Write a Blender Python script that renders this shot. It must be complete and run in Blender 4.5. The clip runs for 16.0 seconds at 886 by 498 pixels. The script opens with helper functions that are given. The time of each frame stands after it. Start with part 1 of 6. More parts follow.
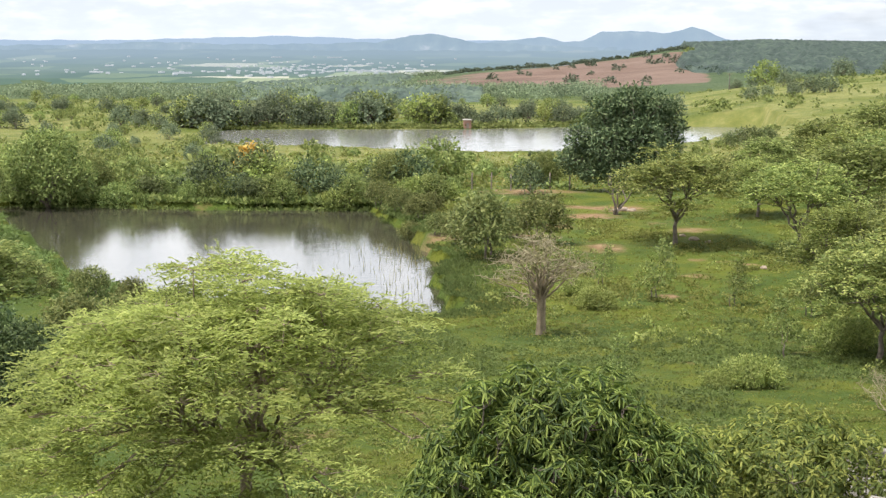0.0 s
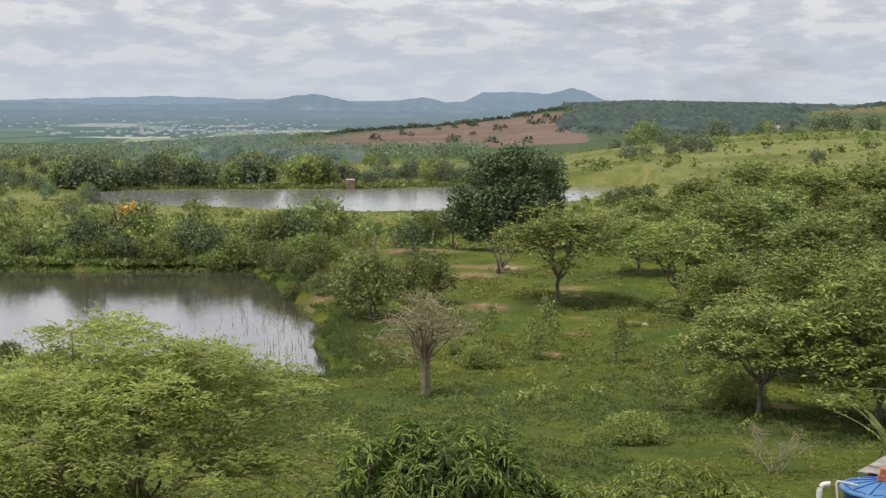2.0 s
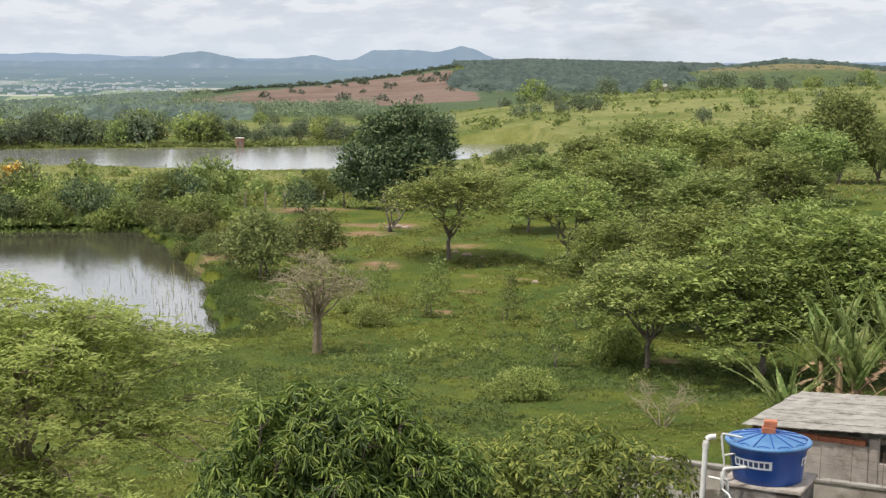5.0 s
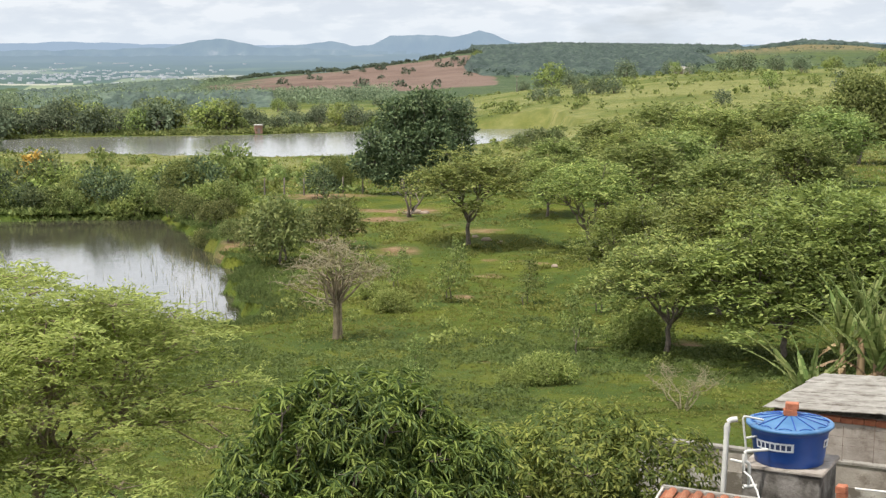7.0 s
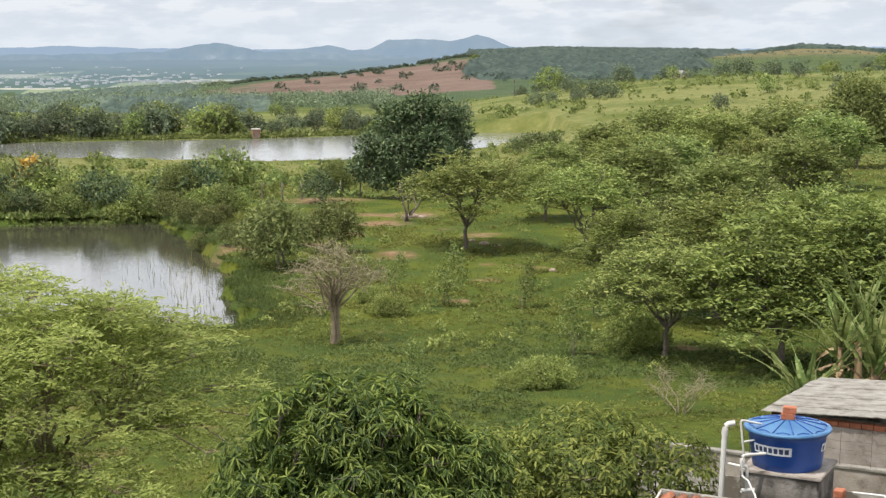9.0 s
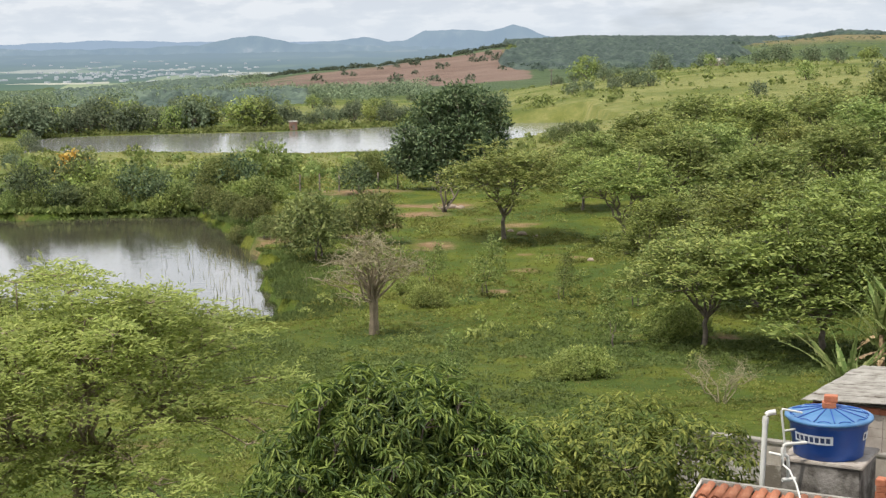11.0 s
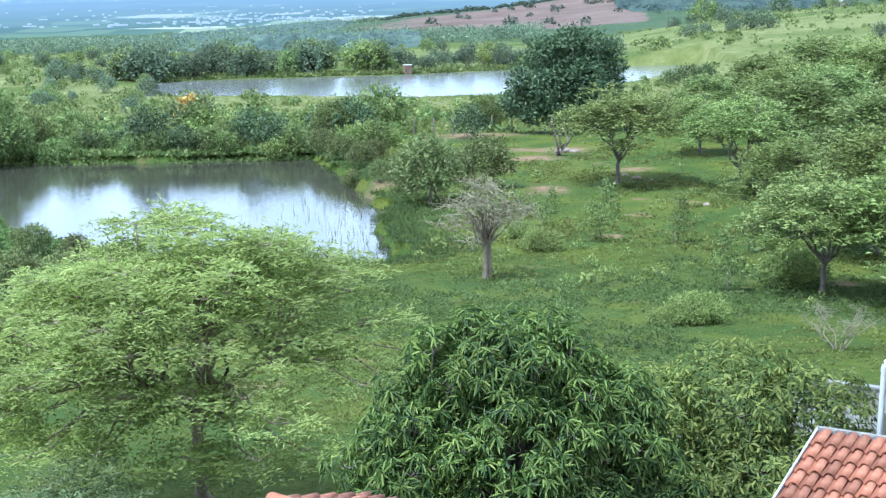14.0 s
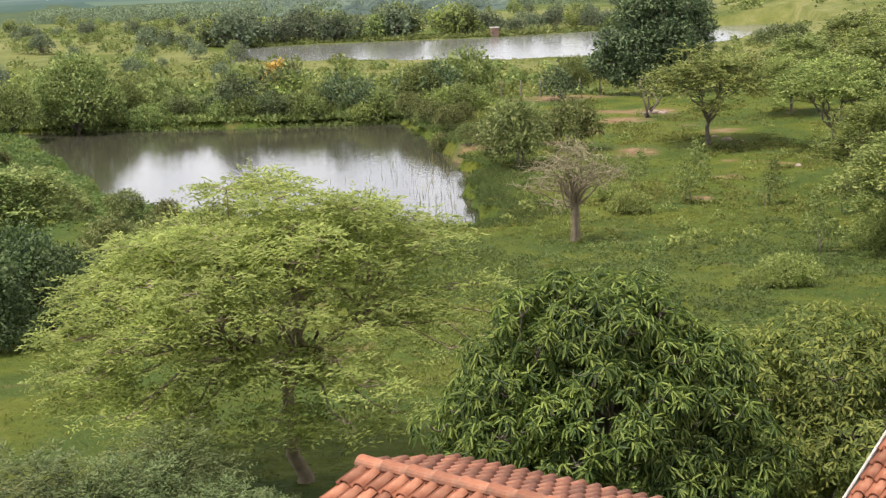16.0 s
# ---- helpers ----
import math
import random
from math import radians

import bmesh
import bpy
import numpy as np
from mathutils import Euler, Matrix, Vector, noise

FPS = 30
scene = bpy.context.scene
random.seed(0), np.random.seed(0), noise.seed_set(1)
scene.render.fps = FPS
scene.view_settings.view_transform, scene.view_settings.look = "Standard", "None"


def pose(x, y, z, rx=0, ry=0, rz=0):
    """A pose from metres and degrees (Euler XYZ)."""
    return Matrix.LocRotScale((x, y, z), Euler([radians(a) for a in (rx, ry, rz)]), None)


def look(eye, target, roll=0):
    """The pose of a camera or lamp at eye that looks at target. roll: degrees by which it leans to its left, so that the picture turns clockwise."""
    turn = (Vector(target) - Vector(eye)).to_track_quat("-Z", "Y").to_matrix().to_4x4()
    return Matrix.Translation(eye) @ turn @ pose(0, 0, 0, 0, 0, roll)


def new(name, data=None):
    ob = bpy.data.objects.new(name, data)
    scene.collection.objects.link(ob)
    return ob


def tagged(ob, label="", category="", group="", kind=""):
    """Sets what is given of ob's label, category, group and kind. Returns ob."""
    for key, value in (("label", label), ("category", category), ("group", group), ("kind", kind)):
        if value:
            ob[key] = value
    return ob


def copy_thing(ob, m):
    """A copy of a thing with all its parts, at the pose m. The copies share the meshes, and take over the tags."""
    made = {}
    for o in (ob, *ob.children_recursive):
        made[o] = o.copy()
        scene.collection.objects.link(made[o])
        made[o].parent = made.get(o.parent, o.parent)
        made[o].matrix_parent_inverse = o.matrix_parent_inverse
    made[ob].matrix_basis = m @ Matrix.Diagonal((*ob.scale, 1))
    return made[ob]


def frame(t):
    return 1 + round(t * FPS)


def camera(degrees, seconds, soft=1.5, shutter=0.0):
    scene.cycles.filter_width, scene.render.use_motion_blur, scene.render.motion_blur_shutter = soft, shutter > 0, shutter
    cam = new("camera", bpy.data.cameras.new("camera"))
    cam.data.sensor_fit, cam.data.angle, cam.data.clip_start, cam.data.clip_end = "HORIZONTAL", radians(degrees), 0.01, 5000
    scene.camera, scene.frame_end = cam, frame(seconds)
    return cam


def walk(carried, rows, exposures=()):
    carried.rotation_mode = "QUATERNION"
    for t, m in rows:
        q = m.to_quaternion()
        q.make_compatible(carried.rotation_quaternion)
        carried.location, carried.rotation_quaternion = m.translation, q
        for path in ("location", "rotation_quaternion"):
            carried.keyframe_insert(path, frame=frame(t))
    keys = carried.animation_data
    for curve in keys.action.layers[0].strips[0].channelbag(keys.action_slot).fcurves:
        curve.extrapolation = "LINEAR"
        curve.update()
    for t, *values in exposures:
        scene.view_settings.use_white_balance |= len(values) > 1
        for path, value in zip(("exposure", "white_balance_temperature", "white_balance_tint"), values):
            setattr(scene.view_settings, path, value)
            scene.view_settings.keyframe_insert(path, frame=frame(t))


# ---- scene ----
# ------------------------------------------------------------ camera and its walk
EYE_Z = 12.0
cam = camera(33.07, 16.0, soft=1.35)
# seconds, turn to the left, tilt, lean (degrees)
PATH = [
    (0.0, 3.96, -8.31, 0.23),
    (0.5, 3.11, -7.93, -0.48),
    (1.0, 2.07, -7.64, -0.17),
    (1.5, 0.27, -6.01, 0.03),
    (2.0, -0.52, -6.00, 0.34),
    (2.5, -2.94, -6.28, -0.27),
    (3.0, -4.09, -6.79, -0.41),
    (3.5, -6.76, -7.51, -0.15),
    (3.7, -5.65, -7.32, -0.50),
    (5.8, -4.72, -8.49, 0.66),
    (6.0, -3.60, -9.53, -0.77),
    (6.5, -3.91, -8.47, 0.14),
    (7.0, -3.99, -8.14, -0.09),
    (7.5, -5.24, -8.10, -1.38),
    (8.0, -5.73, -9.02, -0.23),
    (8.2, -5.27, -8.05, -0.05),
    (10.3, -3.37, -7.92, -0.37),
    (10.5, -3.34, -7.60, -0.33),
    (11.0, -2.61, -8.33, -0.77),
    (11.5, -2.53, -8.36, -0.23),
    (12.0, -1.56, -9.74, -0.50),
    (12.5, -2.59, -10.05, -1.04),
    (13.0, -2.44, -10.66, -1.42),
    (13.5, -1.78, -10.32, -1.49),
    (14.0, 1.84, -10.41, -1.19),
    (14.5, 5.77, -10.09, -0.44),
    (15.0, 2.88, -8.63, -0.12),
    (15.5, 4.95, -8.94, 0.74),
    (16.0, 5.32, -11.72, -2.14),
]
EXPOSURES = [
    (0.0, 0.42, 6380, 11), (0.5, 0.25, 6380, 11), (1.0, 0.20, 6380, 11), (1.5, -0.12, 6380, 11), (2.0, -0.28, 6380, 11), (2.5, -0.22, 6380, 11), (3.5, -0.18, 6380, 11), (6.0, 0.35, 6380, 11), (6.5, 0.50, 6380, 11), (7.0, 0.18, 6400, 10),
    (7.5, 0.10, 6380, 11), (8.2, 0.10, 6380, 11), (10.5, 0.10, 6400, 10), (11.0, 0.08, 6400, 10), (11.5, 0.18, 6400, 10), (12.0, 0.22, 6380, 11), (12.5, 0.60, 5580, 8), (13.0, 0.66, 4880, 1), (13.5, 0.64, 4750, 2), (14.0, 0.66, 4680, 4), (14.5, 0.52, 4730, 3),
    (15.0, 0.25, 5050, -2), (15.5, 0.05, 5550, 4), (16.0, 0.24, 6450, 14),
]
walk(cam, [(t, pose(0, 0, EYE_Z, 90 + p, 0, y) @ pose(0, 0, 0, 0, 0, r)) for t, y, p, r in PATH], EXPOSURES)

# ------------------------------------------------------------ world and sun
SUN_EL, SUN_AZ = 67.0, 122.0   # elevation; compass turn from +y towards the left (+x is 270)


def nodes_of(tree):
    """Small helpers that add and link nodes of one tree."""
    tree.nodes.clear()

    def add(kind, **kw):
        nd = tree.nodes.new(kind)
        for k, v in kw.items():
            if k == "operation":
                nd.operation = v
            elif k == "data_type":
                nd.data_type = v
            elif k == "attribute_name":
                nd.attribute_name = v
            else:
                nd.inputs[k.replace("_", " ")].default_value = v
        return nd

    def link(a, out, b, inp):
        tree.links.new(a.outputs[out], b.inputs[inp])
    return add, link


def ramp_of(add, stops):
    nd = add("ShaderNodeValToRGB")
    el = nd.color_ramp.elements
    while len(el) < len(stops):
        el.new(0.5)
    for e, (p, c) in zip(el, stops):
        e.position, e.color = p, (*c, 1) if len(c) == 3 else c
    return nd


def build_world():
    w = bpy.data.worlds.new("sky")
    w.use_nodes = True
    scene.world = w
    add, link = nodes_of(w.node_tree)
    out = add("ShaderNodeOutputWorld")
    bg = add("ShaderNodeBackground", Strength=1.0)
    sky = add("ShaderNodeTexSky")
    sky.sky_type, sky.sun_disc = "NISHITA", False
    sky.sun_elevation, sky.sun_rotation = radians(SUN_EL), radians(-SUN_AZ)
    sky.dust_density, sky.air_density = 2.0, 1.0
    dim = add("ShaderNodeVectorMath", operation="SCALE")
    dim.inputs["Scale"].default_value = 0.10
    link(sky, 0, dim, 0)
    co = add("ShaderNodeTexCoord")
    sep = add("ShaderNodeSeparateXYZ")
    link(co, "Generated", sep, 0)
    # clouds drawn out sideways, as a deck seen from far below
    up = add("ShaderNodeMath", operation="MAXIMUM")
    up.inputs[1].default_value = 0.0
    link(sep, "Z", up, 0)
    deck = add("ShaderNodeVectorMath", operation="MULTIPLY")
    deck.inputs[1].default_value = (6.5, 6.5, 22.0)
    link(co, "Generated", deck, 0)
    n1 = add("ShaderNodeTexNoise", Scale=1.0, Detail=7.0, Roughness=0.55, Distortion=0.1)
    link(deck, 0, n1, "Vector")
    n2 = add("ShaderNodeTexNoise", Scale=4.2, Detail=7.0, Roughness=0.56)
    link(deck, 0, n2, "Vector")
    mask = ramp_of(add, [(0.24, (0, 0, 0)), (0.42, (1, 1, 1))])
    link(n1, 0, mask, 0)
    tone = ramp_of(add, [(0.41, (0.75, 0.79, 0.855)), (0.50, (0.86, 0.89, 0.93)), (0.575, (1.07, 1.07, 1.07))])
    link(n2, 0, tone, 0)
    mix = add("ShaderNodeMix", data_type="RGBA")
    link(mask, 0, mix, 0), link(dim, 0, mix, 6), link(tone, 0, mix, 7)
    # milky air low over the horizon
    low = add("ShaderNodeMapRange")
    for k, v in (("From Min", 0.0), ("From Max", 0.07), ("To Min", 0.75), ("To Max", 0.0)):
        low.inputs[k].default_value = v
    link(sep, "Z", low, 0)
    mix2 = add("ShaderNodeMix", data_type="RGBA")
    mix2.inputs[7].default_value = (0.78, 0.85, 0.92, 1)
    link(low, 0, mix2, 0), link(mix, 2, mix2, 6)
    # thin bright cloud some way up, bluer and darker overhead
    high = add("ShaderNodeFloatCurve")
    c = high.mapping.curves[0]
    for x, y in ((0.055, 0.43), (0.14, 0.80), (0.30, 0.74), (0.6, 0.46)):
        c.points.new(x, y)
    c.points[0].location, c.points[-1].location = (0, 0.43), (1, 0.42)
    high.mapping.update()
    link(up, 0, high, "Value")
    twice = add("ShaderNodeMath", operation="MULTIPLY")
    twice.inputs[1].default_value = 2.0
    link(high, 0, twice, 0)
    bright = add("ShaderNodeVectorMath", operation="SCALE")
    link(mix2, 2, bright, 0), link(twice, 0, bright, "Scale")
    link(bright, 0, bg, "Color"), link(bg, 0, out, 0)


build_world()
sun = new("sun", bpy.data.lights.new("sun", "SUN"))
sun.data.energy, sun.data.angle, sun.data.color = 5.0, radians(1.2), (1.0, 0.95, 0.86)
_a, _e = radians(SUN_AZ), radians(SUN_EL)
sun.matrix_world = look((-math.sin(_a) * math.cos(_e) * 80, math.cos(_a) * math.cos(_e) * 80, math.sin(_e) * 80), (0, 0, 0))

# ------------------------------------------------------------ materials


def material(name):
    m = bpy.data.materials.new(name)
    m.use_nodes = True
    add, link = nodes_of(m.node_tree)
    return m, add, link


def dulled(c, k=0.15):
    """Dusty dry-season green: part of the colour's strength is lost."""
    g = 0.3 * c[0] + 0.6 * c[1] + 0.1 * c[2]
    return ((c[0] + (g - c[0]) * k) * 1.05, c[1] + (g - c[1]) * k, c[2] + (g - c[2]) * k)


def leaf_mat(name, dark, mid, light, rough=0.5, thin=0.3, spread=1.0, dead=None, gloss=0.22):
    """Leaves: colour varies from leaf to leaf and from tree to tree, and light shines through."""
    m, add, link = material(name)
    out = add("ShaderNodeOutputMaterial")
    geo = add("ShaderNodeNewGeometry")
    oi = add("ShaderNodeObjectInfo")
    dark, mid, light = (dulled(c) for c in (dark, mid, light))
    stops = [(0.0, dark), (0.45, mid), (1.0, light)]
    if dead:
        stops = [(0.0, dark), (0.45, mid), (0.93, light), (0.97, dead)]
    rp = ramp_of(add, stops)
    link(geo, "Random Per Island", rp, 0)
    tc = add("ShaderNodeTexCoord")
    nz = add("ShaderNodeTexNoise", Scale=0.8 * spread, Detail=3.0)
    link(tc, "Object", nz, "Vector")
    br = add("ShaderNodeMapRange")
    for k, v in (("From Min", 0.3), ("From Max", 0.7), ("To Min", 0.75), ("To Max", 1.3)):
        br.inputs[k].default_value = v
    link(nz, 0, br, 0)
    tr = add("ShaderNodeMapRange")
    for k, v in (("To Min", 0.82), ("To Max", 1.2)):
        tr.inputs[k].default_value = v
    link(oi, "Random", tr, 0)
    mul = add("ShaderNodeMath", operation="MULTIPLY")
    link(br, 0, mul, 0), link(tr, 0, mul, 1)
    hs = add("ShaderNodeHueSaturation")
    link(rp, 0, hs, "Color"), link(mul, 0, hs, "Value")
    hv = add("ShaderNodeMapRange")
    for k, v in (("To Min", 0.485), ("To Max", 0.512)):
        hv.inputs[k].default_value = v
    link(oi, "Random", hv, 0), link(hv, 0, hs, "Hue")
    ps = add("ShaderNodeBsdfPrincipled", Roughness=rough)
    ps.inputs["Specular IOR Level"].default_value = gloss
    link(hs, 0, ps, "Base Color")
    tl = add("ShaderNodeBsdfTranslucent")
    link(hs, 0, tl, "Color")
    mx = add("ShaderNodeMixShader", Fac=thin)
    link(ps, 0, mx, 1), link(tl, 0, mx, 2), link(mx, 0, out, 0)
    return m


def surface(name, stops, scale=4.0, detail=5.0, rough=0.8, bump=0.3, bump_scale=30.0, metallic=0.0, spot=None, random_value=0.0, coords="Object", dist=0.02):
    """A solid: colour ramp on noise, finer bump, spots of a second colour and, for pieces, a change from piece to piece."""
    m, add, link = material(name)
    out = add("ShaderNodeOutputMaterial")
    ps = add("ShaderNodeBsdfPrincipled", Roughness=rough, Metallic=metallic)
    tc = add("ShaderNodeTexCoord")
    nz = add("ShaderNodeTexNoise", Scale=scale, Detail=detail, Roughness=0.6)
    link(tc, coords, nz, "Vector")
    rp = ramp_of(add, stops)
    link(nz, 0, rp, 0)
    col = (rp, 0)
    if spot:
        colour, sc, lo, hi = spot
        n3 = add("ShaderNodeTexNoise", Scale=sc, Detail=6.0, Roughness=0.65)
        link(tc, coords, n3, "Vector")
        mk = ramp_of(add, [(lo, (0, 0, 0)), (hi, (1, 1, 1))])
        link(n3, 0, mk, 0)
        mx = add("ShaderNodeMix", data_type="RGBA")
        mx.inputs[7].default_value = (*colour, 1)
        link(mk, 0, mx, 0), link(col[0], col[1], mx, 6)
        col = (mx, 2)
    if random_value:
        oi = add("ShaderNodeObjectInfo")
        mr = add("ShaderNodeMapRange")
        mr.inputs["To Min"].default_value, mr.inputs["To Max"].default_value = 1 - random_value, 1 + random_value
        link(oi, "Random", mr, 0)
        hs = add("ShaderNodeHueSaturation")
        link(col[0], col[1], hs, "Color"), link(mr, 0, hs, "Value")
        col = (hs, 0)
    link(col[0], col[1], ps, "Base Color")
    nb = add("ShaderNodeTexNoise", Scale=bump_scale, Detail=4.0)
    link(tc, coords, nb, "Vector")
    bp = add("ShaderNodeBump", Strength=bump, Distance=dist)
    link(nb, 0, bp, "Height"), link(bp, 0, ps, "Normal")
    link(ps, 0, out, 0)
    return m


def ground_mat():
    """Grass in several greens, straw patches and bare reddish soil; 'soil', 'dry', 'scrub' and 'red' say where each grows."""
    m, add, link = material("grass_and_soil")
    out = add("ShaderNodeOutputMaterial")
    ps = add("ShaderNodeBsdfPrincipled", Roughness=0.95)
    ps.inputs["Specular IOR Level"].default_value = 0.15
    tc = add("ShaderNodeTexCoord")

    def noise_of(scale, detail=6.0):
        nd = add("ShaderNodeTexNoise", Scale=scale, Detail=detail, Roughness=0.62)
        link(tc, "Object", nd, "Vector")
        return nd

    def mixed(fac, a, b):
        mx = add("ShaderNodeMix", data_type="RGBA")
        link(fac[0], fac[1], mx, 0)
        for k, c in ((6, a), (7, b)):
            if len(c) == 2:
                link(c[0], c[1], mx, k)
            else:
                mx.inputs[k].default_value = (*c, 1)
        return (mx, 2)

    def masked(name, scale, width):
        """An attribute with its border broken up by noise."""
        at = add("ShaderNodeAttribute", attribute_name=name)
        nz = noise_of(scale)
        sm = add("ShaderNodeMath", operation="ADD")
        link(at, "Fac", sm, 0), link(nz, 0, sm, 1)
        mr = add("ShaderNodeMapRange")
        mr.inputs["From Min"].default_value, mr.inputs["From Max"].default_value = 0.98 - width, 0.98 + width
        link(sm, 0, mr, 0)
        return (mr, 0)

    g1 = ramp_of(add, [(0.30, (0.06, 0.095, 0.012)), (0.45, (0.11, 0.15, 0.018)), (0.56, (0.175, 0.19, 0.024)), (0.70, (0.235, 0.21, 0.05))])
    link(noise_of(0.16, 8.0), 0, g1, 0)
    g2 = ramp_of(add, [(0.32, (0.065, 0.095, 0.012)), (0.5, (0.125, 0.16, 0.02)), (0.72, (0.19, 0.205, 0.036))])
    link(noise_of(2.2, 8.0), 0, g2, 0)
    half = add("ShaderNodeValue")
    half.outputs[0].default_value = 0.5
    col = mixed((half, 0), (g1, 0), (g2, 0))
    lush = ramp_of(add, [(0.46, (0, 0, 0)), (0.58, (0.85, 0.85, 0.85))])
    link(noise_of(0.30, 9.0), 0, lush, 0)
    col = mixed((lush, 0), col, (0.075, 0.12, 0.022))
    worn = ramp_of(add, [(0.60, (0, 0, 0)), (0.70, (0.8, 0.8, 0.8))])
    link(noise_of(0.43, 10.0), 0, worn, 0)
    col = mixed((worn, 0), col, (0.24, 0.18, 0.075))
    straw = ramp_of(add, [(0.3, (0.15, 0.18, 0.05)), (0.55, (0.26, 0.265, 0.085)), (0.75, (0.38, 0.34, 0.14))])
    link(noise_of(0.5, 8.0), 0, straw, 0)
    col = mixed(masked("dry", 0.12, 0.22), col, (straw, 0))
    scrub = ramp_of(add, [(0.32, (0.055, 0.088, 0.04)), (0.55, (0.085, 0.125, 0.052)), (0.75, (0.14, 0.165, 0.07))])
    link(noise_of(0.09, 9.0), 0, scrub, 0)
    col = mixed(masked("scrub", 0.05, 0.2), col, (scrub, 0))
    soil = ramp_of(add, [(0.3, (0.20, 0.12, 0.06)), (0.5, (0.33, 0.21, 0.115)), (0.7, (0.46, 0.33, 0.20))])
    link(noise_of(1.5, 8.0), 0, soil, 0)
    col = mixed(masked("soil", 0.6, 0.17), col, (soil, 0))
    red = ramp_of(add, [(0.3, (0.155, 0.10, 0.075)), (0.5, (0.21, 0.142, 0.112)), (0.7, (0.265, 0.188, 0.15))])
    link(noise_of(0.03, 9.0), 0, red, 0)
    col = mixed(masked("red", 0.012, 0.05), col, (red, 0))
    hs = add("ShaderNodeHueSaturation", Saturation=1.0, Value=0.66)
    link(col[0], col[1], hs, "Color")
    link(hs, 0, ps, "Base Color")
    bp = add("ShaderNodeBump", Strength=1.0, Distance=0.22)
    link(noise_of(3.6, 9.0), 0, bp, "Height"), link(bp, 0, ps, "Normal")
    link(ps, 0, out, 0)
    return m


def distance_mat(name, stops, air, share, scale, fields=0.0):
    """Far land, a backdrop: haze painted in as emission that grows with 'far'."""
    m, add, link = material(name)
    out = add("ShaderNodeOutputMaterial")
    tc = add("ShaderNodeTexCoord")
    mp = add("ShaderNodeMapping")
    mp.inputs["Scale"].default_value = (1, 0.35, 1)
    link(tc, "Object", mp, 0)
    nz = add("ShaderNodeTexNoise", Scale=scale, Detail=9.0, Roughness=0.65)
    link(mp, 0, nz, "Vector")
    rp = ramp_of(add, stops)
    link(nz, 0, rp, 0)
    col = (rp, 0)
    if fields:
        vo = add("ShaderNodeTexVoronoi", Scale=fields)
        link(mp, 0, vo, "Vector")
        hs = add("ShaderNodeSeparateColor")
        link(vo, "Color", hs, 0)
        fr = ramp_of(add, [(0.0, (0.03, 0.06, 0.028)), (0.5, (0.05, 0.085, 0.036)), (0.8, (0.12, 0.16, 0.07)), (0.92, (0.28, 0.31, 0.16)), (0.975, (0.6, 0.56, 0.45))])
        fr.color_ramp.interpolation = "CONSTANT"
        link(hs, 0, fr, 0)
        mf = add("ShaderNodeMix", data_type="RGBA")
        mf.inputs[0].default_value = 0.6
        link(rp, 0, mf, 6), link(fr, 0, mf, 7)
        col = (mf, 2)
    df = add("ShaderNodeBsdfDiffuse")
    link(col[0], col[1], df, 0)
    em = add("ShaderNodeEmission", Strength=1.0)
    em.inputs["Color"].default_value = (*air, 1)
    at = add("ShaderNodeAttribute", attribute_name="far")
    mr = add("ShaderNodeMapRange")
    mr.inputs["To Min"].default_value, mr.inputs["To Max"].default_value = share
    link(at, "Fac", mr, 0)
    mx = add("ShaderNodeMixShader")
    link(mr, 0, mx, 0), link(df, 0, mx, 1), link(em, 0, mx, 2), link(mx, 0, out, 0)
    return m


def water_mat(name, deep, ripple, rough=0.07, wave=0.12, ior=1.33):
    m, add, link = material(name)
    out = add("ShaderNodeOutputMaterial")
    ps = add("ShaderNodeBsdfPrincipled", Roughness=rough, IOR=ior)
    ps.inputs["Base Color"].default_value = (*deep, 1)
    tc = add("ShaderNodeTexCoord")
    nz = add("ShaderNodeTexNoise", Scale=ripple, Detail=3.0)
    link(tc, "Object", nz, "Vector")
    bp = add("ShaderNodeBump", Strength=wave, Distance=0.05)
    link(nz, 0, bp, "Height"), link(bp, 0, ps, "Normal")
    link(ps, 0, out, 0)
    return m


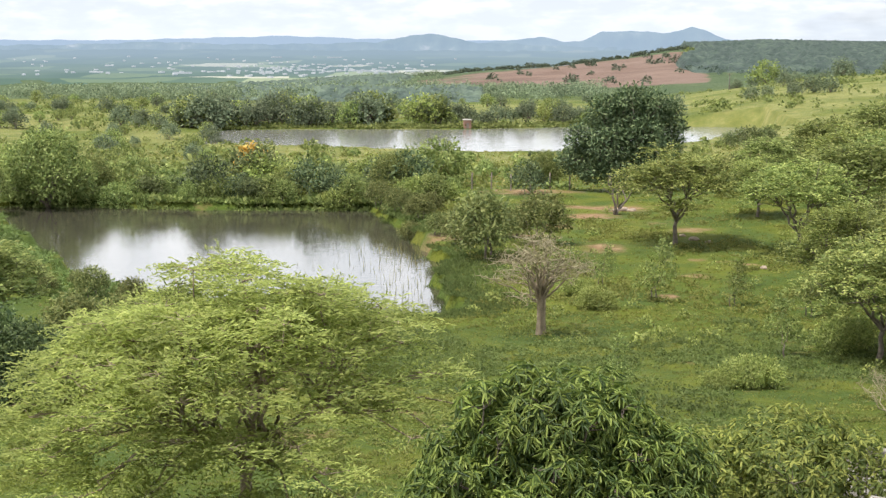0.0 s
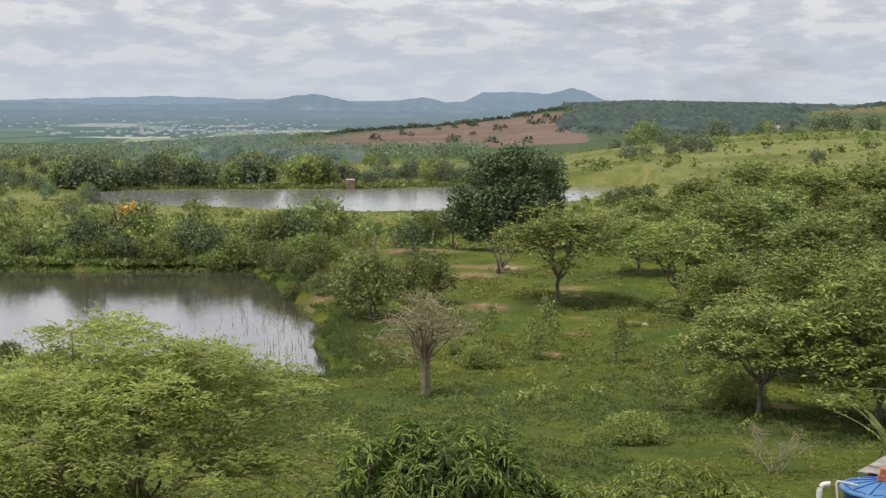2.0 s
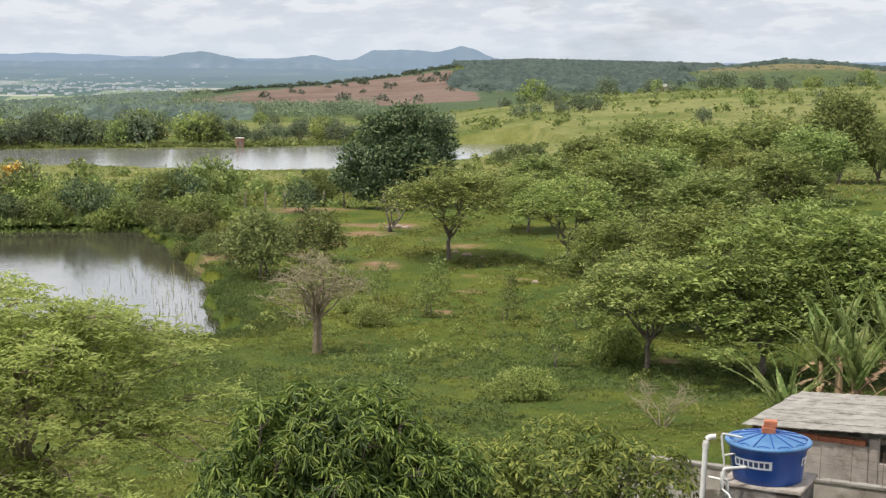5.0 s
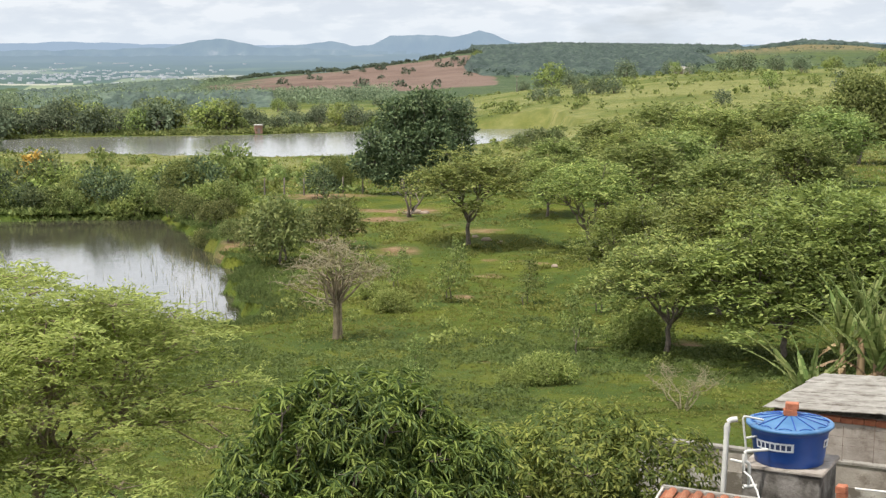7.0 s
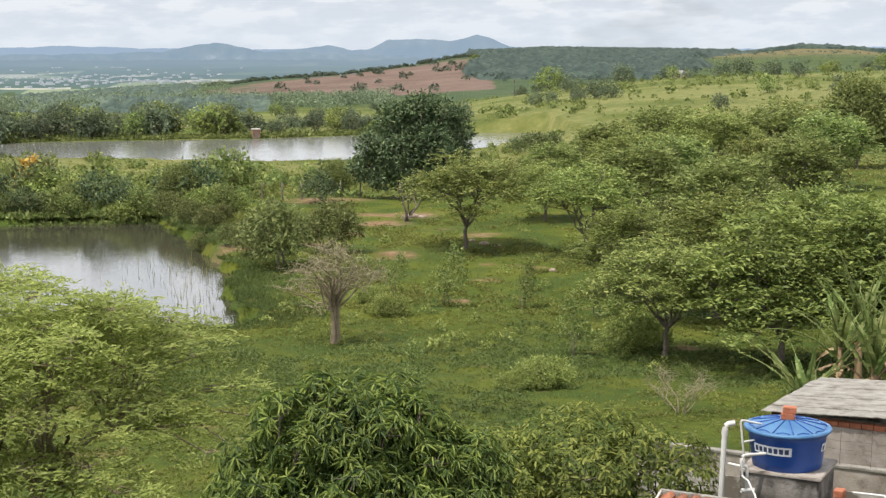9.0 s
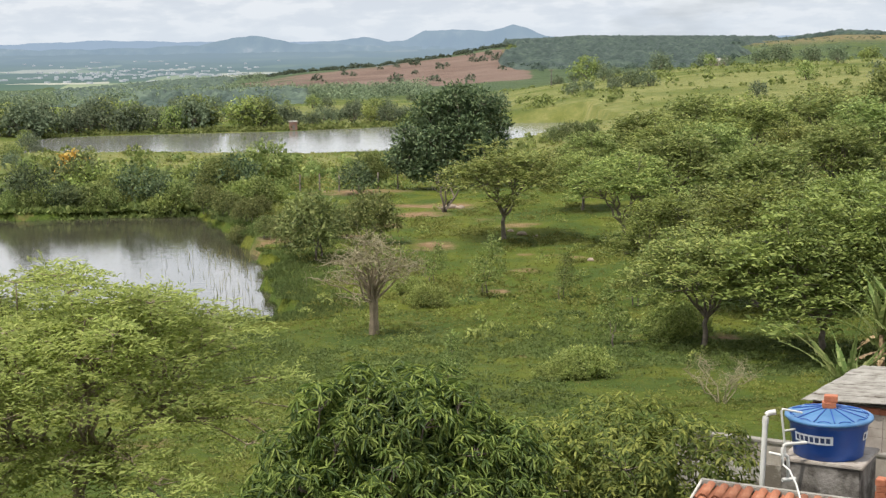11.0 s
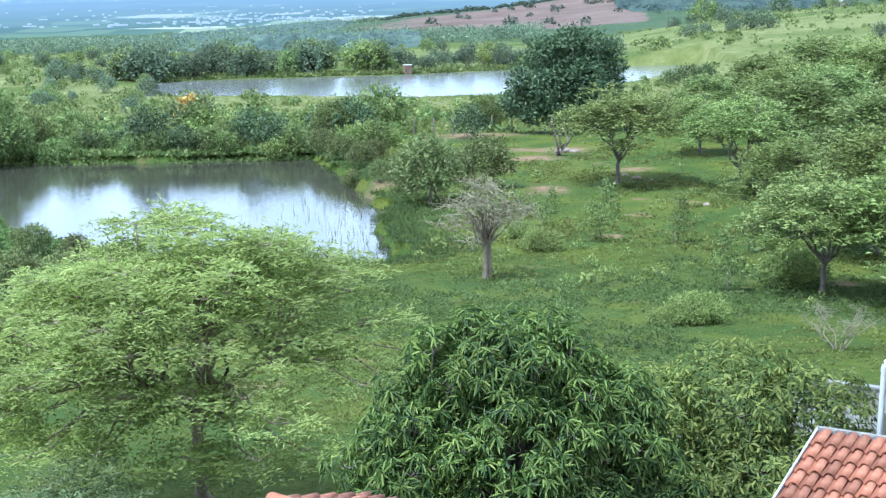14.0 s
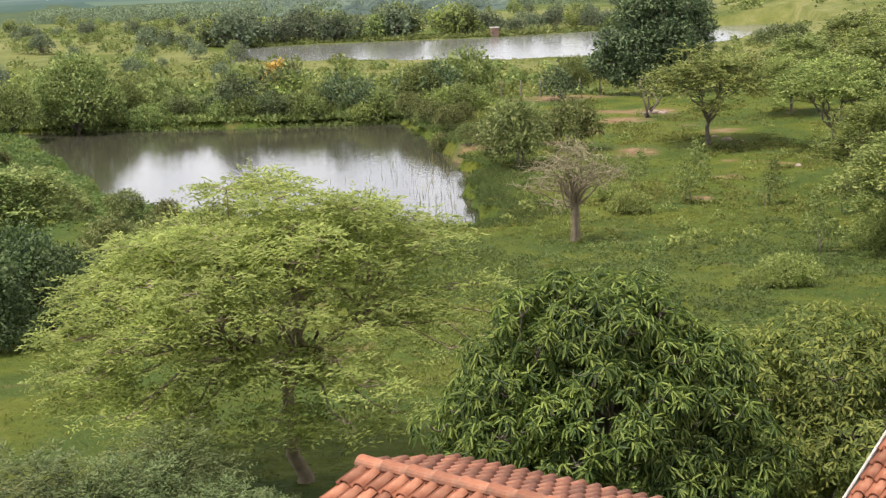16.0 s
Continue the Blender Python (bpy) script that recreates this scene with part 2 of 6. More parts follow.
MAT = {
    "ground": ground_mat(),
    # valley and mountains: distance haze is mixed in as glow of the surface
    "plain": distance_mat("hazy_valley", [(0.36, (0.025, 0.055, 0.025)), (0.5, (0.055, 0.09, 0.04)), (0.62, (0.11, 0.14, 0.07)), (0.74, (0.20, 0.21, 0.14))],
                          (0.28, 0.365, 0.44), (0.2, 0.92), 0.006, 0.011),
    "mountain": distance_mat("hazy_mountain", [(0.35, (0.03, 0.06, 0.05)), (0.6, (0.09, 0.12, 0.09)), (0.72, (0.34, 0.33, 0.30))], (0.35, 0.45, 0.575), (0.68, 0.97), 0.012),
    # haze of distance put into both canopies' colour: bluish, and paler on the slope
    "slope_canopy": surface("hazed_slope_canopy", [(0.34, (0.02, 0.038, 0.03)), (0.5, (0.05, 0.078, 0.058)), (0.66, (0.10, 0.138, 0.092))], scale=0.10, detail=7.0, rough=0.95, bump=0.9, bump_scale=0.28, dist=2.5),
    "canopy": surface("hazed_ridge_canopy", [(0.34, (0.012, 0.026, 0.022)), (0.5, (0.028, 0.048, 0.038)), (0.66, (0.058, 0.085, 0.06))], scale=0.10, detail=7.0, rough=0.95, bump=0.9, bump_scale=0.28, dist=2.5),
    "water": water_mat("pond_water", (0.045, 0.043, 0.030), 2.6, 0.06, 0.22),
    "water_far": water_mat("lake_water", (0.15, 0.15, 0.135), 0.6, 0.14, 0.7, 1.5),
    "mango": leaf_mat("mango_leaf", (0.024, 0.052, 0.009), (0.094, 0.15, 0.016), (0.22, 0.28, 0.032), rough=0.5, thin=0.36, gloss=0.24),
    "thorn": leaf_mat("thorn_tree_leaf", (0.09, 0.135, 0.024), (0.17, 0.235, 0.04), (0.32, 0.36, 0.075), rough=0.65, thin=0.33),
    "broad": leaf_mat("yellow_green_thorn_leaf", (0.085, 0.125, 0.018), (0.15, 0.198, 0.03), (0.245, 0.285, 0.05), rough=0.55, thin=0.32),
    "citrus": leaf_mat("broad_leaf", (0.055, 0.105, 0.014), (0.15, 0.228, 0.027), (0.33, 0.40, 0.05), rough=0.55, thin=0.42),
    "feather": leaf_mat("feathery_leaf", (0.20, 0.27, 0.052), (0.298, 0.385, 0.074), (0.43, 0.50, 0.115), rough=0.65, thin=0.64),
    "grey": leaf_mat("greyish_leaf", (0.075, 0.115, 0.035), (0.13, 0.185, 0.055), (0.21, 0.27, 0.085), rough=0.6, thin=0.35),
    "dark": leaf_mat("dark_leaf", (0.034, 0.062, 0.026), (0.072, 0.115, 0.042), (0.15, 0.20, 0.075), rough=0.55, thin=0.28),
    "mid": leaf_mat("mid_leaf", (0.085, 0.135, 0.026), (0.165, 0.235, 0.046), (0.31, 0.375, 0.09), rough=0.6, thin=0.4),
    "lime": leaf_mat("lime_leaf", (0.12, 0.17, 0.03), (0.21, 0.28, 0.045), (0.34, 0.39, 0.08), rough=0.6, thin=0.42),
    # haze over the ridge is put into this leaf colour: bluish, little contrast
    "ridge": leaf_mat("hazed_ridge_leaf", (0.08, 0.126, 0.098), (0.096, 0.146, 0.112), (0.115, 0.168, 0.128), rough=0.9, thin=0.45, spread=0.02),
    "olive": leaf_mat("olive_leaf", (0.07, 0.098, 0.022), (0.135, 0.168, 0.038), (0.24, 0.265, 0.07), rough=0.6, thin=0.38),
    "hill": leaf_mat("hill_bush_leaf", (0.05, 0.075, 0.05), (0.075, 0.105, 0.065), (0.115, 0.15, 0.085), rough=0.8, thin=0.3),
    # leaf colour lightened towards blue, with the valley's haze painted in
    "valley": leaf_mat("hazed_valley_leaf", (0.085, 0.125, 0.07), (0.135, 0.186, 0.10), (0.205, 0.26, 0.135), rough=0.9, thin=0.4, spread=0.06),
    "deep": leaf_mat("deep_green_leaf", (0.03, 0.06, 0.016), (0.062, 0.105, 0.028), (0.125, 0.175, 0.048), rough=0.5, thin=0.3),
    "yellow": leaf_mat("yellow_flower", (0.35, 0.24, 0.02), (0.55, 0.36, 0.03), (0.65, 0.45, 0.05), rough=0.6, thin=0.3),
    "grass": leaf_mat("grass_blade", (0.11, 0.14, 0.018), (0.155, 0.182, 0.024), (0.21, 0.225, 0.036), rough=0.8, thin=0.45, spread=0.25),
    "lush": leaf_mat("low_herb_leaf", (0.125, 0.155, 0.02), (0.165, 0.198, 0.027), (0.215, 0.24, 0.04), rough=0.7, thin=0.4, spread=0.4),
    "weed": leaf_mat("weed_leaf", (0.075, 0.12, 0.024), (0.105, 0.16, 0.031), (0.145, 0.205, 0.042), rough=0.7, thin=0.4, spread=0.3),
    "straw": leaf_mat("straw_blade", (0.15, 0.17, 0.03), (0.24, 0.26, 0.05), (0.38, 0.37, 0.11), rough=0.8, thin=0.3, spread=0.3),
    "banana": leaf_mat("banana_leaf", (0.08, 0.14, 0.025), (0.15, 0.22, 0.04), (0.27, 0.33, 0.09), rough=0.55, thin=0.4),
    # the town's walls emit part of their colour in place of haze
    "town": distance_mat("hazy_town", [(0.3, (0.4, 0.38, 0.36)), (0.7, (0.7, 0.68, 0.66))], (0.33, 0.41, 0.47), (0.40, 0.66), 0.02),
    "bark": surface("grey_bark", [(0.3, (0.07, 0.055, 0.042)), (0.7, (0.19, 0.155, 0.12))], scale=6, bump=0.6, bump_scale=25),
    "pale_bark": surface("pale_bark", [(0.3, (0.145, 0.112, 0.072)), (0.7, (0.30, 0.24, 0.16))], scale=5, bump=0.6, bump_scale=22),
}

# ------------------------------------------------------------ mesh helpers


def obj_from(name, bm, mat, parent=None, label="", smooth=False):
    me = bpy.data.meshes.new(name)
    bm.to_mesh(me)
    bm.free()
    if smooth:
        me.polygons.foreach_set("use_smooth", [True] * len(me.polygons))
    for mm in (mat if isinstance(mat, (list, tuple)) else [mat]):
        me.materials.append(mm)
    ob = new(name, me)
    if parent is not None:
        ob.parent = parent
    return tagged(ob, label)


def part(name, bm, mat, parent, label="", smooth=False):
    return obj_from(name, bm, mat, parent, label, smooth)


def quads_mesh(name, verts, faces, mat, parent=None, smooth=False):
    """A mesh from arrays: verts (n, 3) and faces (m, 3 or 4)."""
    me = bpy.data.meshes.new(name)
    verts, faces = np.asarray(verts, np.float32), np.asarray(faces, np.int32)
    k = faces.shape[1]
    me.vertices.add(len(verts)), me.loops.add(faces.size), me.polygons.add(len(faces))
    me.vertices.foreach_set("co", verts.ravel())
    me.loops.foreach_set("vertex_index", faces.ravel())
    me.polygons.foreach_set("loop_start", np.arange(0, faces.size, k, dtype=np.int32))
    if smooth:
        me.polygons.foreach_set("use_smooth", np.ones(len(faces), bool))
    me.update(calc_edges=True)
    me.materials.append(mat)
    ob = new(name, me)
    if parent is not None:
        ob.parent = parent
    return ob


def unit(v):
    return v / np.maximum(np.linalg.norm(v, axis=-1, keepdims=True), 1e-9)


def kites(base, way, face, length, width, bend=0.12):
    """One pointed leaf for each row: a kite from its foot along way, turned to face."""
    side = unit(np.cross(way, face))
    up = np.cross(side, way)
    length, width = np.reshape(length, (-1, 1)), np.reshape(width, (-1, 1))
    mid = base + way * length * 0.5 + up * length * bend
    v = np.stack([base, mid + side * width / 2, base + way * length, mid - side * width / 2], 1)
    return v.reshape(-1, 3), np.arange(len(base) * 4).reshape(-1, 4)


def blades(base, way, face, length, width, bend=0.15):
    """One long folded leaf for each row, of two halves that meet in the midrib."""
    side = unit(np.cross(way, face))
    up = np.cross(side, way)
    length, width = np.reshape(length, (-1, 1)), np.reshape(width, (-1, 1))
    tip = base + way * length - up * length * bend
    l1 = base + way * length * 0.3 + side * width * 0.5 + up * length * 0.05
    l2 = base + way * length * 0.72 + side * width * 0.42 - up * length * bend * 0.35
    r1 = base + way * length * 0.3 - side * width * 0.5 + up * length * 0.05
    r2 = base + way * length * 0.72 - side * width * 0.42 - up * length * bend * 0.35
    v = np.stack([base, l1, l2, tip, r2, r1], 1).reshape(-1, 3)
    k = np.arange(len(base))[:, None] * 6
    f = np.concatenate([k + np.array([[0, 1, 2, 3]]), k + np.array([[0, 3, 4, 5]])])
    return v, f


def joined(pieces):
    vs, fs, n = [], [], 0
    for v, f in pieces:
        vs.append(v), fs.append(f + n)
        n += len(v)
    return np.concatenate(vs), np.concatenate(fs)


def tube(points, radii, sides=6):
    """A tapered limb along points."""
    p = np.asarray(points, float)
    r = np.asarray(radii, float)
    d = unit(np.gradient(p, axis=0))
    ref = np.where(np.abs(d[:, 2:3]) > 0.9, np.array([[1.0, 0, 0]]), np.array([[0, 0, 1.0]]))
    a = unit(np.cross(d, ref))
    b = np.cross(d, a)
    t = np.linspace(0, 2 * np.pi, sides, endpoint=False)
    v = p[:, None] + r[:, None, None] * (a[:, None] * np.cos(t)[None, :, None] + b[:, None] * np.sin(t)[None, :, None])
    n = len(p)
    i, j = np.meshgrid(np.arange(n - 1), np.arange(sides), indexing="ij")
    k = (j + 1) % sides
    f = np.stack([i * sides + j, i * sides + k, (i + 1) * sides + k, (i + 1) * sides + j], -1).reshape(-1, 4)
    cap = np.array([[(n - 1) * sides + q for q in (0, 1, 2, 3)]]) if sides >= 4 else np.zeros((0, 4), int)
    return v.reshape(-1, 3), np.concatenate([f, cap])


def limb(rng, a, b, r0, r1, sag=0.15, n=5, sides=6):
    """A crooked limb from a to b."""
    a, b = np.asarray(a, float), np.asarray(b, float)
    t = np.linspace(0, 1, n)[:, None]
    p = a + (b - a) * t
    w = np.linalg.norm(b - a)
    p[1:-1] += rng.normal(0, 0.05 * w, (n - 2, 3))
    p[:, 2] += (np.sin(t[:, 0] * np.pi)) * sag * w
    return tube(p, r0 + (r1 - r0) * t[:, 0], sides)


def rand_dirs(rng, n):
    return unit(rng.normal(size=(n, 3)))


def crown_points(rng, lobes, n, inner=0.55, floor=-0.55):
    """Points in the outer shell of a heap of lobes (x, y, z, rx, rz), with the way out at each."""
    L = np.array(lobes, float)
    w = (L[:, 3] * L[:, 3] * L[:, 4]) ** (2 / 3)
    pick = rng.choice(len(L), n * 3, p=w / w.sum())
    d = rand_dirs(rng, n * 3)
    r = inner + (1.03 - inner) * rng.random(n * 3) ** 0.6
    s = L[pick]
    q = s[:, :3] + d * r[:, None] * np.stack([s[:, 3], s[:, 3], s[:, 4]], 1)
    keep = d[:, 2] > floor
    for k in range(len(L)):
        e = (q - L[k, :3]) / np.array([L[k, 3], L[k, 3], L[k, 4]])
        keep &= (np.linalg.norm(e, axis=1) > 0.5) | (pick == k)
    q, d = q[keep][:n], d[keep][:n]
    return q, d


def skeleton(rng, lobes, foot, fork, r, stems=1, twigs=5, sides=7):
    """Trunk, limbs to each lobe, and twigs that spread inside it."""
    out = []
    for s in range(stems):
        jit = rng.normal(0, 0.25, 3) * (stems > 1)
        f0 = np.array(foot) + jit * (1, 1, 0)
        f1 = np.array(fork) + jit * 1.5
        t = np.linspace(0, 1, 6)[:, None]
        p = f0 + (f1 - f0) * t
        p[1:-1, :2] += rng.normal(0, 0.03 * np.linalg.norm(f1 - f0), (4, 2))
        rad = r * (1 - 0.35 * t[:, 0]) * (1 + 0.5 * np.exp(-t[:, 0] * 9))
        out.append(tube(p, rad, sides + 1))
        mine = sorted((l for k, l in enumerate(lobes) if k % stems == s), key=lambda l: math.atan2(l[1] - fork[1], l[0] - fork[0]))
        ways = max(1, min(6, (len(mine) + 2) // 3))
        for g in range(ways):
            grp = mine[g * len(mine) // ways:(g + 1) * len(mine) // ways]
            if not grp:
                continue
            c = np.mean([l[:3] for l in grp], 0)
            hub = f1 + (c - f1) * rng.uniform(0.45, 0.6) - np.array((0, 0, 0.1))
            out.append(limb(rng, f1 - (0, 0, 0.1 * g / ways), hub, r * 0.5, r * 0.3, 0.04, 5, sides))
            for x, y, z, rx, rz in grp:
                tip = np.array((x, y, z - rz * 0.2))
                out.append(limb(rng, hub, tip, r * 0.24, r * 0.08, 0.07, 5, min(sides, 5)))
                for _ in range(twigs):
                    d = rand_dirs(rng, 1)[0]
                    d[2] = abs(d[2]) * 0.8 + 0.05
                    out.append(limb(rng, tip, tip + d * np.array((rx, rx, rz)) * 0.85, r * 0.08, r * 0.025, 0.05, 4, 4))
    return joined(out)


def leaves_feather(rng, q, d, twig=0.5, count=9, length=0.15, width=0.045, flat=0.75):
    """Sprays: a twig with narrow leaflets on both sides, spread nearly level."""
    n = len(q)
    way = d + rng.normal(0, 0.45, (n, 3))
    way[:, 2] *= 1 - flat
    way = unit(way)
    side = unit(np.cross(way, np.array([[0, 0, 1.0]])))
    t = (np.arange(count) + 0.5) / count
    sg = np.where(np.arange(count) % 2, 1.0, -1.0)
    base = q[:, None] + way[:, None] * (t * twig)[None, :, None]
    base[..., 2] -= (t ** 2)[None] * twig * 0.22
    lw = way[:, None] * 0.55 + side[:, None] * sg[None, :, None] + rng.normal(0, 0.25, (n, count, 3))
    base, lw = base.reshape(-1, 3), unit(lw.reshape(-1, 3))
    face = unit(np.array([[0, 0, 1.0]]) + rng.normal(0, 0.45, (len(base), 3)))
    m = len(base)
    return kites(base, lw, face, length * rng.uniform(0.6, 1.3, m), width * rng.uniform(0.7, 1.3, m))


def leaves_broad(rng, q, d, per=6, length=0.16, width=0.07, spread=0.12):
    n = len(q)
    base = np.repeat(q, per, 0) + rng.normal(0, spread, (n * per, 3))
    way = unit(np.repeat(d, per, 0) * 0.7 + rng.normal(0, 0.7, (n * per, 3)) + np.array([[0, 0, -0.1]]))
    face = unit(np.repeat(d, per, 0) + np.array([[0, 0, 0.8]]) + rng.normal(0, 0.5, (n * per, 3)))
    m = n * per
    return kites(base, way, face, length * rng.uniform(0.6, 1.3, m), width * rng.uniform(0.7, 1.3, m))


def leaves_whorl(rng, q, d, per=11, length=0.24, width=0.05):
    """Rosettes of long leaves that droop from the shoot's end."""
    n = len(q)
    axis = unit(d + np.array([[0, 0, 0.8]]) + rng.normal(0, 0.25, (n, 3)))
    a = unit(np.cross(axis, rng.normal(size=(n, 3))))
    b = np.cross(axis, a)
    ang = (np.arange(per) / per * 2 * np.pi)[None] + rng.uniform(0, 6.28, (n, 1)) + rng.normal(0, 0.25, (n, per))
    tilt = rng.uniform(-0.15, 0.6, (n, per))
    rad = a[:, None] * np.cos(ang)[..., None] + b[:, None] * np.sin(ang)[..., None]
    way = unit(rad * np.cos(tilt)[..., None] + axis[:, None] * np.sin(tilt)[..., None] + np.array([0, 0, -0.42]))
    base = q[:, None] + axis[:, None] * rng.uniform(-0.05, 0.03, (n, per))[..., None] + rad * 0.012
    face = unit(axis[:, None] + np.array([0, 0, 0.7]) + rng.normal(0, 0.15, (n, per, 3)))
    m = n * per
    return blades(base.reshape(-1, 3), way.reshape(-1, 3), face.reshape(-1, 3), length * rng.uniform(0.65, 1.2, m), width * rng.uniform(0.8, 1.2, m), 0.22)


def lobes_round(rng, r, h, k, z0, flat=0.7, core=True):
    """Lobes that heap up to a crown of radius r and height h above z0."""
    out = [(0, 0, z0 + h * 0.5, r * 0.62, h * 0.46)] if core else []
    for i in range(k):
        a = i * 2.39996 + rng.uniform(-0.4, 0.4)
        s = math.sqrt((i + 0.7) / k)
        lr = r * rng.uniform(0.28, 0.42)
        out.append((math.cos(a) * (r - lr) * s, math.sin(a) * (r - lr) * s, z0 + h * (0.32 + 0.42 * (1 - s * s)) + rng.uniform(-0.10, 0.12) * h, lr, lr * flat))
    return out


def plant(name, rng, lobes, leaf, n, mat, bark, foot=(0, 0, 0), fork=None, r=0.12, stems=1, twigs=5, label="", category="tree", group="", inner=0.55, floor=-0.55, sides=7, **kw):
    """A tree or shrub at the origin: an Empty with trunk and crown."""
    ob = tagged(new(name), label, category, group)
    top = fork if fork is not None else (0, 0, min(l[2] - l[4] for l in lobes) + 0.25)
    v, f = skeleton(rng, lobes, (foot[0], foot[1], foot[2] - 0.35), top, r, stems, twigs, sides)
    quads_mesh("trunk", v, f, bark, ob, smooth=True)
    q, d = crown_points(rng, lobes, n, inner, floor)
    v, f = leaf(rng, q, d, **kw)
    quads_mesh("crown", v, f, mat, ob)
    return ob


# ------------------------------------------------------------ the ground
def smooth_interp(x, xs, ys, ease=0.02):
    """Piecewise interpolation with eased corners."""
    x = np.asarray(x, float)
    e = ease * (xs[-1] - xs[0])
    return (np.interp(x - e, xs, ys) + 2 * np.interp(x, xs, ys) + np.interp(x + e, xs, ys)) / 4


BASE_D = [1, 12, 20, 24, 30, 42, 55, 75, 100, 128, 148, 170, 195, 270, 330, 450, 600, 900, 1250, 1700, 2400, 3000, 3800, 4950]
BASE_Z = [3.5, 3.5, 3.45, 3.3, 3.0, 2.1, 0.8, 0.75, 0.7, 0.2, -2.0, -3.5, -3.9, -3.8, -5.2, -8.5, -13.5, -24, -34, -45, -57, -61, -56, -37]
HILL_D = [1, 88, 103, 133, 170, 200, 250, 450, 560, 800, 1200]
HILL_Z = [0, 0, 1.2, 1.5, 3.2, 4.8, 6.6, 12.5, 9, 2.5, 0]


def nz2(x, y, s, k=0.0):
    """Cheap smooth noise of about unit size: a few crossed waves."""
    return (np.sin(x * s + 1.3 + k) * np.cos(y * s * 1.17 + 0.4 * k) + 0.6 * np.sin(x * s * 2.3 + y * s * 1.7 + k) + 0.4 * np.cos(x * s * 4.1 - y * s * 3.3 + 2 * k)) / 2


def pond1(x, y):
    """Under 0 inside the near pond."""
    east = (x - (-3.7 - 0.105 * (y - 60) - 0.0054 * np.maximum(y - 72, 0) ** 2)) / 3.0 + 0.10 * np.sin(y * 0.9 + 0.5) + 0.16 * np.sin(y * 0.47 + 1.0) + 0.08 * np.sin(y * 2.1)
    south = ((58.2 + np.maximum(-8 - x, 0) * 0.62) - y) / 4.0 + 0.25 * np.sin(x * 0.5)
    north = (y - (99.3 + 0.35 * np.sin(x * 0.35))) / 4.0
    west = ((-21.5 - 0.533 * (y - 66.6)) - x) / 4.0 + 0.12 * np.sin(y * 0.8)
    return np.maximum(np.logaddexp(3.5 * east, 3.5 * south) / 3.5 - 0.04, np.maximum(north, west))


def pond2(x, y):
    """Under 0 inside the far lake."""
    north = (y - (251 + 0.20 * x + 3 * np.sin(x * 0.09) - 0.006 * np.maximum(-x - 20, 0) ** 2)) / 12
    south = ((199 + 0.25 * np.abs(x + 8) * (0.9 + 0.1 * np.sin(x * 0.15)) + 0.02 * np.maximum(x - 15, 0) ** 2) - y) / 10
    east = (x - 36) / 8
    west = (-52 - x) / 8
    return np.maximum(np.maximum(north, south), np.maximum(east, west))


def ground_z(x, y):
    x, y = np.asarray(x, float), np.asarray(y, float)
    d = np.hypot(x, y) + 1e-6
    az = np.degrees(np.arctan2(-x, y))
    ld = np.log(d)
    z = smooth_interp(ld, np.log(BASE_D), BASE_Z)
    right = np.interp(az, [-60, -20, -13, -8.5, -6.2, -3], [1.05, 1.0, 0.80, 0.52, 0.30, 0.0])
    z = z + right * smooth_interp(ld, np.log(HILL_D), HILL_Z)
    redh = np.interp(az, [-14, -8, -4.5, -2, 0.5, 2.6, 4.2, 6, 8, 10, 12], [20.7, 24.7, 25.2, 21.7, 17.9, 14.5, 11, 8, 5.5, 2.5, 0])
    z = z + redh * smooth_interp(ld, np.log([1, 580, 740, 1040, 1150, 1400]), [0, 0, 0.29, 1.0, 0.94, 0.0])
    rid = np.interp(az, [-60, -30, -23, -21.4, -19.4, -17.5, -15.5, -13, -8, -5, -3, 0], [24, 31, 36, 39, 46, 48, 42, 40, 39, 33, 17, 0])
    z = z + rid * smooth_interp(ld, np.log([1, 1000, 1350, 1600, 1850, 2400]), [0, 0, 0.76, 1.0, 0.85, 0.0])
    z = z + 0.10 * nz2(x, y, 0.35) * np.clip(d / 40, 0, 1) + 0.4 * nz2(x, y, 0.045, 2) * np.clip((d - 120) / 200, 0, 1) + 3.0 * nz2(x, y, 0.011, 4) * np.clip((d - 700) / 900, 0, 1)
    # ponds: banks keep above the water, beds go under it
    for f, lev in ((pond1, 0.0), (pond2, -4.0)):
        p = f(x, y)
        near = np.clip(1.6 - p, 0, 1)
        z = np.where(p > 0, z + (np.maximum(z, lev + 0.03 + 0.5 * np.clip(p, 0, 1)) - z) * near, np.minimum(z, lev + 0.02) + 1.6 * np.clip(p, -0.6, 0))
    return z


def spots(x, y, places):
    s = np.zeros_like(x)
    for px, py, rx, ry in places:
        s = np.maximum(s, np.exp(-(((x - px) / rx) ** 2 + ((y - py) / ry) ** 2)))
    return s


SOIL = [(4.2, 97, 3.2, 2.2), (2.6, 92, 2.2, 1.6), (8.5, 85, 1.8, 1.2), (3.0, 78, 1.6, 2.2), (-5.6, 81.0, 1.7, 2.0), (7.5, 74, 0.7, 0.9), (-1.2, 83, 1.5, 1.4), (5.3, 63.5, 0.6, 0.8),
        (10.0, 73, 0.8, 0.8), (0.8, 87, 1.2, 1.5), (-3.4, 22.3, 0.7, 0.5), (-9.5, 104, 3.0, 1.0), (12.3, 51, 0.8, 0.8), (-1.0, 108, 4, 3), (1.5, 98, 3, 0.9), (7, 69, 0.9, 0.7), (-2.5, 86, 1.0, 1.2)]


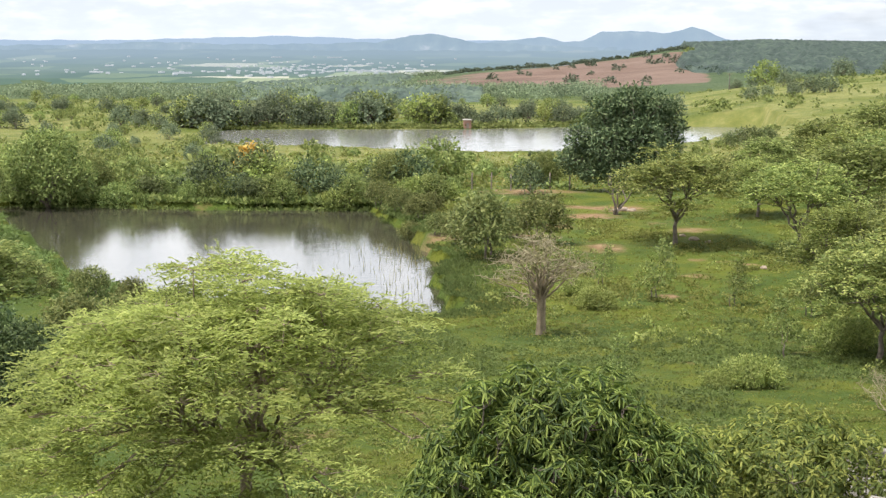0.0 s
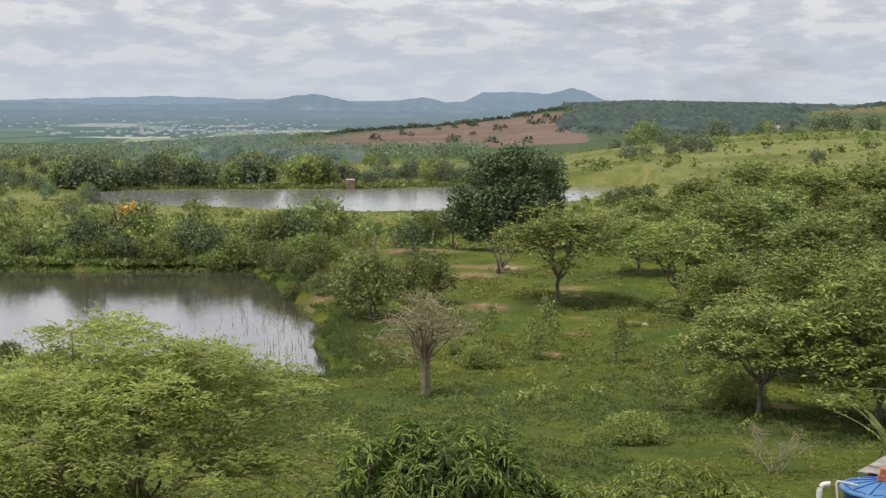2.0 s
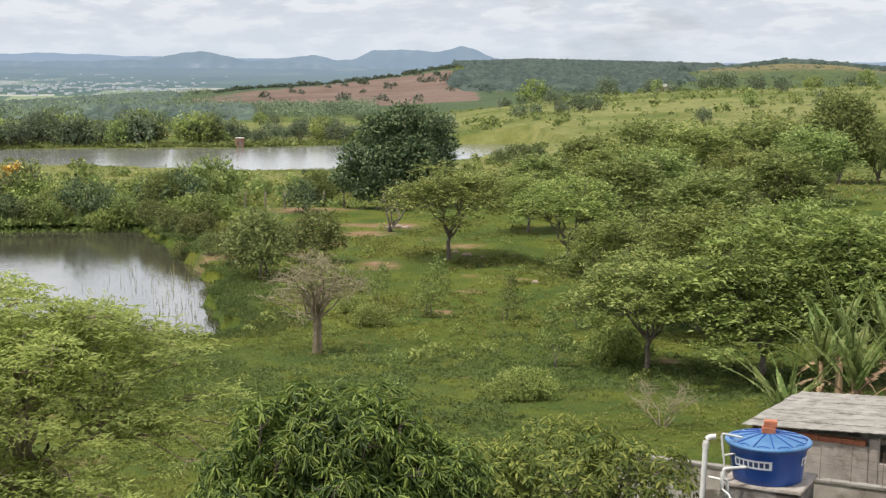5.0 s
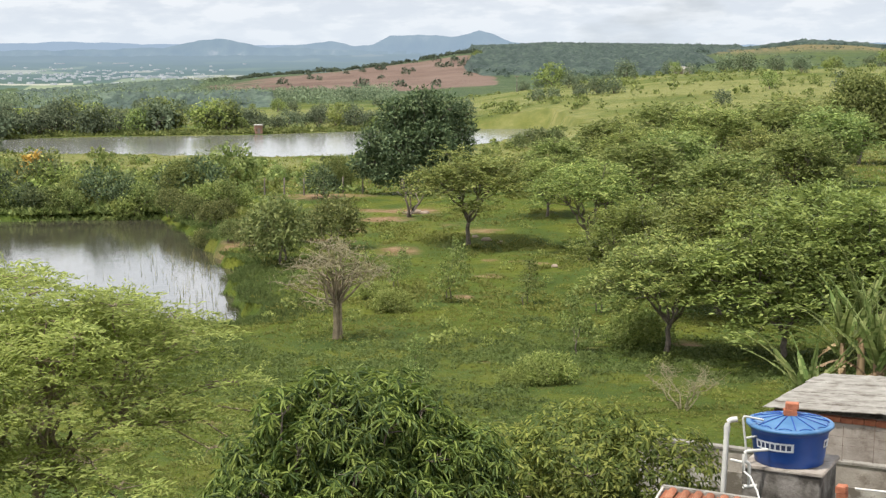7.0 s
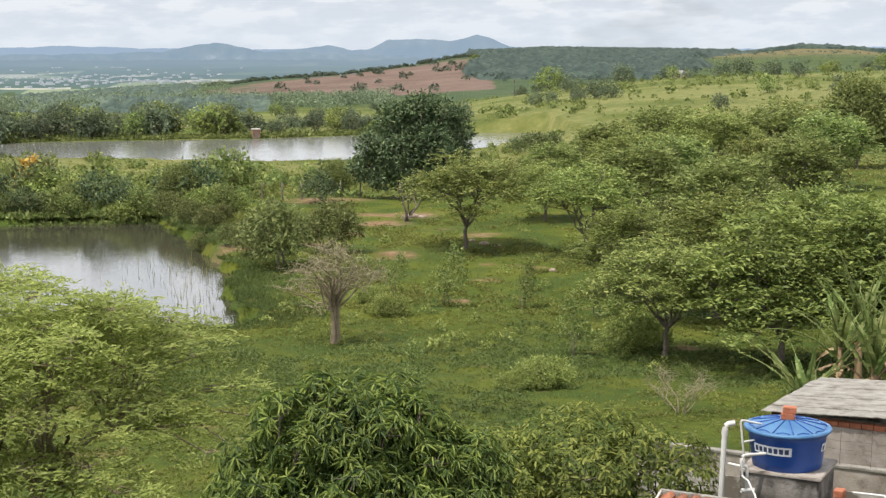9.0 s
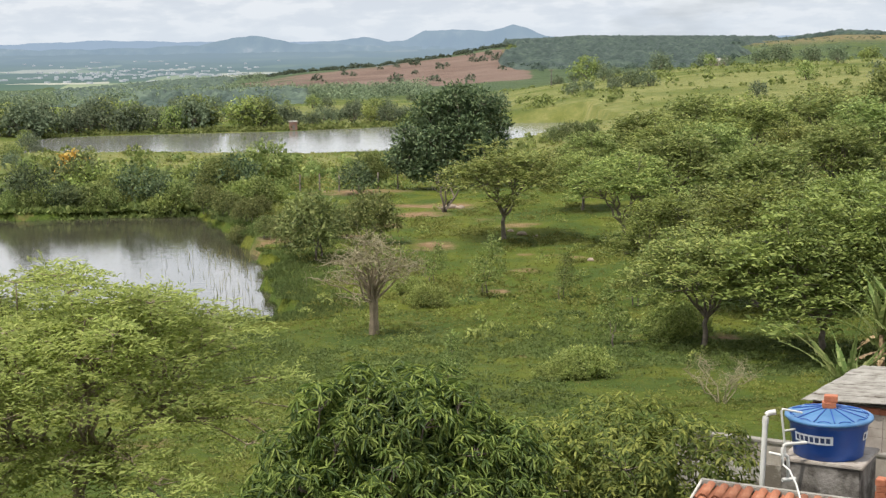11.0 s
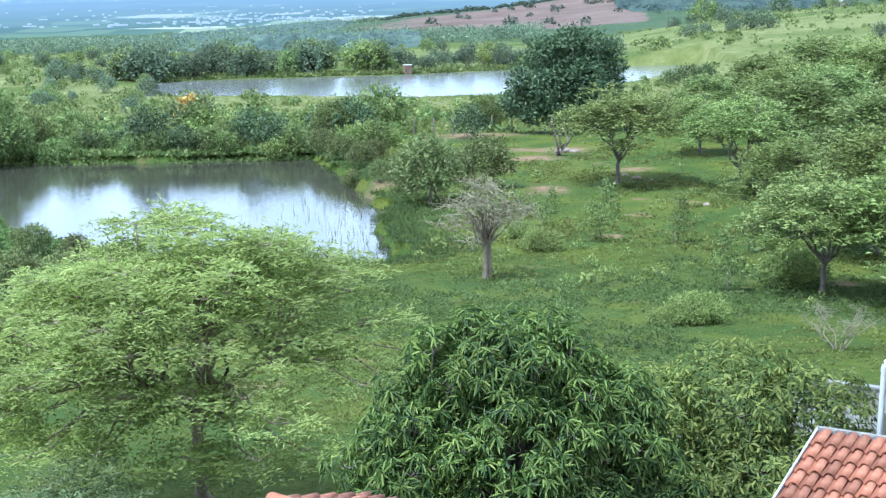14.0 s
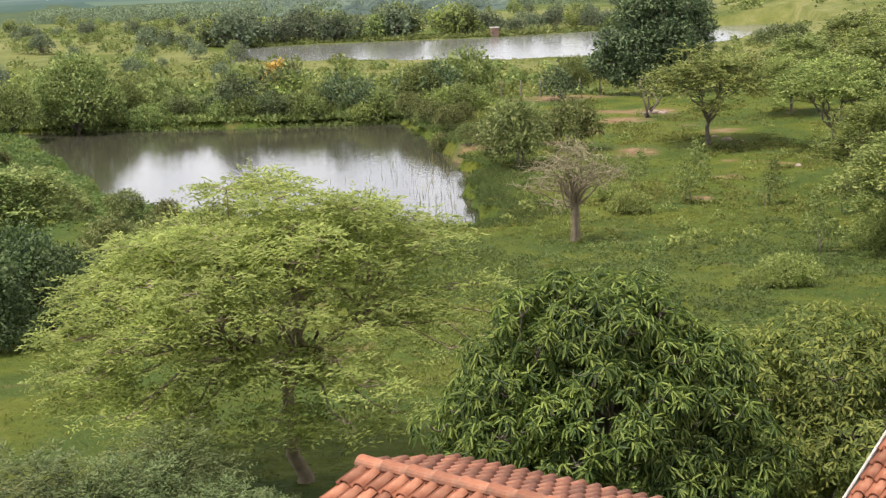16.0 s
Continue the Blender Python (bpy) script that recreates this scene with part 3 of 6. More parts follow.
def polar_grid(azs, ds):
    A, D = np.meshgrid(np.radians(azs), ds, indexing="ij")
    x, y = -np.sin(A) * D, np.cos(A) * D
    n, m = len(azs), len(ds)
    i, j = np.meshgrid(np.arange(n - 1), np.arange(m - 1), indexing="ij")
    f = np.stack([i * m + j, i * m + j + 1, (i + 1) * m + j + 1, (i + 1) * m + j], -1).reshape(-1, 4)
    return x.ravel(), y.ravel(), f


def set_attr(me, name, values):
    at = me.attributes.new(name, "FLOAT", "POINT")
    at.data.foreach_set("value", np.asarray(values, np.float32))


azs = np.concatenate([np.arange(-180, -42, 6.0), np.arange(-42, 42, 0.34), np.arange(42, 181, 6.0)])
azs[-1] = 180.0
ds = np.concatenate([[0.02, 2.0, 4.0, 6.0, 8.0], np.exp(np.arange(math.log(9.5), math.log(4950), 0.0155))])
gx, gy, gf = polar_grid(azs, ds)
gz = ground_z(gx, gy)
gd, ga = np.hypot(gx, gy), np.degrees(np.arctan2(-gx, gy))
ground = quads_mesh("ground", np.stack([gx, gy, gz], 1), gf, MAT["ground"], smooth=True)
tagged(ground, "rolling pasture of green and straw-coloured grass with bare soil", "ground", kind="structure")
set_attr(ground.data, "soil", 0.455 * np.clip((gd - 1000) / 150, 0, 1) * np.interp(ga, [-14, -11], [1, 0]) + 0.72 * spots(gx, gy, SOIL) + 0.10 * np.clip(nz2(gx, gy, 0.21, 5), 0, 1) * ((gd > 60) & (gd < 115) & (ga < 3)))
dry = np.clip((gd - 118) / 30, 0, 1) * (0.46 + 0.12 * (ga < -4) + 0.30 * nz2(gx, gy, 0.03, 1) + 0.26 * nz2(gx, gy, 0.11, 6)) * np.clip((560 - gd) / 100, 0, 1) + 0.14 * np.exp(-((gd - 44) / 5) ** 2) * (np.abs(ga + 2) < 12)
dry = dry + 0.5 * np.clip((gd - 1000) / 150, 0, 1) * np.interp(ga, [-14, -11], [1, 0])
set_attr(ground.data, "dry", dry)
set_attr(ground.data, "scrub", (np.clip((gd - 380) / 250, 0, 1) * np.interp(ga, [-12, -5], [0.3, 0.9]) + np.clip((gd - 700) / 200, 0, 1)) * np.interp(ga, [-14, -11], [0.45, 1]))
red_in = np.interp(ga, [-6.6, -5.8, 4.9, 5.3], [0, 1, 1, 0]) * np.interp(gd + 25 * np.clip(ga, 0, 5), [640, 690, 1030, 1045], [0, 1, 1, 0])
set_attr(ground.data, "red", red_in * 0.62)

# the hazy valley beyond, a backdrop that lies just over the ground's far part
bx, by, bf = polar_grid(np.arange(-40, 40.1, 0.8), np.exp(np.arange(math.log(1150), math.log(4900), 0.03)))
bd, ba = np.hypot(bx, by), np.degrees(np.arctan2(-bx, by))
near_edge = np.where(ba > -1.5, 1400 + 130 * np.sin(ba * 1.7) + 60 * np.sin(ba * 4.3), 2200.0)
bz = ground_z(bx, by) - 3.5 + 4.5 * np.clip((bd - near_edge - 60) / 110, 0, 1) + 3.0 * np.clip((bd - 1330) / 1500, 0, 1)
keep = bd[bf].min(1) > near_edge[bf].min(1)
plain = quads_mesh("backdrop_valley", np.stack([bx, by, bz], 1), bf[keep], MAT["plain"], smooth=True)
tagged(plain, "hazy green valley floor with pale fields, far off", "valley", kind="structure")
# share of the painted haze, rising with distance
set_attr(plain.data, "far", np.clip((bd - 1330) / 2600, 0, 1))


def mountain_range(az, el, dist, seed, far, rough):
    """A range of hills at that distance: ridge line, flanks with spurs, and foot."""
    rng = np.random.default_rng(seed)
    a = np.arange(min(az), max(az), 0.09)
    order = np.argsort(az)
    e = smooth_interp(a, np.array(az)[order], np.array(el)[order], 0.003)
    ph = rng.uniform(0, 6.28, 6)
    e = e + rough * sum(np.sin(a * k * 2.1 + p) / k for k, p in zip((1.5, 3.1, 5.3, 8.7, 13, 21), ph))
    prof = np.array([0.0, 0.25, 0.55, 0.8, 1.0, 0.8])
    off = np.array([-330, -230, -140, -60, 0, 60.0])
    vs = []
    for i, (p, o) in enumerate(zip(prof, off)):
        spur = 0.10 * np.sin(a * 9 + i * 0.9) * (0 < i < 4)
        dd = dist + o
        top = EYE_Z + dd * np.tan(np.radians(e))
        zz = -73 + (top + 73) * np.clip(p + spur, 0, 1)
        vs.append(np.stack([-np.sin(np.radians(a)) * dd, np.cos(np.radians(a)) * dd, zz], 1))
    v = np.stack(vs, 1)
    n, m = v.shape[:2]
    i, j = np.meshgrid(np.arange(n - 1), np.arange(m - 1), indexing="ij")
    f = np.stack([i * m + j, i * m + j + 1, (i + 1) * m + j + 1, (i + 1) * m + j], -1).reshape(-1, 4)
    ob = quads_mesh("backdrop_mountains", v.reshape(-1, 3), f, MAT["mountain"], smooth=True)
    # one share of painted haze for the whole range
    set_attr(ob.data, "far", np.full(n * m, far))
    return tagged(ob, "blue hazy mountain range on the horizon", "mountains", kind="structure")


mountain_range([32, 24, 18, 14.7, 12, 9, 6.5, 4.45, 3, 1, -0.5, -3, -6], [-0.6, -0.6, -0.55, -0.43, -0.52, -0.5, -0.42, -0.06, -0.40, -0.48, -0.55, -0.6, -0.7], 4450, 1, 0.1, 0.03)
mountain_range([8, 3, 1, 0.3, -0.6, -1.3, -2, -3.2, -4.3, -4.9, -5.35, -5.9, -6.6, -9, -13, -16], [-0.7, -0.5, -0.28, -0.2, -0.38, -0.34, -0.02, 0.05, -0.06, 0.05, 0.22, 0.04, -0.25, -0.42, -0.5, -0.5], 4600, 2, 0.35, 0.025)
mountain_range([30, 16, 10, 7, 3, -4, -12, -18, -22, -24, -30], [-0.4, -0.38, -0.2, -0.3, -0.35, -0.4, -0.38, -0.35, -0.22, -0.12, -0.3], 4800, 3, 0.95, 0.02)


def water_sheet(name, label, x0, x1, y0, y1, z, f, mat, step):
    """Flat water that fills the hollow f; it ends under the banks."""
    xs, ys = np.arange(x0, x1, step), np.arange(y0, y1, step)
    X, Y = np.meshgrid(xs, ys, indexing="ij")
    n, m = X.shape
    i, j = np.meshgrid(np.arange(n - 1), np.arange(m - 1), indexing="ij")
    q = np.stack([i * m + j, (i + 1) * m + j, (i + 1) * m + j + 1, i * m + j + 1], -1).reshape(-1, 4)
    p = f(X, Y).ravel()
    q = q[p[q].min(1) < 0.15]
    ob = quads_mesh(name, np.stack([X.ravel(), Y.ravel(), np.full(X.size, z)], 1), q, mat, smooth=True)
    return tagged(ob, label, "water", kind="structure")


water_sheet("water_pond", "still brown pond water that mirrors sky and bank", -64, 2, 54, 104, 0.0, pond1, MAT["water"], 0.8)
water_sheet("water_lake", "pale still water of the second reservoir", -64, 44, 196, 270, -4.0, pond2, MAT["water_far"], 1.6)


def gz1(x, y):
    return float(ground_z(np.array([x]), np.array([y]))[0])


def at(az, d, s=1.0, turn=0.0, up=0.0, sz=None):
    """A pose on the ground at that bearing (degrees to the left) and distance, with size s."""
    x, y = -math.sin(radians(az)) * d, math.cos(radians(az)) * d
    return pose(x, y, gz1(x, y) + up, 0, 0, turn) @ Matrix.Diagonal((s, s, s if sz is None else sz, 1))

# ------------------------------------------------------------ trees and shrubs
def put(ob, m):
    ob.matrix_basis = m
    return ob


def build_mango():
    rng = np.random.default_rng(11)
    lobes = [(0, 0, 2.3, 1.3, 1.3), (0.35, 0.1, 3.0, 0.85, 0.8), (-0.45, 0, 2.95, 0.8, 0.75), (-1.05, -0.3, 2.0, 0.85, 0.8), (1.2, -0.2, 2.15, 0.85, 0.85), (-1.75, -0.6, 1.2, 0.7, 0.6), (0.0, -0.4, 3.15, 0.8, 0.6),
             (0.3, -1.0, 2.2, 0.9, 0.85), (1.85, 0.1, 1.75, 0.65, 0.65), (-0.5, -1.15, 1.5, 0.75, 0.65), (0.95, -1.15, 1.5, 0.75, 0.65), (0.2, 1.0, 2.4, 1.1, 1.0), (-1.3, 0.4, 1.9, 0.85, 0.75), (1.8, -0.6, 0.95, 0.6, 0.5), (1.45, 0.2, 2.45, 0.75, 0.65), (0.95, 0.1, 2.85, 0.65, 0.5), (2.1, -0.2, 1.5, 0.6, 0.55)]
    for i in range(52):       # tufts that stand out from the crown, with dark gaps between them
        a, e = i * 2.39996, math.asin(min(1.0, -0.32 + 1.28 * (i + 0.5) / 52))
        k = rng.uniform(0.92, 1.12)
        lobes.append((1.95 * k * math.cos(a) * math.cos(e) ** 1.3, 1.7 * k * math.sin(a) * math.cos(e) ** 1.3, 1.75 + 1.8 * k * math.sin(e) + rng.uniform(-0.12, 0.1), rng.uniform(0.24, 0.42), rng.uniform(0.2, 0.34)))
    ob = plant("mango_tree", rng, lobes, leaves_whorl, 3700, MAT["mango"], MAT["bark"], fork=(0, 0, 1.2), r=0.16, twigs=5, inner=0.72, floor=-0.75,
               label="dense dark green mango tree with drooping rosettes of long leaves", per=11, length=0.17, width=0.028)
    return put(ob, at(-0.45, 19.3, 1.0, 0, 0.0, 1.11))


def build_citrus():
    rng = np.random.default_rng(12)
    lobes = [(0, 0, 1.9, 1.0, 0.85), (-1.0, 0.1, 1.7, 0.8, 0.7), (0.9, 0.1, 1.7, 0.85, 0.75), (1.5, 0, 1.1, 0.55, 0.5), (-1.5, -0.2, 1.2, 0.6, 0.55), (0.2, -0.7, 1.2, 0.9, 0.7), (-0.6, -0.7, 0.9, 0.7, 0.6)]
    ob = plant("leafy_tree", rng, lobes, leaves_whorl, 1800, MAT["citrus"], MAT["bark"], fork=(0, 0, 0.6), r=0.09, twigs=8, inner=0.5, floor=-0.8,
               label="low spreading yellow-green leafy tree beside the yard", per=8, length=0.115, width=0.03)
    return put(ob, at(-9.7, 22.0, 1.22, 0, 0.0, 1.18))


def build_mesquite():
    """A wide umbrella of many thin, level pads of leaves, with gaps that show limbs and the water behind."""
    rng = np.random.default_rng(13)
    lobes = []
    for i in range(92):
        a = i * 2.39996
        q = math.sqrt((i + 0.5) / 92)
        x, y = -0.65 + math.cos(a) * 2.95 * q, math.sin(a) * 2.5 * q
        top = 4.95 - 0.155 * ((x + 0.1) ** 2 + 1.25 * y * y)
        sink = rng.uniform(0.0, 1.45) * (0.5 + 0.5 * q)
        lobes.append((x, y, max(top - sink, rng.uniform(2.1, 2.6)), rng.uniform(0.34, 0.66), rng.uniform(0.09, 0.17)))
    for i in range(20):       # low boughs that reach out over the meadow
        lobes.append((rng.uniform(-3.0, 1.8), rng.uniform(-2.6, -1.0), rng.uniform(1.6, 2.8), rng.uniform(0.4, 0.7), rng.uniform(0.1, 0.16)))
    for x, y, z in ((2.3, 0.6, 3.6), (2.7, 0.2, 3.2), (2.2, -0.5, 2.9), (2.6, -1.0, 2.5), (3.0, 0.5, 3.1), (3.3, -0.1, 2.8), (2.9, -0.7, 2.55)):    # a thin bough out over the shore
        lobes.append((x, y, z, 0.36, 0.1))
    ob = plant("mesquite_tree", rng, lobes, leaves_feather, 6600, MAT["feather"], MAT["pale_bark"], fork=(-0.1, 0, 1.75), r=0.135, twigs=5, inner=0.1, floor=-0.8,
               label="wide airy mesquite tree with feathery light green leaves", twig=0.36, count=9, length=0.13, width=0.033, flat=0.7)
    return put(ob, at(11.45, 23.5, 1.03, 0))


mango = build_mango()
citrus = build_citrus()
mesquite = build_mesquite()


def build_dead_tree():
    """The half-dead tree: stems grown together, a fan of bare limbs and a loose tangle of dry twigs."""
    rng = np.random.default_rng(14)
    ob = tagged(new("bare_tree"), "half-dead pale tree with a tangle of bare twigs", "tree")
    out = [tube([(0, 0, -0.3), (0.02, 0, 0.4), (0.05, 0, 1.0), (0.0, 0, 1.5), (0.08, 0.02, 2.1)], [0.17, 0.095, 0.075, 0.06, 0.03], 9)]
    for k, (ax, ay) in enumerate(((0.08, -0.04), (-0.08, -0.04), (0.02, 0.08), (-0.03, -0.09))):   # stems grown together round the first
        out.append(tube([(ax * 1.5, ay * 1.5, -0.3), (ax, ay, 0.5), (ax * 1.2, ay, 1.1), (ax * 1.5, ay * 1.4, 1.45), (ax * 2.2, ay * 2.2, 2.1)], [0.09, 0.06, 0.05, 0.045, 0.02], 7))
    tips, fine = [], []
    for k in range(30):
        a, u = k * 2.4, (k + 0.5) / 30
        s = rng.uniform(0.8, 1.1) * math.sqrt(u) * 1.55
        z = 3.0 - 1.15 * u + rng.uniform(-0.35, 0.3) - 0.35 * max(0.0, -math.cos(a)) * u
        e = np.array((math.cos(a) * s - 0.1, math.sin(a) * s, z))
        out.append(limb(rng, (0.1 * math.cos(a), 0.1 * math.sin(a), rng.uniform(1.0, 1.8)), e, 0.04, 0.014, 0.06, 6, 5))
        tips.append(e)
        for _ in range(9):
            d = rand_dirs(rng, 1)[0] * (1, 1, 0.55)
            g = e + d * rng.uniform(0.25, 0.65)
            fine.append(limb(rng, e - (0, 0, 0.06), g, 0.015, 0.007, 0.05, 4, 4))
            for _ in range(3):
                fine.append(limb(rng, g, g + rand_dirs(rng, 1)[0] * rng.uniform(0.15, 0.34), 0.009, 0.004, 0.0, 3, 3))
    v, f = joined(out)
    quads_mesh("trunk", v, f, MAT["pale_bark"], ob, smooth=True)
    v, f = joined(fine)
    tagged(quads_mesh("twig_nest", v, f, MAT["pale_twig"], ob), "pale dry twigs")
    few = np.array([t for t in tips if t[0] > -0.3 or rng.random() < 0.4])
    q = np.repeat(few, 14, 0) + rng.normal(0, 0.3, (len(few) * 14, 3)) * (1, 1, 0.6)
    v, f = leaves_broad(rng, q, rand_dirs(rng, len(q)), per=3, length=0.11, width=0.045, spread=0.07)
    quads_mesh("crown", v, f, MAT["dry_leaf"], ob)
    return put(ob, at(0.12, 53.5, 1.12, 0))


MAT["pale_twig"] = surface("pale_dry_twig", [(0.3, (0.185, 0.162, 0.095)), (0.7, (0.33, 0.29, 0.18))], scale=3, rough=0.9, bump=0.2)
MAT["dry_leaf"] = leaf_mat("withered_leaf", (0.10, 0.115, 0.035), (0.18, 0.18, 0.06), (0.28, 0.26, 0.10), rough=0.8, thin=0.2)
build_dead_tree()

# patterns, each built once and then set out over the land
rngp = np.random.default_rng(20)


def umbrella(r, h, k, z0, seed):
    rng = np.random.default_rng(seed)
    out = []
    for i in range(k):
        a = i * 2.39996 + rng.uniform(-0.3, 0.3)
        s = math.sqrt((i + 0.5) / k)
        out.append((math.cos(a) * r * 0.8 * s, math.sin(a) * r * 0.8 * s, z0 + h * (0.78 - 0.5 * s * s) + rng.uniform(-0.22, 0.12) * h, r * rng.uniform(0.14, 0.24), h * rng.uniform(0.06, 0.11)))
    return out


def feathery(seed, mat, r, h, trunk, n=1100, k=16, label="feathery thorn tree with a flat light green crown", count=10, length=0.22, width=0.078):
    rng = np.random.default_rng(seed)
    return plant("thorn_tree", rng, umbrella(r, h, k, trunk, seed), leaves_feather, n, mat, MAT["bark"], fork=(0.1, 0, trunk * 0.75), r=0.13, stems=1, twigs=2, inner=0.25, floor=-0.7,
                 label=label, group="thorn trees", twig=0.8, count=count, length=length, width=width)


def roundish(seed, name, mat, r, h, z0, n, label, group="", k=9, per=5, length=0.28, width=0.13, stems=1, tr=0.12, twigs=3, inner=0.6, floor=-0.75, flat=0.75, category="tree", sides=7):
    rng = np.random.default_rng(seed)
    return plant(name, rng, lobes_round(rng, r, h, k, z0, flat), leaves_broad, n, mat, MAT["bark"], fork=(0, 0, max(0.2, z0 * 0.8)), r=tr, stems=stems, twigs=twigs, inner=inner, floor=floor,
                 label=label, category=category, group=group, sides=sides, per=per, length=length, width=width, spread=length * 0.7)


def old_mango():
    """A tall dark tree of uneven, billowing limbs: higher to one side, a low shoulder on the other."""
    rng = np.random.default_rng(41)
    lobes = [(0.2, 0, 4.4, 2.0, 1.8), (-1.7, 0.2, 6.3, 1.25, 1.1), (0.6, 0, 7.0, 1.35, 1.1), (2.3, 0.2, 6.7, 1.3, 1.15), (3.5, 0, 5.1, 1.15, 0.9), (-3.2, 0, 4.0, 1.3, 1.4), (-3.5, -0.2, 2.3, 1.15, 1.1), (3.0, -0.3, 3.3, 1.35, 1.2),
             (-1.2, -1.6, 3.6, 1.7, 1.6), (1.3, -1.7, 4.3, 1.6, 1.5), (0, -1.4, 1.9, 2.0, 1.2), (0, 1.8, 4.5, 2.2, 2.2), (-2.0, -0.8, 1.5, 1.4, 0.9), (2.2, -1.0, 1.7, 1.3, 0.9)]
    big = list(lobes)
    for i in range(62):
        x, y, z, rx, rz = big[i % len(big)]
        d = rand_dirs(rng, 1)[0]
        d[2] = abs(d[2]) - 0.25
        lobes.append((x + d[0] * rx, y + d[1] * rx, max(0.7, z + d[2] * rz), rng.uniform(0.4, 0.8), rng.uniform(0.3, 0.6)))
    return plant("mango_tree", rng, lobes, leaves_broad, 5200, MAT["dark"], MAT["bark"], fork=(0, 0, 1.6), r=0.38, twigs=2, inner=0.72, floor=-0.8,
                 label="large dark mango tree with an uneven crown by the water", group="old mango trees", per=4, length=0.34, width=0.15, spread=0.2)


def set_out(pattern, rows, first_here=True):
    """Rows of (bearing, distance, size, turn): the pattern goes to the first, copies to the rest."""
    for i, (a, d, s, t) in enumerate(rows):
        if i == 0 and first_here:
            m = at(a, d, s, t)
            pattern.matrix_basis = m
        else:
            pattern_scale = tuple(pattern.scale)
            pattern.scale = (1, 1, 1)
            copy_thing(pattern, at(a, d, s, t))
            pattern.scale = pattern_scale


# size 1 is about 5 m high and 6 m wide
set_out(feathery(31, MAT["thorn"], 3.0, 3.6, 1.5, 1000, 36), [(-12.7, 50.5, 0.88, 20), (-5.0, 80, 1.12, 90), (-9.6, 78, 1.05, 200), (-14.2, 108, 1.25, 10), (-11.4, 100, 1.1, 60), (-17.0, 128, 1.25, 150), (-16.2, 100, 1.0, 33), (-8.0, 92, 0.8, 300)])
set_out(feathery(32, MAT["broad"], 3.2, 3.9, 0.9, 1250, 44, "broad thorn tree with a dense yellow-green crown"), [(-17.0, 49, 1.12, 0), (-20.4, 50, 1.2, 80), (-14.6, 60, 1.08, 230), (-18.4, 63, 1.12, 130), (-23.0, 52, 1.1, 10), (-11.3, 66, 0.85, 180)])
set_out(feathery(33, MAT["mid"], 3.0, 4.0, 1.5, 700, 30, "tall thorn tree with a mid-green crown", 7, 0.33, 0.12), [(-11.6, 90, 1.0, 60), (-8.4, 104, 0.8, 10), (20.9, 56, 0.7, 40), (22.6, 55, 0.75, 100), (-15.2, 140, 0.9, 100), (-12.6, 118, 1.15, 20), (-10.4, 112, 1.0, 77), (-16.6, 112, 1.2, 140), (-18.6, 108, 1.1, 222), (-13.0, 94, 1.0, 15), (-14.8, 82, 1.0, 90), (-17.4, 96, 1.0, 170)])
set_out(old_mango(), [(-2.95, 110, 0.93, 0), (-23.1, 150, 0.8, 140)])
set_out(roundish(48, "broadleaf_tree", MAT["mid"], 3.1, 6.0, 0.5, 2300, "tall round-crowned green tree at the pasture's edge", "pasture trees", k=26, length=0.26, width=0.115, tr=0.2, flat=0.5),
        [(-19.6, 133, 1.3, 0), (-17.4, 137, 0.8, 70), (-21.0, 139, 0.85, 150), (-18.3, 140, 0.62, 220), (-16.2, 141, 0.5, 20)])
set_out(roundish(42, "broadleaf_tree", MAT["mid"], 3.0, 5.0, -0.3, 1900, "round mid-green tree on the pond's bank", "bank trees", k=15, length=0.24, width=0.1, tr=0.18), [(18.9, 104.5, 1.22, 0), (5.9, 104, 0.66, 80), (0.1, 115, 0.6, 10), (17.2, 108, 0.6, 50), (21.3, 101, 0.7, 190)])
set_out(roundish(43, "broadleaf_tree", MAT["deep"], 2.3, 4.3, -0.6, 1800, "dark glossy shrub tree by the meadow's edge", "dark shrub trees", k=16, length=0.18, width=0.09, tr=0.12), [(18.3, 42, 0.5, 0), (19.9, 40, 0.66, 70), (21.6, 41, 0.85, 170), (23.0, 38, 0.7, 10)])
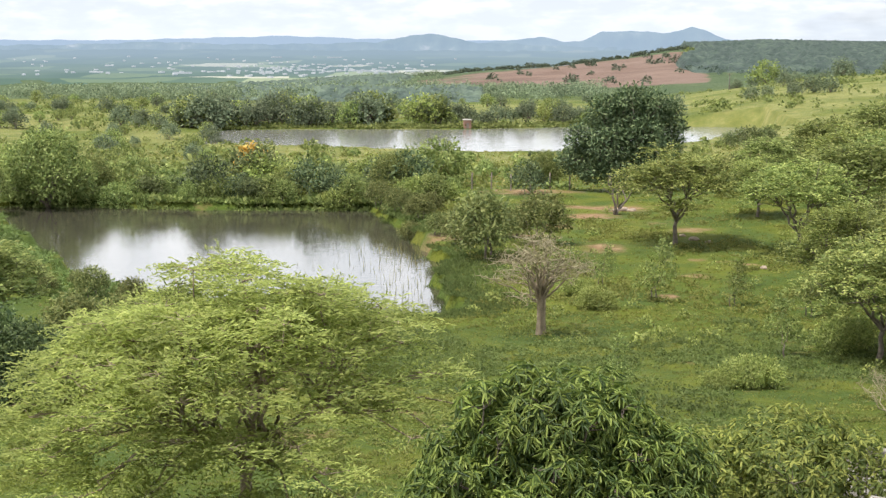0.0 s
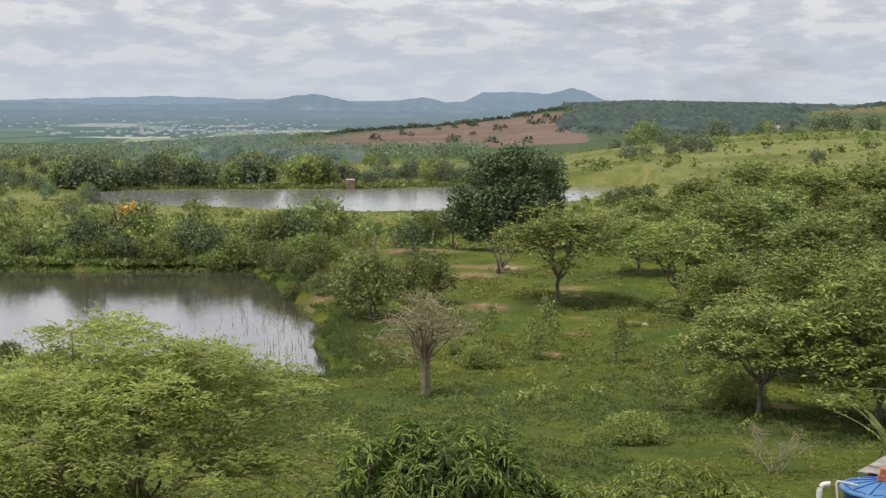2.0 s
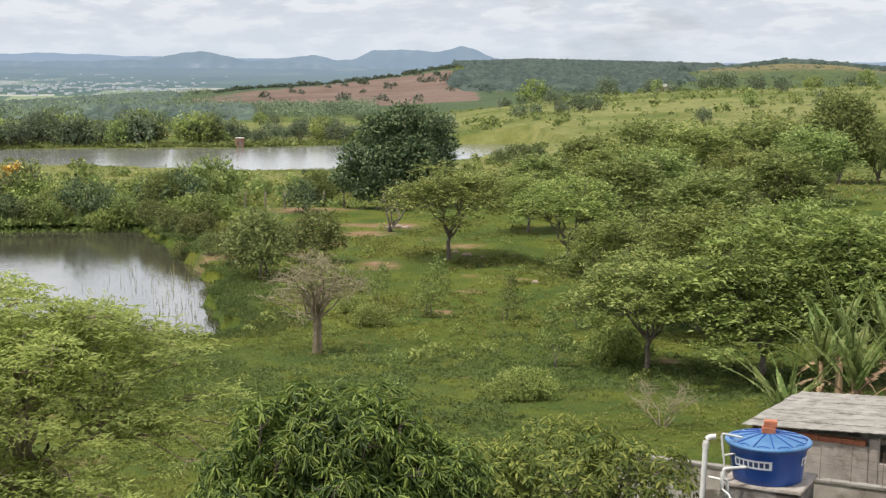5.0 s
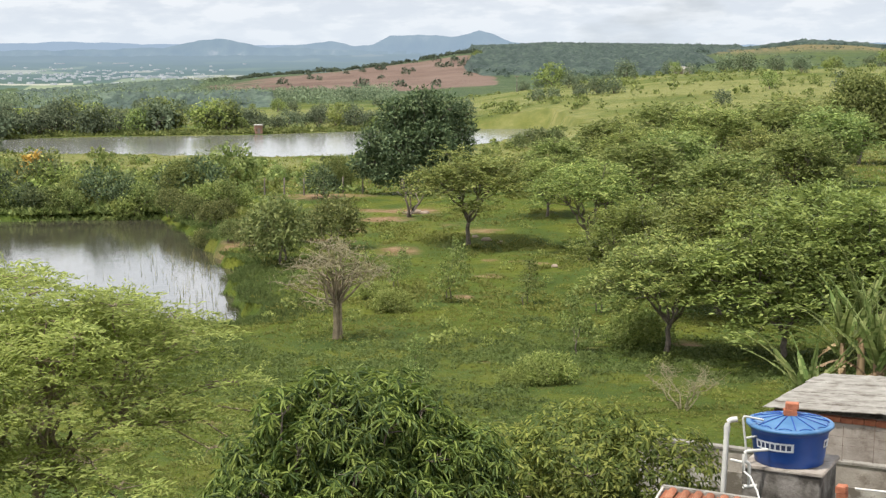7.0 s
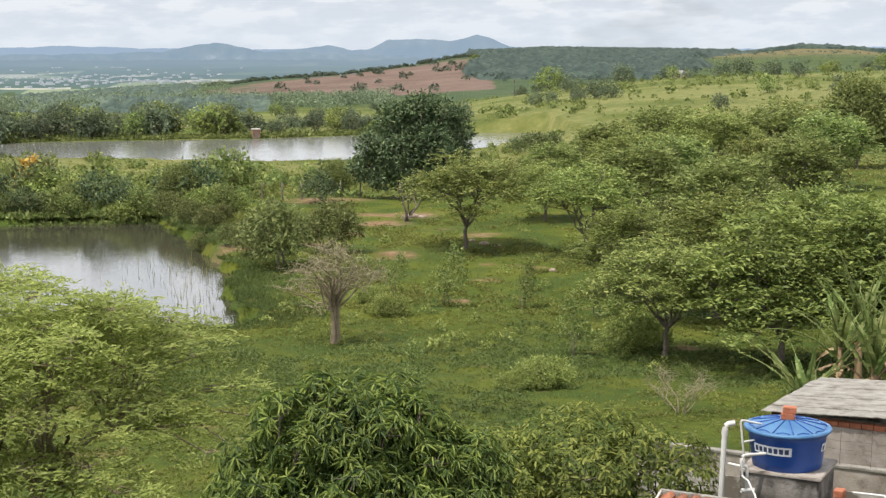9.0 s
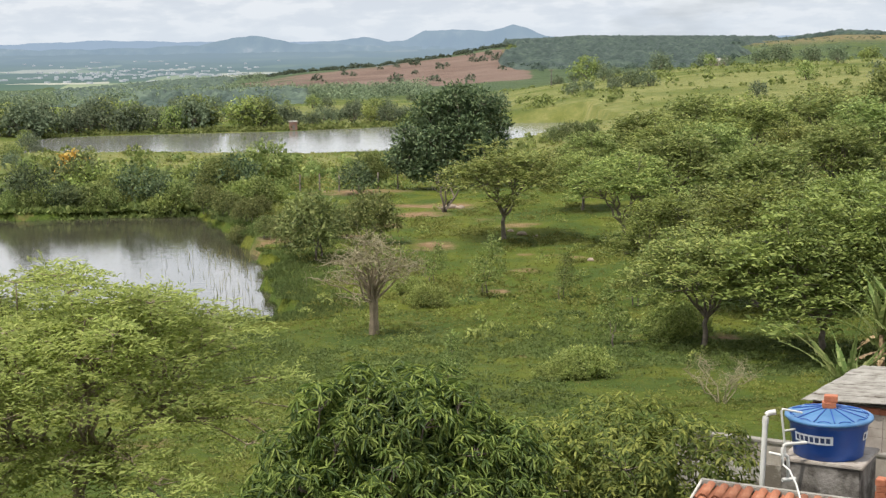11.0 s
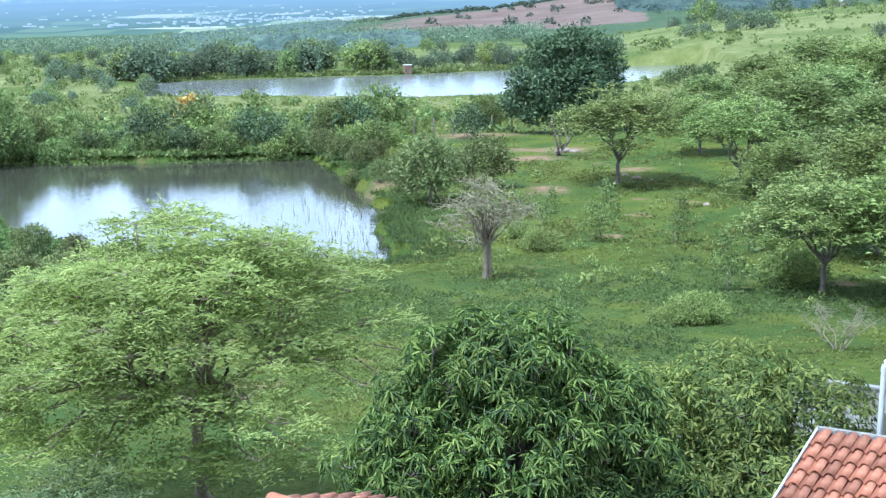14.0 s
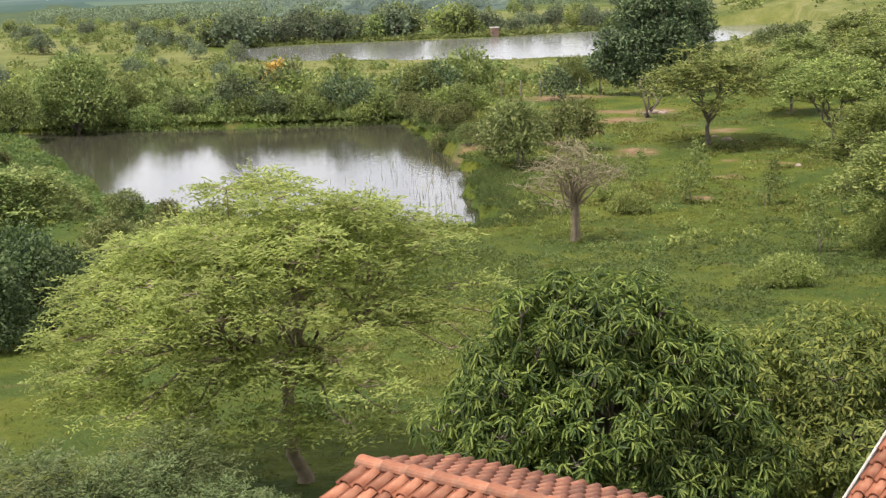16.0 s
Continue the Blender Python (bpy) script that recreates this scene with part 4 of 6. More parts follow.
set_out(roundish(44, "bush", MAT["olive"], 1.9, 2.9, 0.0, 560, "bushy olive-green shrub in the pasture", "olive bushes", k=12, length=0.22, width=0.095, stems=2, tr=0.07, twigs=1, sides=4, category="shrub"),
        [(2.4, 74, 1.2, 0), (5.2, 86, 0.5, 15), (4.9, 90, 0.55, 75), (5.7, 94, 0.6, 135), (4.2, 82.5, 0.45, 195), (6.4, 97.5, 0.6, 255), (4.4, 93, 0.5, 300), (0.2, 79, 1.0, 80), (3.3, 79, 0.7, 160), (1.2, 82, 0.6, 30), (14.4, 50, 0.75, 120), (16.2, 50, 0.7, 10), (18.0, 49, 0.75, 10), (12.6, 53, 0.5, 60), (21.4, 70, 0.34, 0), (22.8, 79, 0.5, 50), (19.0, 65, 0.3, 90), (17.4, 63, 0.5, 140), (15.9, 60.5, 0.45, 200), (14.4, 58.5, 0.4, 260), (22.8, 86, 0.65, 300), (22.0, 66, 0.62, 20), (22.2, 90, 0.34, 0), (21.7, 84, 0.3, 40), (21.4, 78, 0.3, 100), (20.7, 73, 0.28, 160), (19.3, 69, 0.26, 220), (17.9, 67, 0.26, 280), (22.8, 97, 0.75, 330), (23.4, 90, 0.9, 20), (22.7, 84, 0.8, 80), (22.4, 75, 0.45, 140), (20.8, 68, 0.32, 10), (-10.6, 96, 1.0, 5), (-12.8, 84, 0.9, 70), (-16.4, 88, 1.0, 100), (-18.4, 96, 1.1, 200), (-13.6, 122, 1.1, 140), (-15.8, 118, 1.0, 33), (-18.8, 120, 0.9, 66), (-9.0, 116, 1.0, 99), (-7.2, 112, 0.8, 20), (-17.8, 80, 0.9, 250)])
rng45 = np.random.default_rng(45)
wispy = plant("bush", rng45, lobes_round(rng45, 1.6, 2.3, 16, 0.1, 0.6, False), leaves_feather, 1000, MAT["grey"], MAT["bark"], fork=(0, 0, 0.35), r=0.05, stems=3, twigs=3, inner=0.2, floor=-0.8,
              label="loose feathery grey-green shrub in the grass", category="shrub", group="grey shrubs", twig=0.4, count=9, length=0.1, width=0.028, flat=0.3)
set_out(wispy, [(18.6, 19.4, 0.85, 0), (14.6, 18.8, 0.7, 90), (21.6, 19.6, 0.95, 200), (16.6, 20.6, 0.85, 20), (12.5, 18.8, 0.6, 140)])
set_out(plant("sapling", np.random.default_rng(46), [(0.35, 0.1, 1.9, 0.4, 0.45), (-0.3, 0.2, 1.5, 0.38, 0.4), (0.1, -0.3, 1.1, 0.45, 0.3), (-0.55, -0.1, 0.9, 0.35, 0.25), (0.6, 0.2, 1.3, 0.3, 0.3), (0.2, 0.1, 2.4, 0.3, 0.35)], leaves_broad, 150, MAT["mid"], MAT["bark"], fork=(0, 0, 0.5), r=0.04, stems=2, twigs=3, inner=0.2, floor=-0.8,
              label="thin leggy young tree in the meadow", group="saplings", per=5, length=0.17, width=0.075, spread=0.12),
        [(-4.3, 62, 0.95, 0), (-7.4, 62, 0.75, 60), (-3.0, 40, 0.6, 90), (-10.2, 60, 0.9, 10), (-9.3, 50, 0.8, 130), (-2.3, 66, 0.7, 30)])
set_out(roundish(47, "bush", MAT["lime"], 1.5, 1.0, 0.05, 900, "low bright green bush in the meadow", "meadow bushes", k=8, length=0.14, width=0.06, stems=3, tr=0.03, category="shrub"),
        [(-8.0, 43, 0.74, 0), (-6.8, 42.5, 0.42, 50), (-2.0, 60, 0.7, 90), (-11.6, 52, 0.9, 20), (-1.2, 63, 0.6, 200)])

# the thicket on the far bank of the near pond
thicket = [roundish(51 + i, "bank_shrub", MAT[m], 2.0, h, 0.0, 310, lab, "bank thicket", k=12, per=4, length=0.30, width=0.13, stems=2, tr=0.06, twigs=0, sides=4, category="shrub")
           for i, (m, h, lab) in enumerate((("mid", 2.6, "dense green shrub on the bank of the pond"), ("lime", 2.0, "light green shrub on the bank of the pond"), ("dark", 2.9, "dark green shrub on the bank of the pond"), ("grey", 2.2, "olive shrub on the bank of the pond")))]
rows = {0: [], 1: [], 2: [], 3: []}
for i in range(128):
    a = rngp.uniform(3.6, 25)
    d = rngp.choice([100.0, 101.6, 104.5, 108.5, 114], p=[0.34, 0.22, 0.2, 0.14, 0.1]) + rngp.uniform(-0.8, 0.8)
    k = int(rngp.choice(4, p=[0.36, 0.30, 0.14, 0.20]))
    s = rngp.uniform(0.3, 0.75) if d < 102.5 else rngp.uniform(0.5, 1.0) ** 1.2 * rngp.choice([0.8, 1.0, 1.45], p=[0.45, 0.4, 0.15])
    rows[k].append((a, d / math.cos(radians(a)), s, rngp.uniform(0, 360)))
for i in range(44):            # lower shrubs scattered towards the second lake
    a, d = rngp.uniform(-6, 22), rngp.uniform(112, 192)
    rows[int(rngp.choice(4, p=[0.3, 0.4, 0.1, 0.2]))].append((a, d, rngp.uniform(0.2, 0.55) * (0.75 if d > 165 else 1), rngp.uniform(0, 360)))
rows[3] += [(-6.9, 187, 0.8, 0), (-7.6, 185, 1.05, 70), (-8.3, 187, 0.85, 140)]
rows[2] += [(5.3, 104, 1.1, 10), (6.3, 105, 0.9, 60), (0.7, 106, 0.8, 200), (9.0, 103, 0.95, 90), (13.0, 104, 1.0, 40)]
for k, r in rows.items():
    set_out(thicket[k], r)

# trees round the second lake, on the slopes and by the red hill
# trees with 'valley' leaves carry haze in their colour
far_trees = [roundish(61 + i, "field_tree", MAT[m], 3.0, 4.2, -0.2, 130, lab, "field trees", k=10, per=6, length=0.45, width=0.27, tr=0.2, twigs=0, sides=4)
             for i, (m, lab) in enumerate((("valley", "distant mid-green tree in the pasture"), ("mid", "distant dark green tree in the pasture"), ("lime", "distant light green tree in the pasture"), ("valley", "distant olive tree in the pasture")))]
rows = {0: [], 1: [], 2: [], 3: []}
for i in range(170):
    a = rngp.uniform(-26, 26)
    d = rngp.uniform(258, 460) if a > -5 else rngp.uniform(170, 520)
    if a > -5 and rngp.random() < 0.45:
        d = rngp.uniform(256, 290)
    if a > 12:
        d = rngp.uniform(150, 460)
    x, y = -math.sin(radians(a)) * d, math.cos(radians(a)) * d
    if float(pond2(np.array([x]), np.array([y]))[0]) < 0.5 or (a < -5 and d < 420 and rngp.random() < 0.62):
        continue
    k = int(rngp.choice(4, p=[0.36, 0.28, 0.08, 0.28]))
    rows[k].append((a, d, rngp.uniform(0.4, 0.9) * (0.7 if d < 240 else 1.0), rngp.uniform(0, 360)))
for i in range(52):            # an almost closed row along the lake's far shore
    a = rngp.uniform(-4, 14)
    y = 256 + 0.2 * (-a * 4.4) - 0.006 * max(a * 4.4 - 20, 0) ** 2 + rngp.uniform(0, 9)
    rows[int(rngp.choice(4, p=[0.4, 0.22, 0.16, 0.22]))].append((a, y / math.cos(radians(a)), rngp.uniform(0.6, 1.05) * (1.35 if a > 4 else 0.8), rngp.uniform(0, 360)))
for i in range(16):            # a broken row of trees along the hill's crest
    a = -8.5 - 17 * (i + rngp.random()) / 16
    rows[int(rngp.choice(4, p=[0.3, 0.4, 0.02, 0.28]))].append((a, rngp.uniform(430, 500), rngp.uniform(0.7, 1.5), rngp.uniform(0, 360)))
rows[3] += [(-7.6, 300, 0.7, 0), (-8.2, 295, 0.6, 40), (-9.2, 300, 0.7, 80), (-9.9, 298, 0.95, 120), (-10.5, 296, 0.8, 200), (-10.9, 440, 1.5, 20)]
rows[1] += [(-8.15, 430, 1.7, 10), (-5.3, 950, 1.6, 0), (-0.1, 275, 1.0, 0)]
rows[2] += [(9.9, 270, 1.35, 40)]
for i in range(44):            # trees in the fields beyond the western bank
    rows[int(rngp.choice(4, p=[0.35, 0.3, 0.1, 0.25]))].append((rngp.uniform(12.5, 25), rngp.uniform(150, 340), rngp.uniform(0.35, 0.85), rngp.uniform(0, 360)))
for k, r in rows.items():
    set_out(far_trees[k], r)

set_out(roundish(66, "flowering_bush", MAT["yellow"], 1.0, 1.8, 0.2, 260, "bush covered in yellow flowers", k=6, length=0.3, width=0.2, stems=2, tr=0.05, category="shrub"), [(11.3, 124, 1.35, 0)])


def woods(name, label, rows, mats_, size, seed, per=26, fine=1.0, calm=0.35):
    """Far woodland and bushes, too many to count: tufts of coarse leaves heaped into crowns."""
    rng = np.random.default_rng(seed)
    a, d, s = np.array(rows).T
    x, y = -np.sin(np.radians(a)) * d, np.cos(np.radians(a)) * d
    z = ground_z(x, y)
    n = len(a)
    dirs = rand_dirs(rng, n * per)
    dirs[:, 2] = np.abs(dirs[:, 2])
    rr = np.repeat(s * size, per)[:, None]
    q = np.repeat(np.stack([x, y, z], 1), per, 0) + dirs * rr * (0.95, 0.95, 0.9) * rng.uniform(0.55, 1.0, (n * per, 1)) + np.array([[0, 0, 0.2]]) * rr
    way = unit(dirs * 0.4 + rng.normal(0, 0.6, (n * per, 3)))
    face = unit(dirs + rng.normal(0, calm, (n * per, 3)) + np.array([[0, 0, 0.35 - calm]]).clip(0))
    v, f = kites(q - way * rr * 0.25 * fine, way, face, fine * rr[:, 0] * rng.uniform(0.35, 0.75, n * per), fine * rr[:, 0] * rng.uniform(0.25, 0.5, n * per))
    ob = quads_mesh(name, v, f, mats_)
    return tagged(ob, label, "trees", kind="stuff")


rngw = np.random.default_rng(77)
rows = []
for i in range(1500):          # valley woods between the lake and the plain
    a = rngw.uniform(-2, 20)
    d = math.exp(rngw.uniform(math.log(430), math.log(640 if a < 4.0 else (1320 if a < 9.5 else 900))))
    if rngw.random() < 0.12 + 0.88 * float(nz2(-math.sin(radians(a)) * d, math.cos(radians(a)) * d, 0.02, 3) > (-0.25 if d > 520 else 0.2)):
        rows.append((a, d, rngw.uniform(0.6, 1.3)))
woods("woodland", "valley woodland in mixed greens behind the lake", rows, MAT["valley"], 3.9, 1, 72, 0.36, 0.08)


def canopy(name, label, a0, a1, d0, d1, cover, high, mat, da=0.11, dd=5.0):
    """Closed far woodland: one billowing sheet of crowns, sunk into the ground where no wood grows."""
    x, y, f = polar_grid(np.arange(a0, a1, da), np.arange(d0, d1, dd))
    d, a = np.hypot(x, y), np.degrees(np.arctan2(-x, y))
    w = np.clip(cover(a, d, x, y), 0, 1) * np.clip((d - d0 - 8) / 45, 0, 1) * np.clip((d1 - 12 - d) / 45, 0, 1) * np.clip((a - a0) * 3, 0, 1) * np.clip((a1 - 0.15 - a) * 3, 0, 1)
    bump = 0.9 * np.abs(np.sin(x * 0.43 + 1.7 * np.sin(y * 0.11)) * np.cos(y * 0.39 + 1.3 * np.sin(x * 0.13))) + 0.5 * np.abs(np.sin(x * 0.71 + y * 0.53)) + 0.35 * nz2(x, y, 0.9, 2)
    z = ground_z(x, y) - 0.8 + w * (high + 2.5 * bump)
    keep = w[f].max(1) > 0.02
    return tagged(quads_mesh(name, np.stack([x, y, z], 1), f[keep], mat, smooth=True), label, "trees", kind="stuff")


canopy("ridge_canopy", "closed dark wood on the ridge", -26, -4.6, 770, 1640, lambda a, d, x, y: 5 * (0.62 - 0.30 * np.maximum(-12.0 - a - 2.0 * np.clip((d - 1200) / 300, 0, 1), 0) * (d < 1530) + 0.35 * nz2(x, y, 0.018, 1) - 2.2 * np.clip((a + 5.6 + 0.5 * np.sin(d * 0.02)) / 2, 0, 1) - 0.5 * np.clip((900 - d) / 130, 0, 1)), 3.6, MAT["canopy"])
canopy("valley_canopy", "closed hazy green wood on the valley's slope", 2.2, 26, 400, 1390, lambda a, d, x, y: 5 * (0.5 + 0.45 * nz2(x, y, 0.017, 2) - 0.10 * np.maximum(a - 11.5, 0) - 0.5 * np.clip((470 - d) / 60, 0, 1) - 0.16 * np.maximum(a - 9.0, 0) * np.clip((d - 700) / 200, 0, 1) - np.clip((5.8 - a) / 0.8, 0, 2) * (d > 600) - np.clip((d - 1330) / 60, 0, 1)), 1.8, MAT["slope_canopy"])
rows = [(-4.9 - 9 * rngw.random() ** 1.3, rngw.uniform(1080, 1620), rngw.uniform(0.6, 1.3)) for i in range(700)]
rows += [(rngw.uniform(-19.5, -12), rngw.uniform(1545, 1630), rngw.uniform(0.5, 1.2)) for i in range(130)]
rows += [(-5.3 - 8.5 * rngw.random() ** 1.6, rngw.uniform(760, 1150), rngw.uniform(0.4, 0.9)) for i in range(700)]
rows = [r for r in rows if r[1] > 1045 or r[0] < -5.4 - 0.9 * math.sin(r[1] * 0.019) ** 2 - 0.5 * math.sin(r[1] * 0.053)]
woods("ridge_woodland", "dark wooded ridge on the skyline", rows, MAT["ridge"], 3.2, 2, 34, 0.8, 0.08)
rows = [(rngw.uniform(-26, -11.5), rngw.uniform(880, 1520), rngw.uniform(0.25, 0.8)) for i in range(330)]
woods("ridge_scrub", "low dark scrub on the dry hilltop", rows, MAT["hill"], 3.0, 10, 26, 0.7, 0.15)
rows = []
for i in range(30):            # bushes on the ploughed hill
    rows.append((rngw.uniform(-5.6, 4.4), rngw.uniform(680, 1030), rngw.uniform(0.45, 1.15)))
for i in range(260):           # its hedge along the crest
    rows.append((rngw.uniform(-6, 5), rngw.uniform(1045, 1075), rngw.uniform(0.3, 0.8)))
woods("hill_bushes", "scattered dark bushes on the red hill", rows, MAT["hill"], 4.0, 3, 60, 0.7, 0.15)
rows = []
for c in range(230):            # clumps of bushes, and single ones between them
    a, d = (rngw.uniform(-26, -5), math.exp(rngw.uniform(math.log(150), math.log(520)))) if c % 3 else (rngw.uniform(6, 26), math.exp(rngw.uniform(math.log(125), math.log(400))))
    for i in range(int(rngw.integers(1, 11))):
        rows.append((a + rngw.normal(0, 0.55), d * (1 + rngw.normal(0, 0.025)), rngw.uniform(0.3, 1.0) * (1.6 if i == 0 else 1.0)))
rows = [r for r in rows if float(pond2(np.array([-math.sin(radians(r[0])) * r[1]]), np.array([math.cos(radians(r[0])) * r[1]]))[0]) > 0.2]
rows += [(rngw.uniform(-26, -4.5), math.exp(rngw.uniform(math.log(140), math.log(520))), rngw.uniform(0.18, 0.5)) for i in range(700)]
rows = [r for r in rows if float(pond2(np.array([-math.sin(radians(r[0])) * r[1]]), np.array([math.cos(radians(r[0])) * r[1]]))[0]) > 0.2]
woods("pasture_bushes", "low bushes scattered over the pasture", rows, MAT["mid"], 1.0, 4, 26)
rows = [(rngw.uniform(10, 27), math.exp(rngw.uniform(math.log(135), math.log(430))), rngw.uniform(0.4, 1.5)) for i in range(460)]
rows = [r for r in rows if float(pond2(np.array([-math.sin(radians(r[0])) * r[1]]), np.array([math.cos(radians(r[0])) * r[1]]))[0]) > 0.3]
woods("field_bushes", "rounded green bushes in the pasture beside the lake", rows, MAT["mid"], 1.0, 5, 44, 0.65, 0.25)


def grass(name, label, n, a0, a1, d0, d1, h, mat, seed, per=4, width=0.03, lean=0.5, where=None):
    """Tufts of blades rooted in the ground."""
    rng = np.random.default_rng(seed)
    a = rng.uniform(a0, a1, n)
    d = np.sqrt(rng.uniform(d0 * d0, d1 * d1, n)) if d1 < 70 else np.exp(rng.uniform(math.log(d0), math.log(d1), n))
    x, y = -np.sin(np.radians(a)) * d, np.cos(np.radians(a)) * d
    ok = (pond1(x, y) > 0.05) & (pond2(x, y) > 0.05)
    if where is not None:
        ok &= where(x, y, rng)
    x, y = x[ok], y[ok]
    z = ground_z(x, y)
    m = len(x) * per
    base = np.repeat(np.stack([x, y, z - 0.02], 1), per, 0) + rng.normal(0, 0.06, (m, 3)) * (1, 1, 0)
    way = unit(np.array([[0, 0, 1.0]]) + rng.normal(0, lean, (m, 3)) * (1, 1, 0.2))
    face = unit(rng.normal(size=(m, 3)) * (1, 1, 0.2) + np.array([[0, -0.5, 0.3]]))
    tall = np.repeat(rng.uniform(0.6, 1.3, len(x)), per) * h * rng.uniform(0.6, 1.2, m)
    v, f = kites(base, way, face, tall, width * rng.uniform(0.7, 1.3, m) + tall * 0.02, 0.06)
    return tagged(quads_mesh(name, v, f, mat), label, "grass", kind="stuff")


open_soil = lambda x, y, rng: spots(x, y, SOIL) < 0.25
grass("meadow_grass", "short green meadow grass", 17000, -25, 25, 13, 60, 0.12, MAT["grass"], 1, 4, 0.024, 1.9, open_soil)
grass("pasture_grass", "tufts of pasture grass", 6000, -25, 10, 55, 100, 0.12, MAT["grass"], 3, 4, 0.05, 1.1, open_soil)
grass("straw_grass", "tall straw-coloured grass between the ponds", 8000, -24, 26, 112, 215, 0.3, MAT["straw"], 4, 3, 0.12, 1.3, None)
grass("field_grass", "light green grass between the ponds", 8000, -24, 26, 108, 215, 0.26, MAT["grass"], 5, 3, 0.14, 1.5, None)


def fringe(name, label, n, x0, x1, line, depth, h, width, mat, seed):
    """Rank growth along a shore: line gives y for x."""
    rng = np.random.default_rng(seed)
    x = rng.uniform(x0, x1, n)
    y = line(x) + rng.uniform(0, 1, n) ** 1.5 * depth
    z = ground_z(x, y)
    per = 5
    m = n * per
    base = np.repeat(np.stack([x, y, z - 0.1], 1), per, 0) + rng.normal(0, 0.25, (m, 3)) * (1, 1, 0.3)
    way = unit(np.array([[0, -0.3, 0.8]]) + rng.normal(0, 0.9, (m, 3)) * (1, 1, 0.4))
    face = unit(rng.normal(size=(m, 3)) * (1, 1, 0.3) + np.array([[0, -0.6, 0.5]]))
    tall = h * rng.uniform(0.35, 1.2, m) * np.repeat(0.75 + 0.5 * nz2(x, y, 0.4, 3), per)
    v, f = kites(base, way, face, np.maximum(tall, 0.15), width * rng.uniform(0.6, 1.3, m), 0.1)
    return tagged(quads_mesh(name, v, f, mat), label, "growth", kind="stuff")


fringe("bank_growth", "rank green growth along the pond's far bank", 5200, -58, -7.5, lambda x: 98.9 + 0.35 * np.sin(x * 0.35), 2.2, 0.6, 0.2, MAT["mid"], 21)
fringe("shore_growth", "green growth along the far shore of the lake", 2600, -52, 22, lambda x: 252.5 + 0.20 * x + 3 * np.sin(x * 0.09) - 0.006 * np.maximum(-x - 20, 0) ** 2, 5.0, 0.9, 0.5, MAT["mid"], 22)

def marsh(n, seed, lo=-0.06, span=0.9):
    """Grass and sedge that follow the pond's shallow shore."""
    rng = np.random.default_rng(seed)
    x, y = rng.uniform(-13, 1, n * 12), rng.uniform(57, 98, n * 12)
    p = pond1(x, y)
    ok = (p > lo) & (p < 0.1 + span * rng.random(n * 12)) & (spots(x, y, SOIL) < 0.2)
    x, y = x[ok][:n], y[ok][:n]
    z = np.maximum(ground_z(x, y), -0.25)
    per = 5
    m = len(x) * per
    base = np.repeat(np.stack([x, y, z - 0.05], 1), per, 0) + rng.normal(0, 0.12, (m, 3)) * (1, 1, 0)
    way = unit(np.array([[0, 0, 0.7]]) + rng.normal(0, 0.6, (m, 3)))
    face = unit(rng.normal(size=(m, 3)) * (1, 1, 0.2) + np.array([[0, -0.6, 0.7]]))
    v, f = kites(base, way, face, rng.uniform(0.08, 0.28, m), rng.uniform(0.03, 0.07, m), 0.08)
    return tagged(quads_mesh("marsh_grass", v, f, MAT["weed"]), "green sedge along the pond's shallow shore", "grass", kind="stuff")


marsh(6500, 23)
marsh(1500, 24, -0.2, 0.1)
rngw = np.random.default_rng(78)
rows = [(rngw.uniform(-7, 25), math.exp(rngw.uniform(math.log(108), math.log(192))), rngw.uniform(0.4, 1.1)) for i in range(260)]
woods("field_scrub", "light green scrub in the field between the ponds", [r for r in rows if r[0] > -1 or r[1] > 125], MAT["lime"], 0.8, 6, 34)
rows = [(rngw.uniform(-7, 25), math.exp(rngw.uniform(math.log(108), math.log(192))), rngw.uniform(0.4, 1.2)) for i in range(150)]
woods("field_scrub", "darker green scrub in the field between the ponds", [r for r in rows if r[0] > -1 or r[1] > 125], MAT["mid"], 0.95, 7, 40)
rows = [(rngw.uniform(-13, 3), math.exp(rngw.uniform(math.log(46), math.log(104))), rngw.uniform(0.3, 1.1)) for i in range(230)]
rows = [r for r in rows if nz2(-math.sin(radians(r[0])) * r[1], math.cos(radians(r[0])) * r[1], 0.33, 2) > -0.1 and float(pond1(np.array([-math.sin(radians(r[0])) * r[1]]), np.array([math.cos(radians(r[0])) * r[1]]))[0]) > 0.2]
woods("meadow_scrub", "low leafy scrub dotted over the meadow", rows, MAT["lime"], 0.42, 8, 46, 0.6)



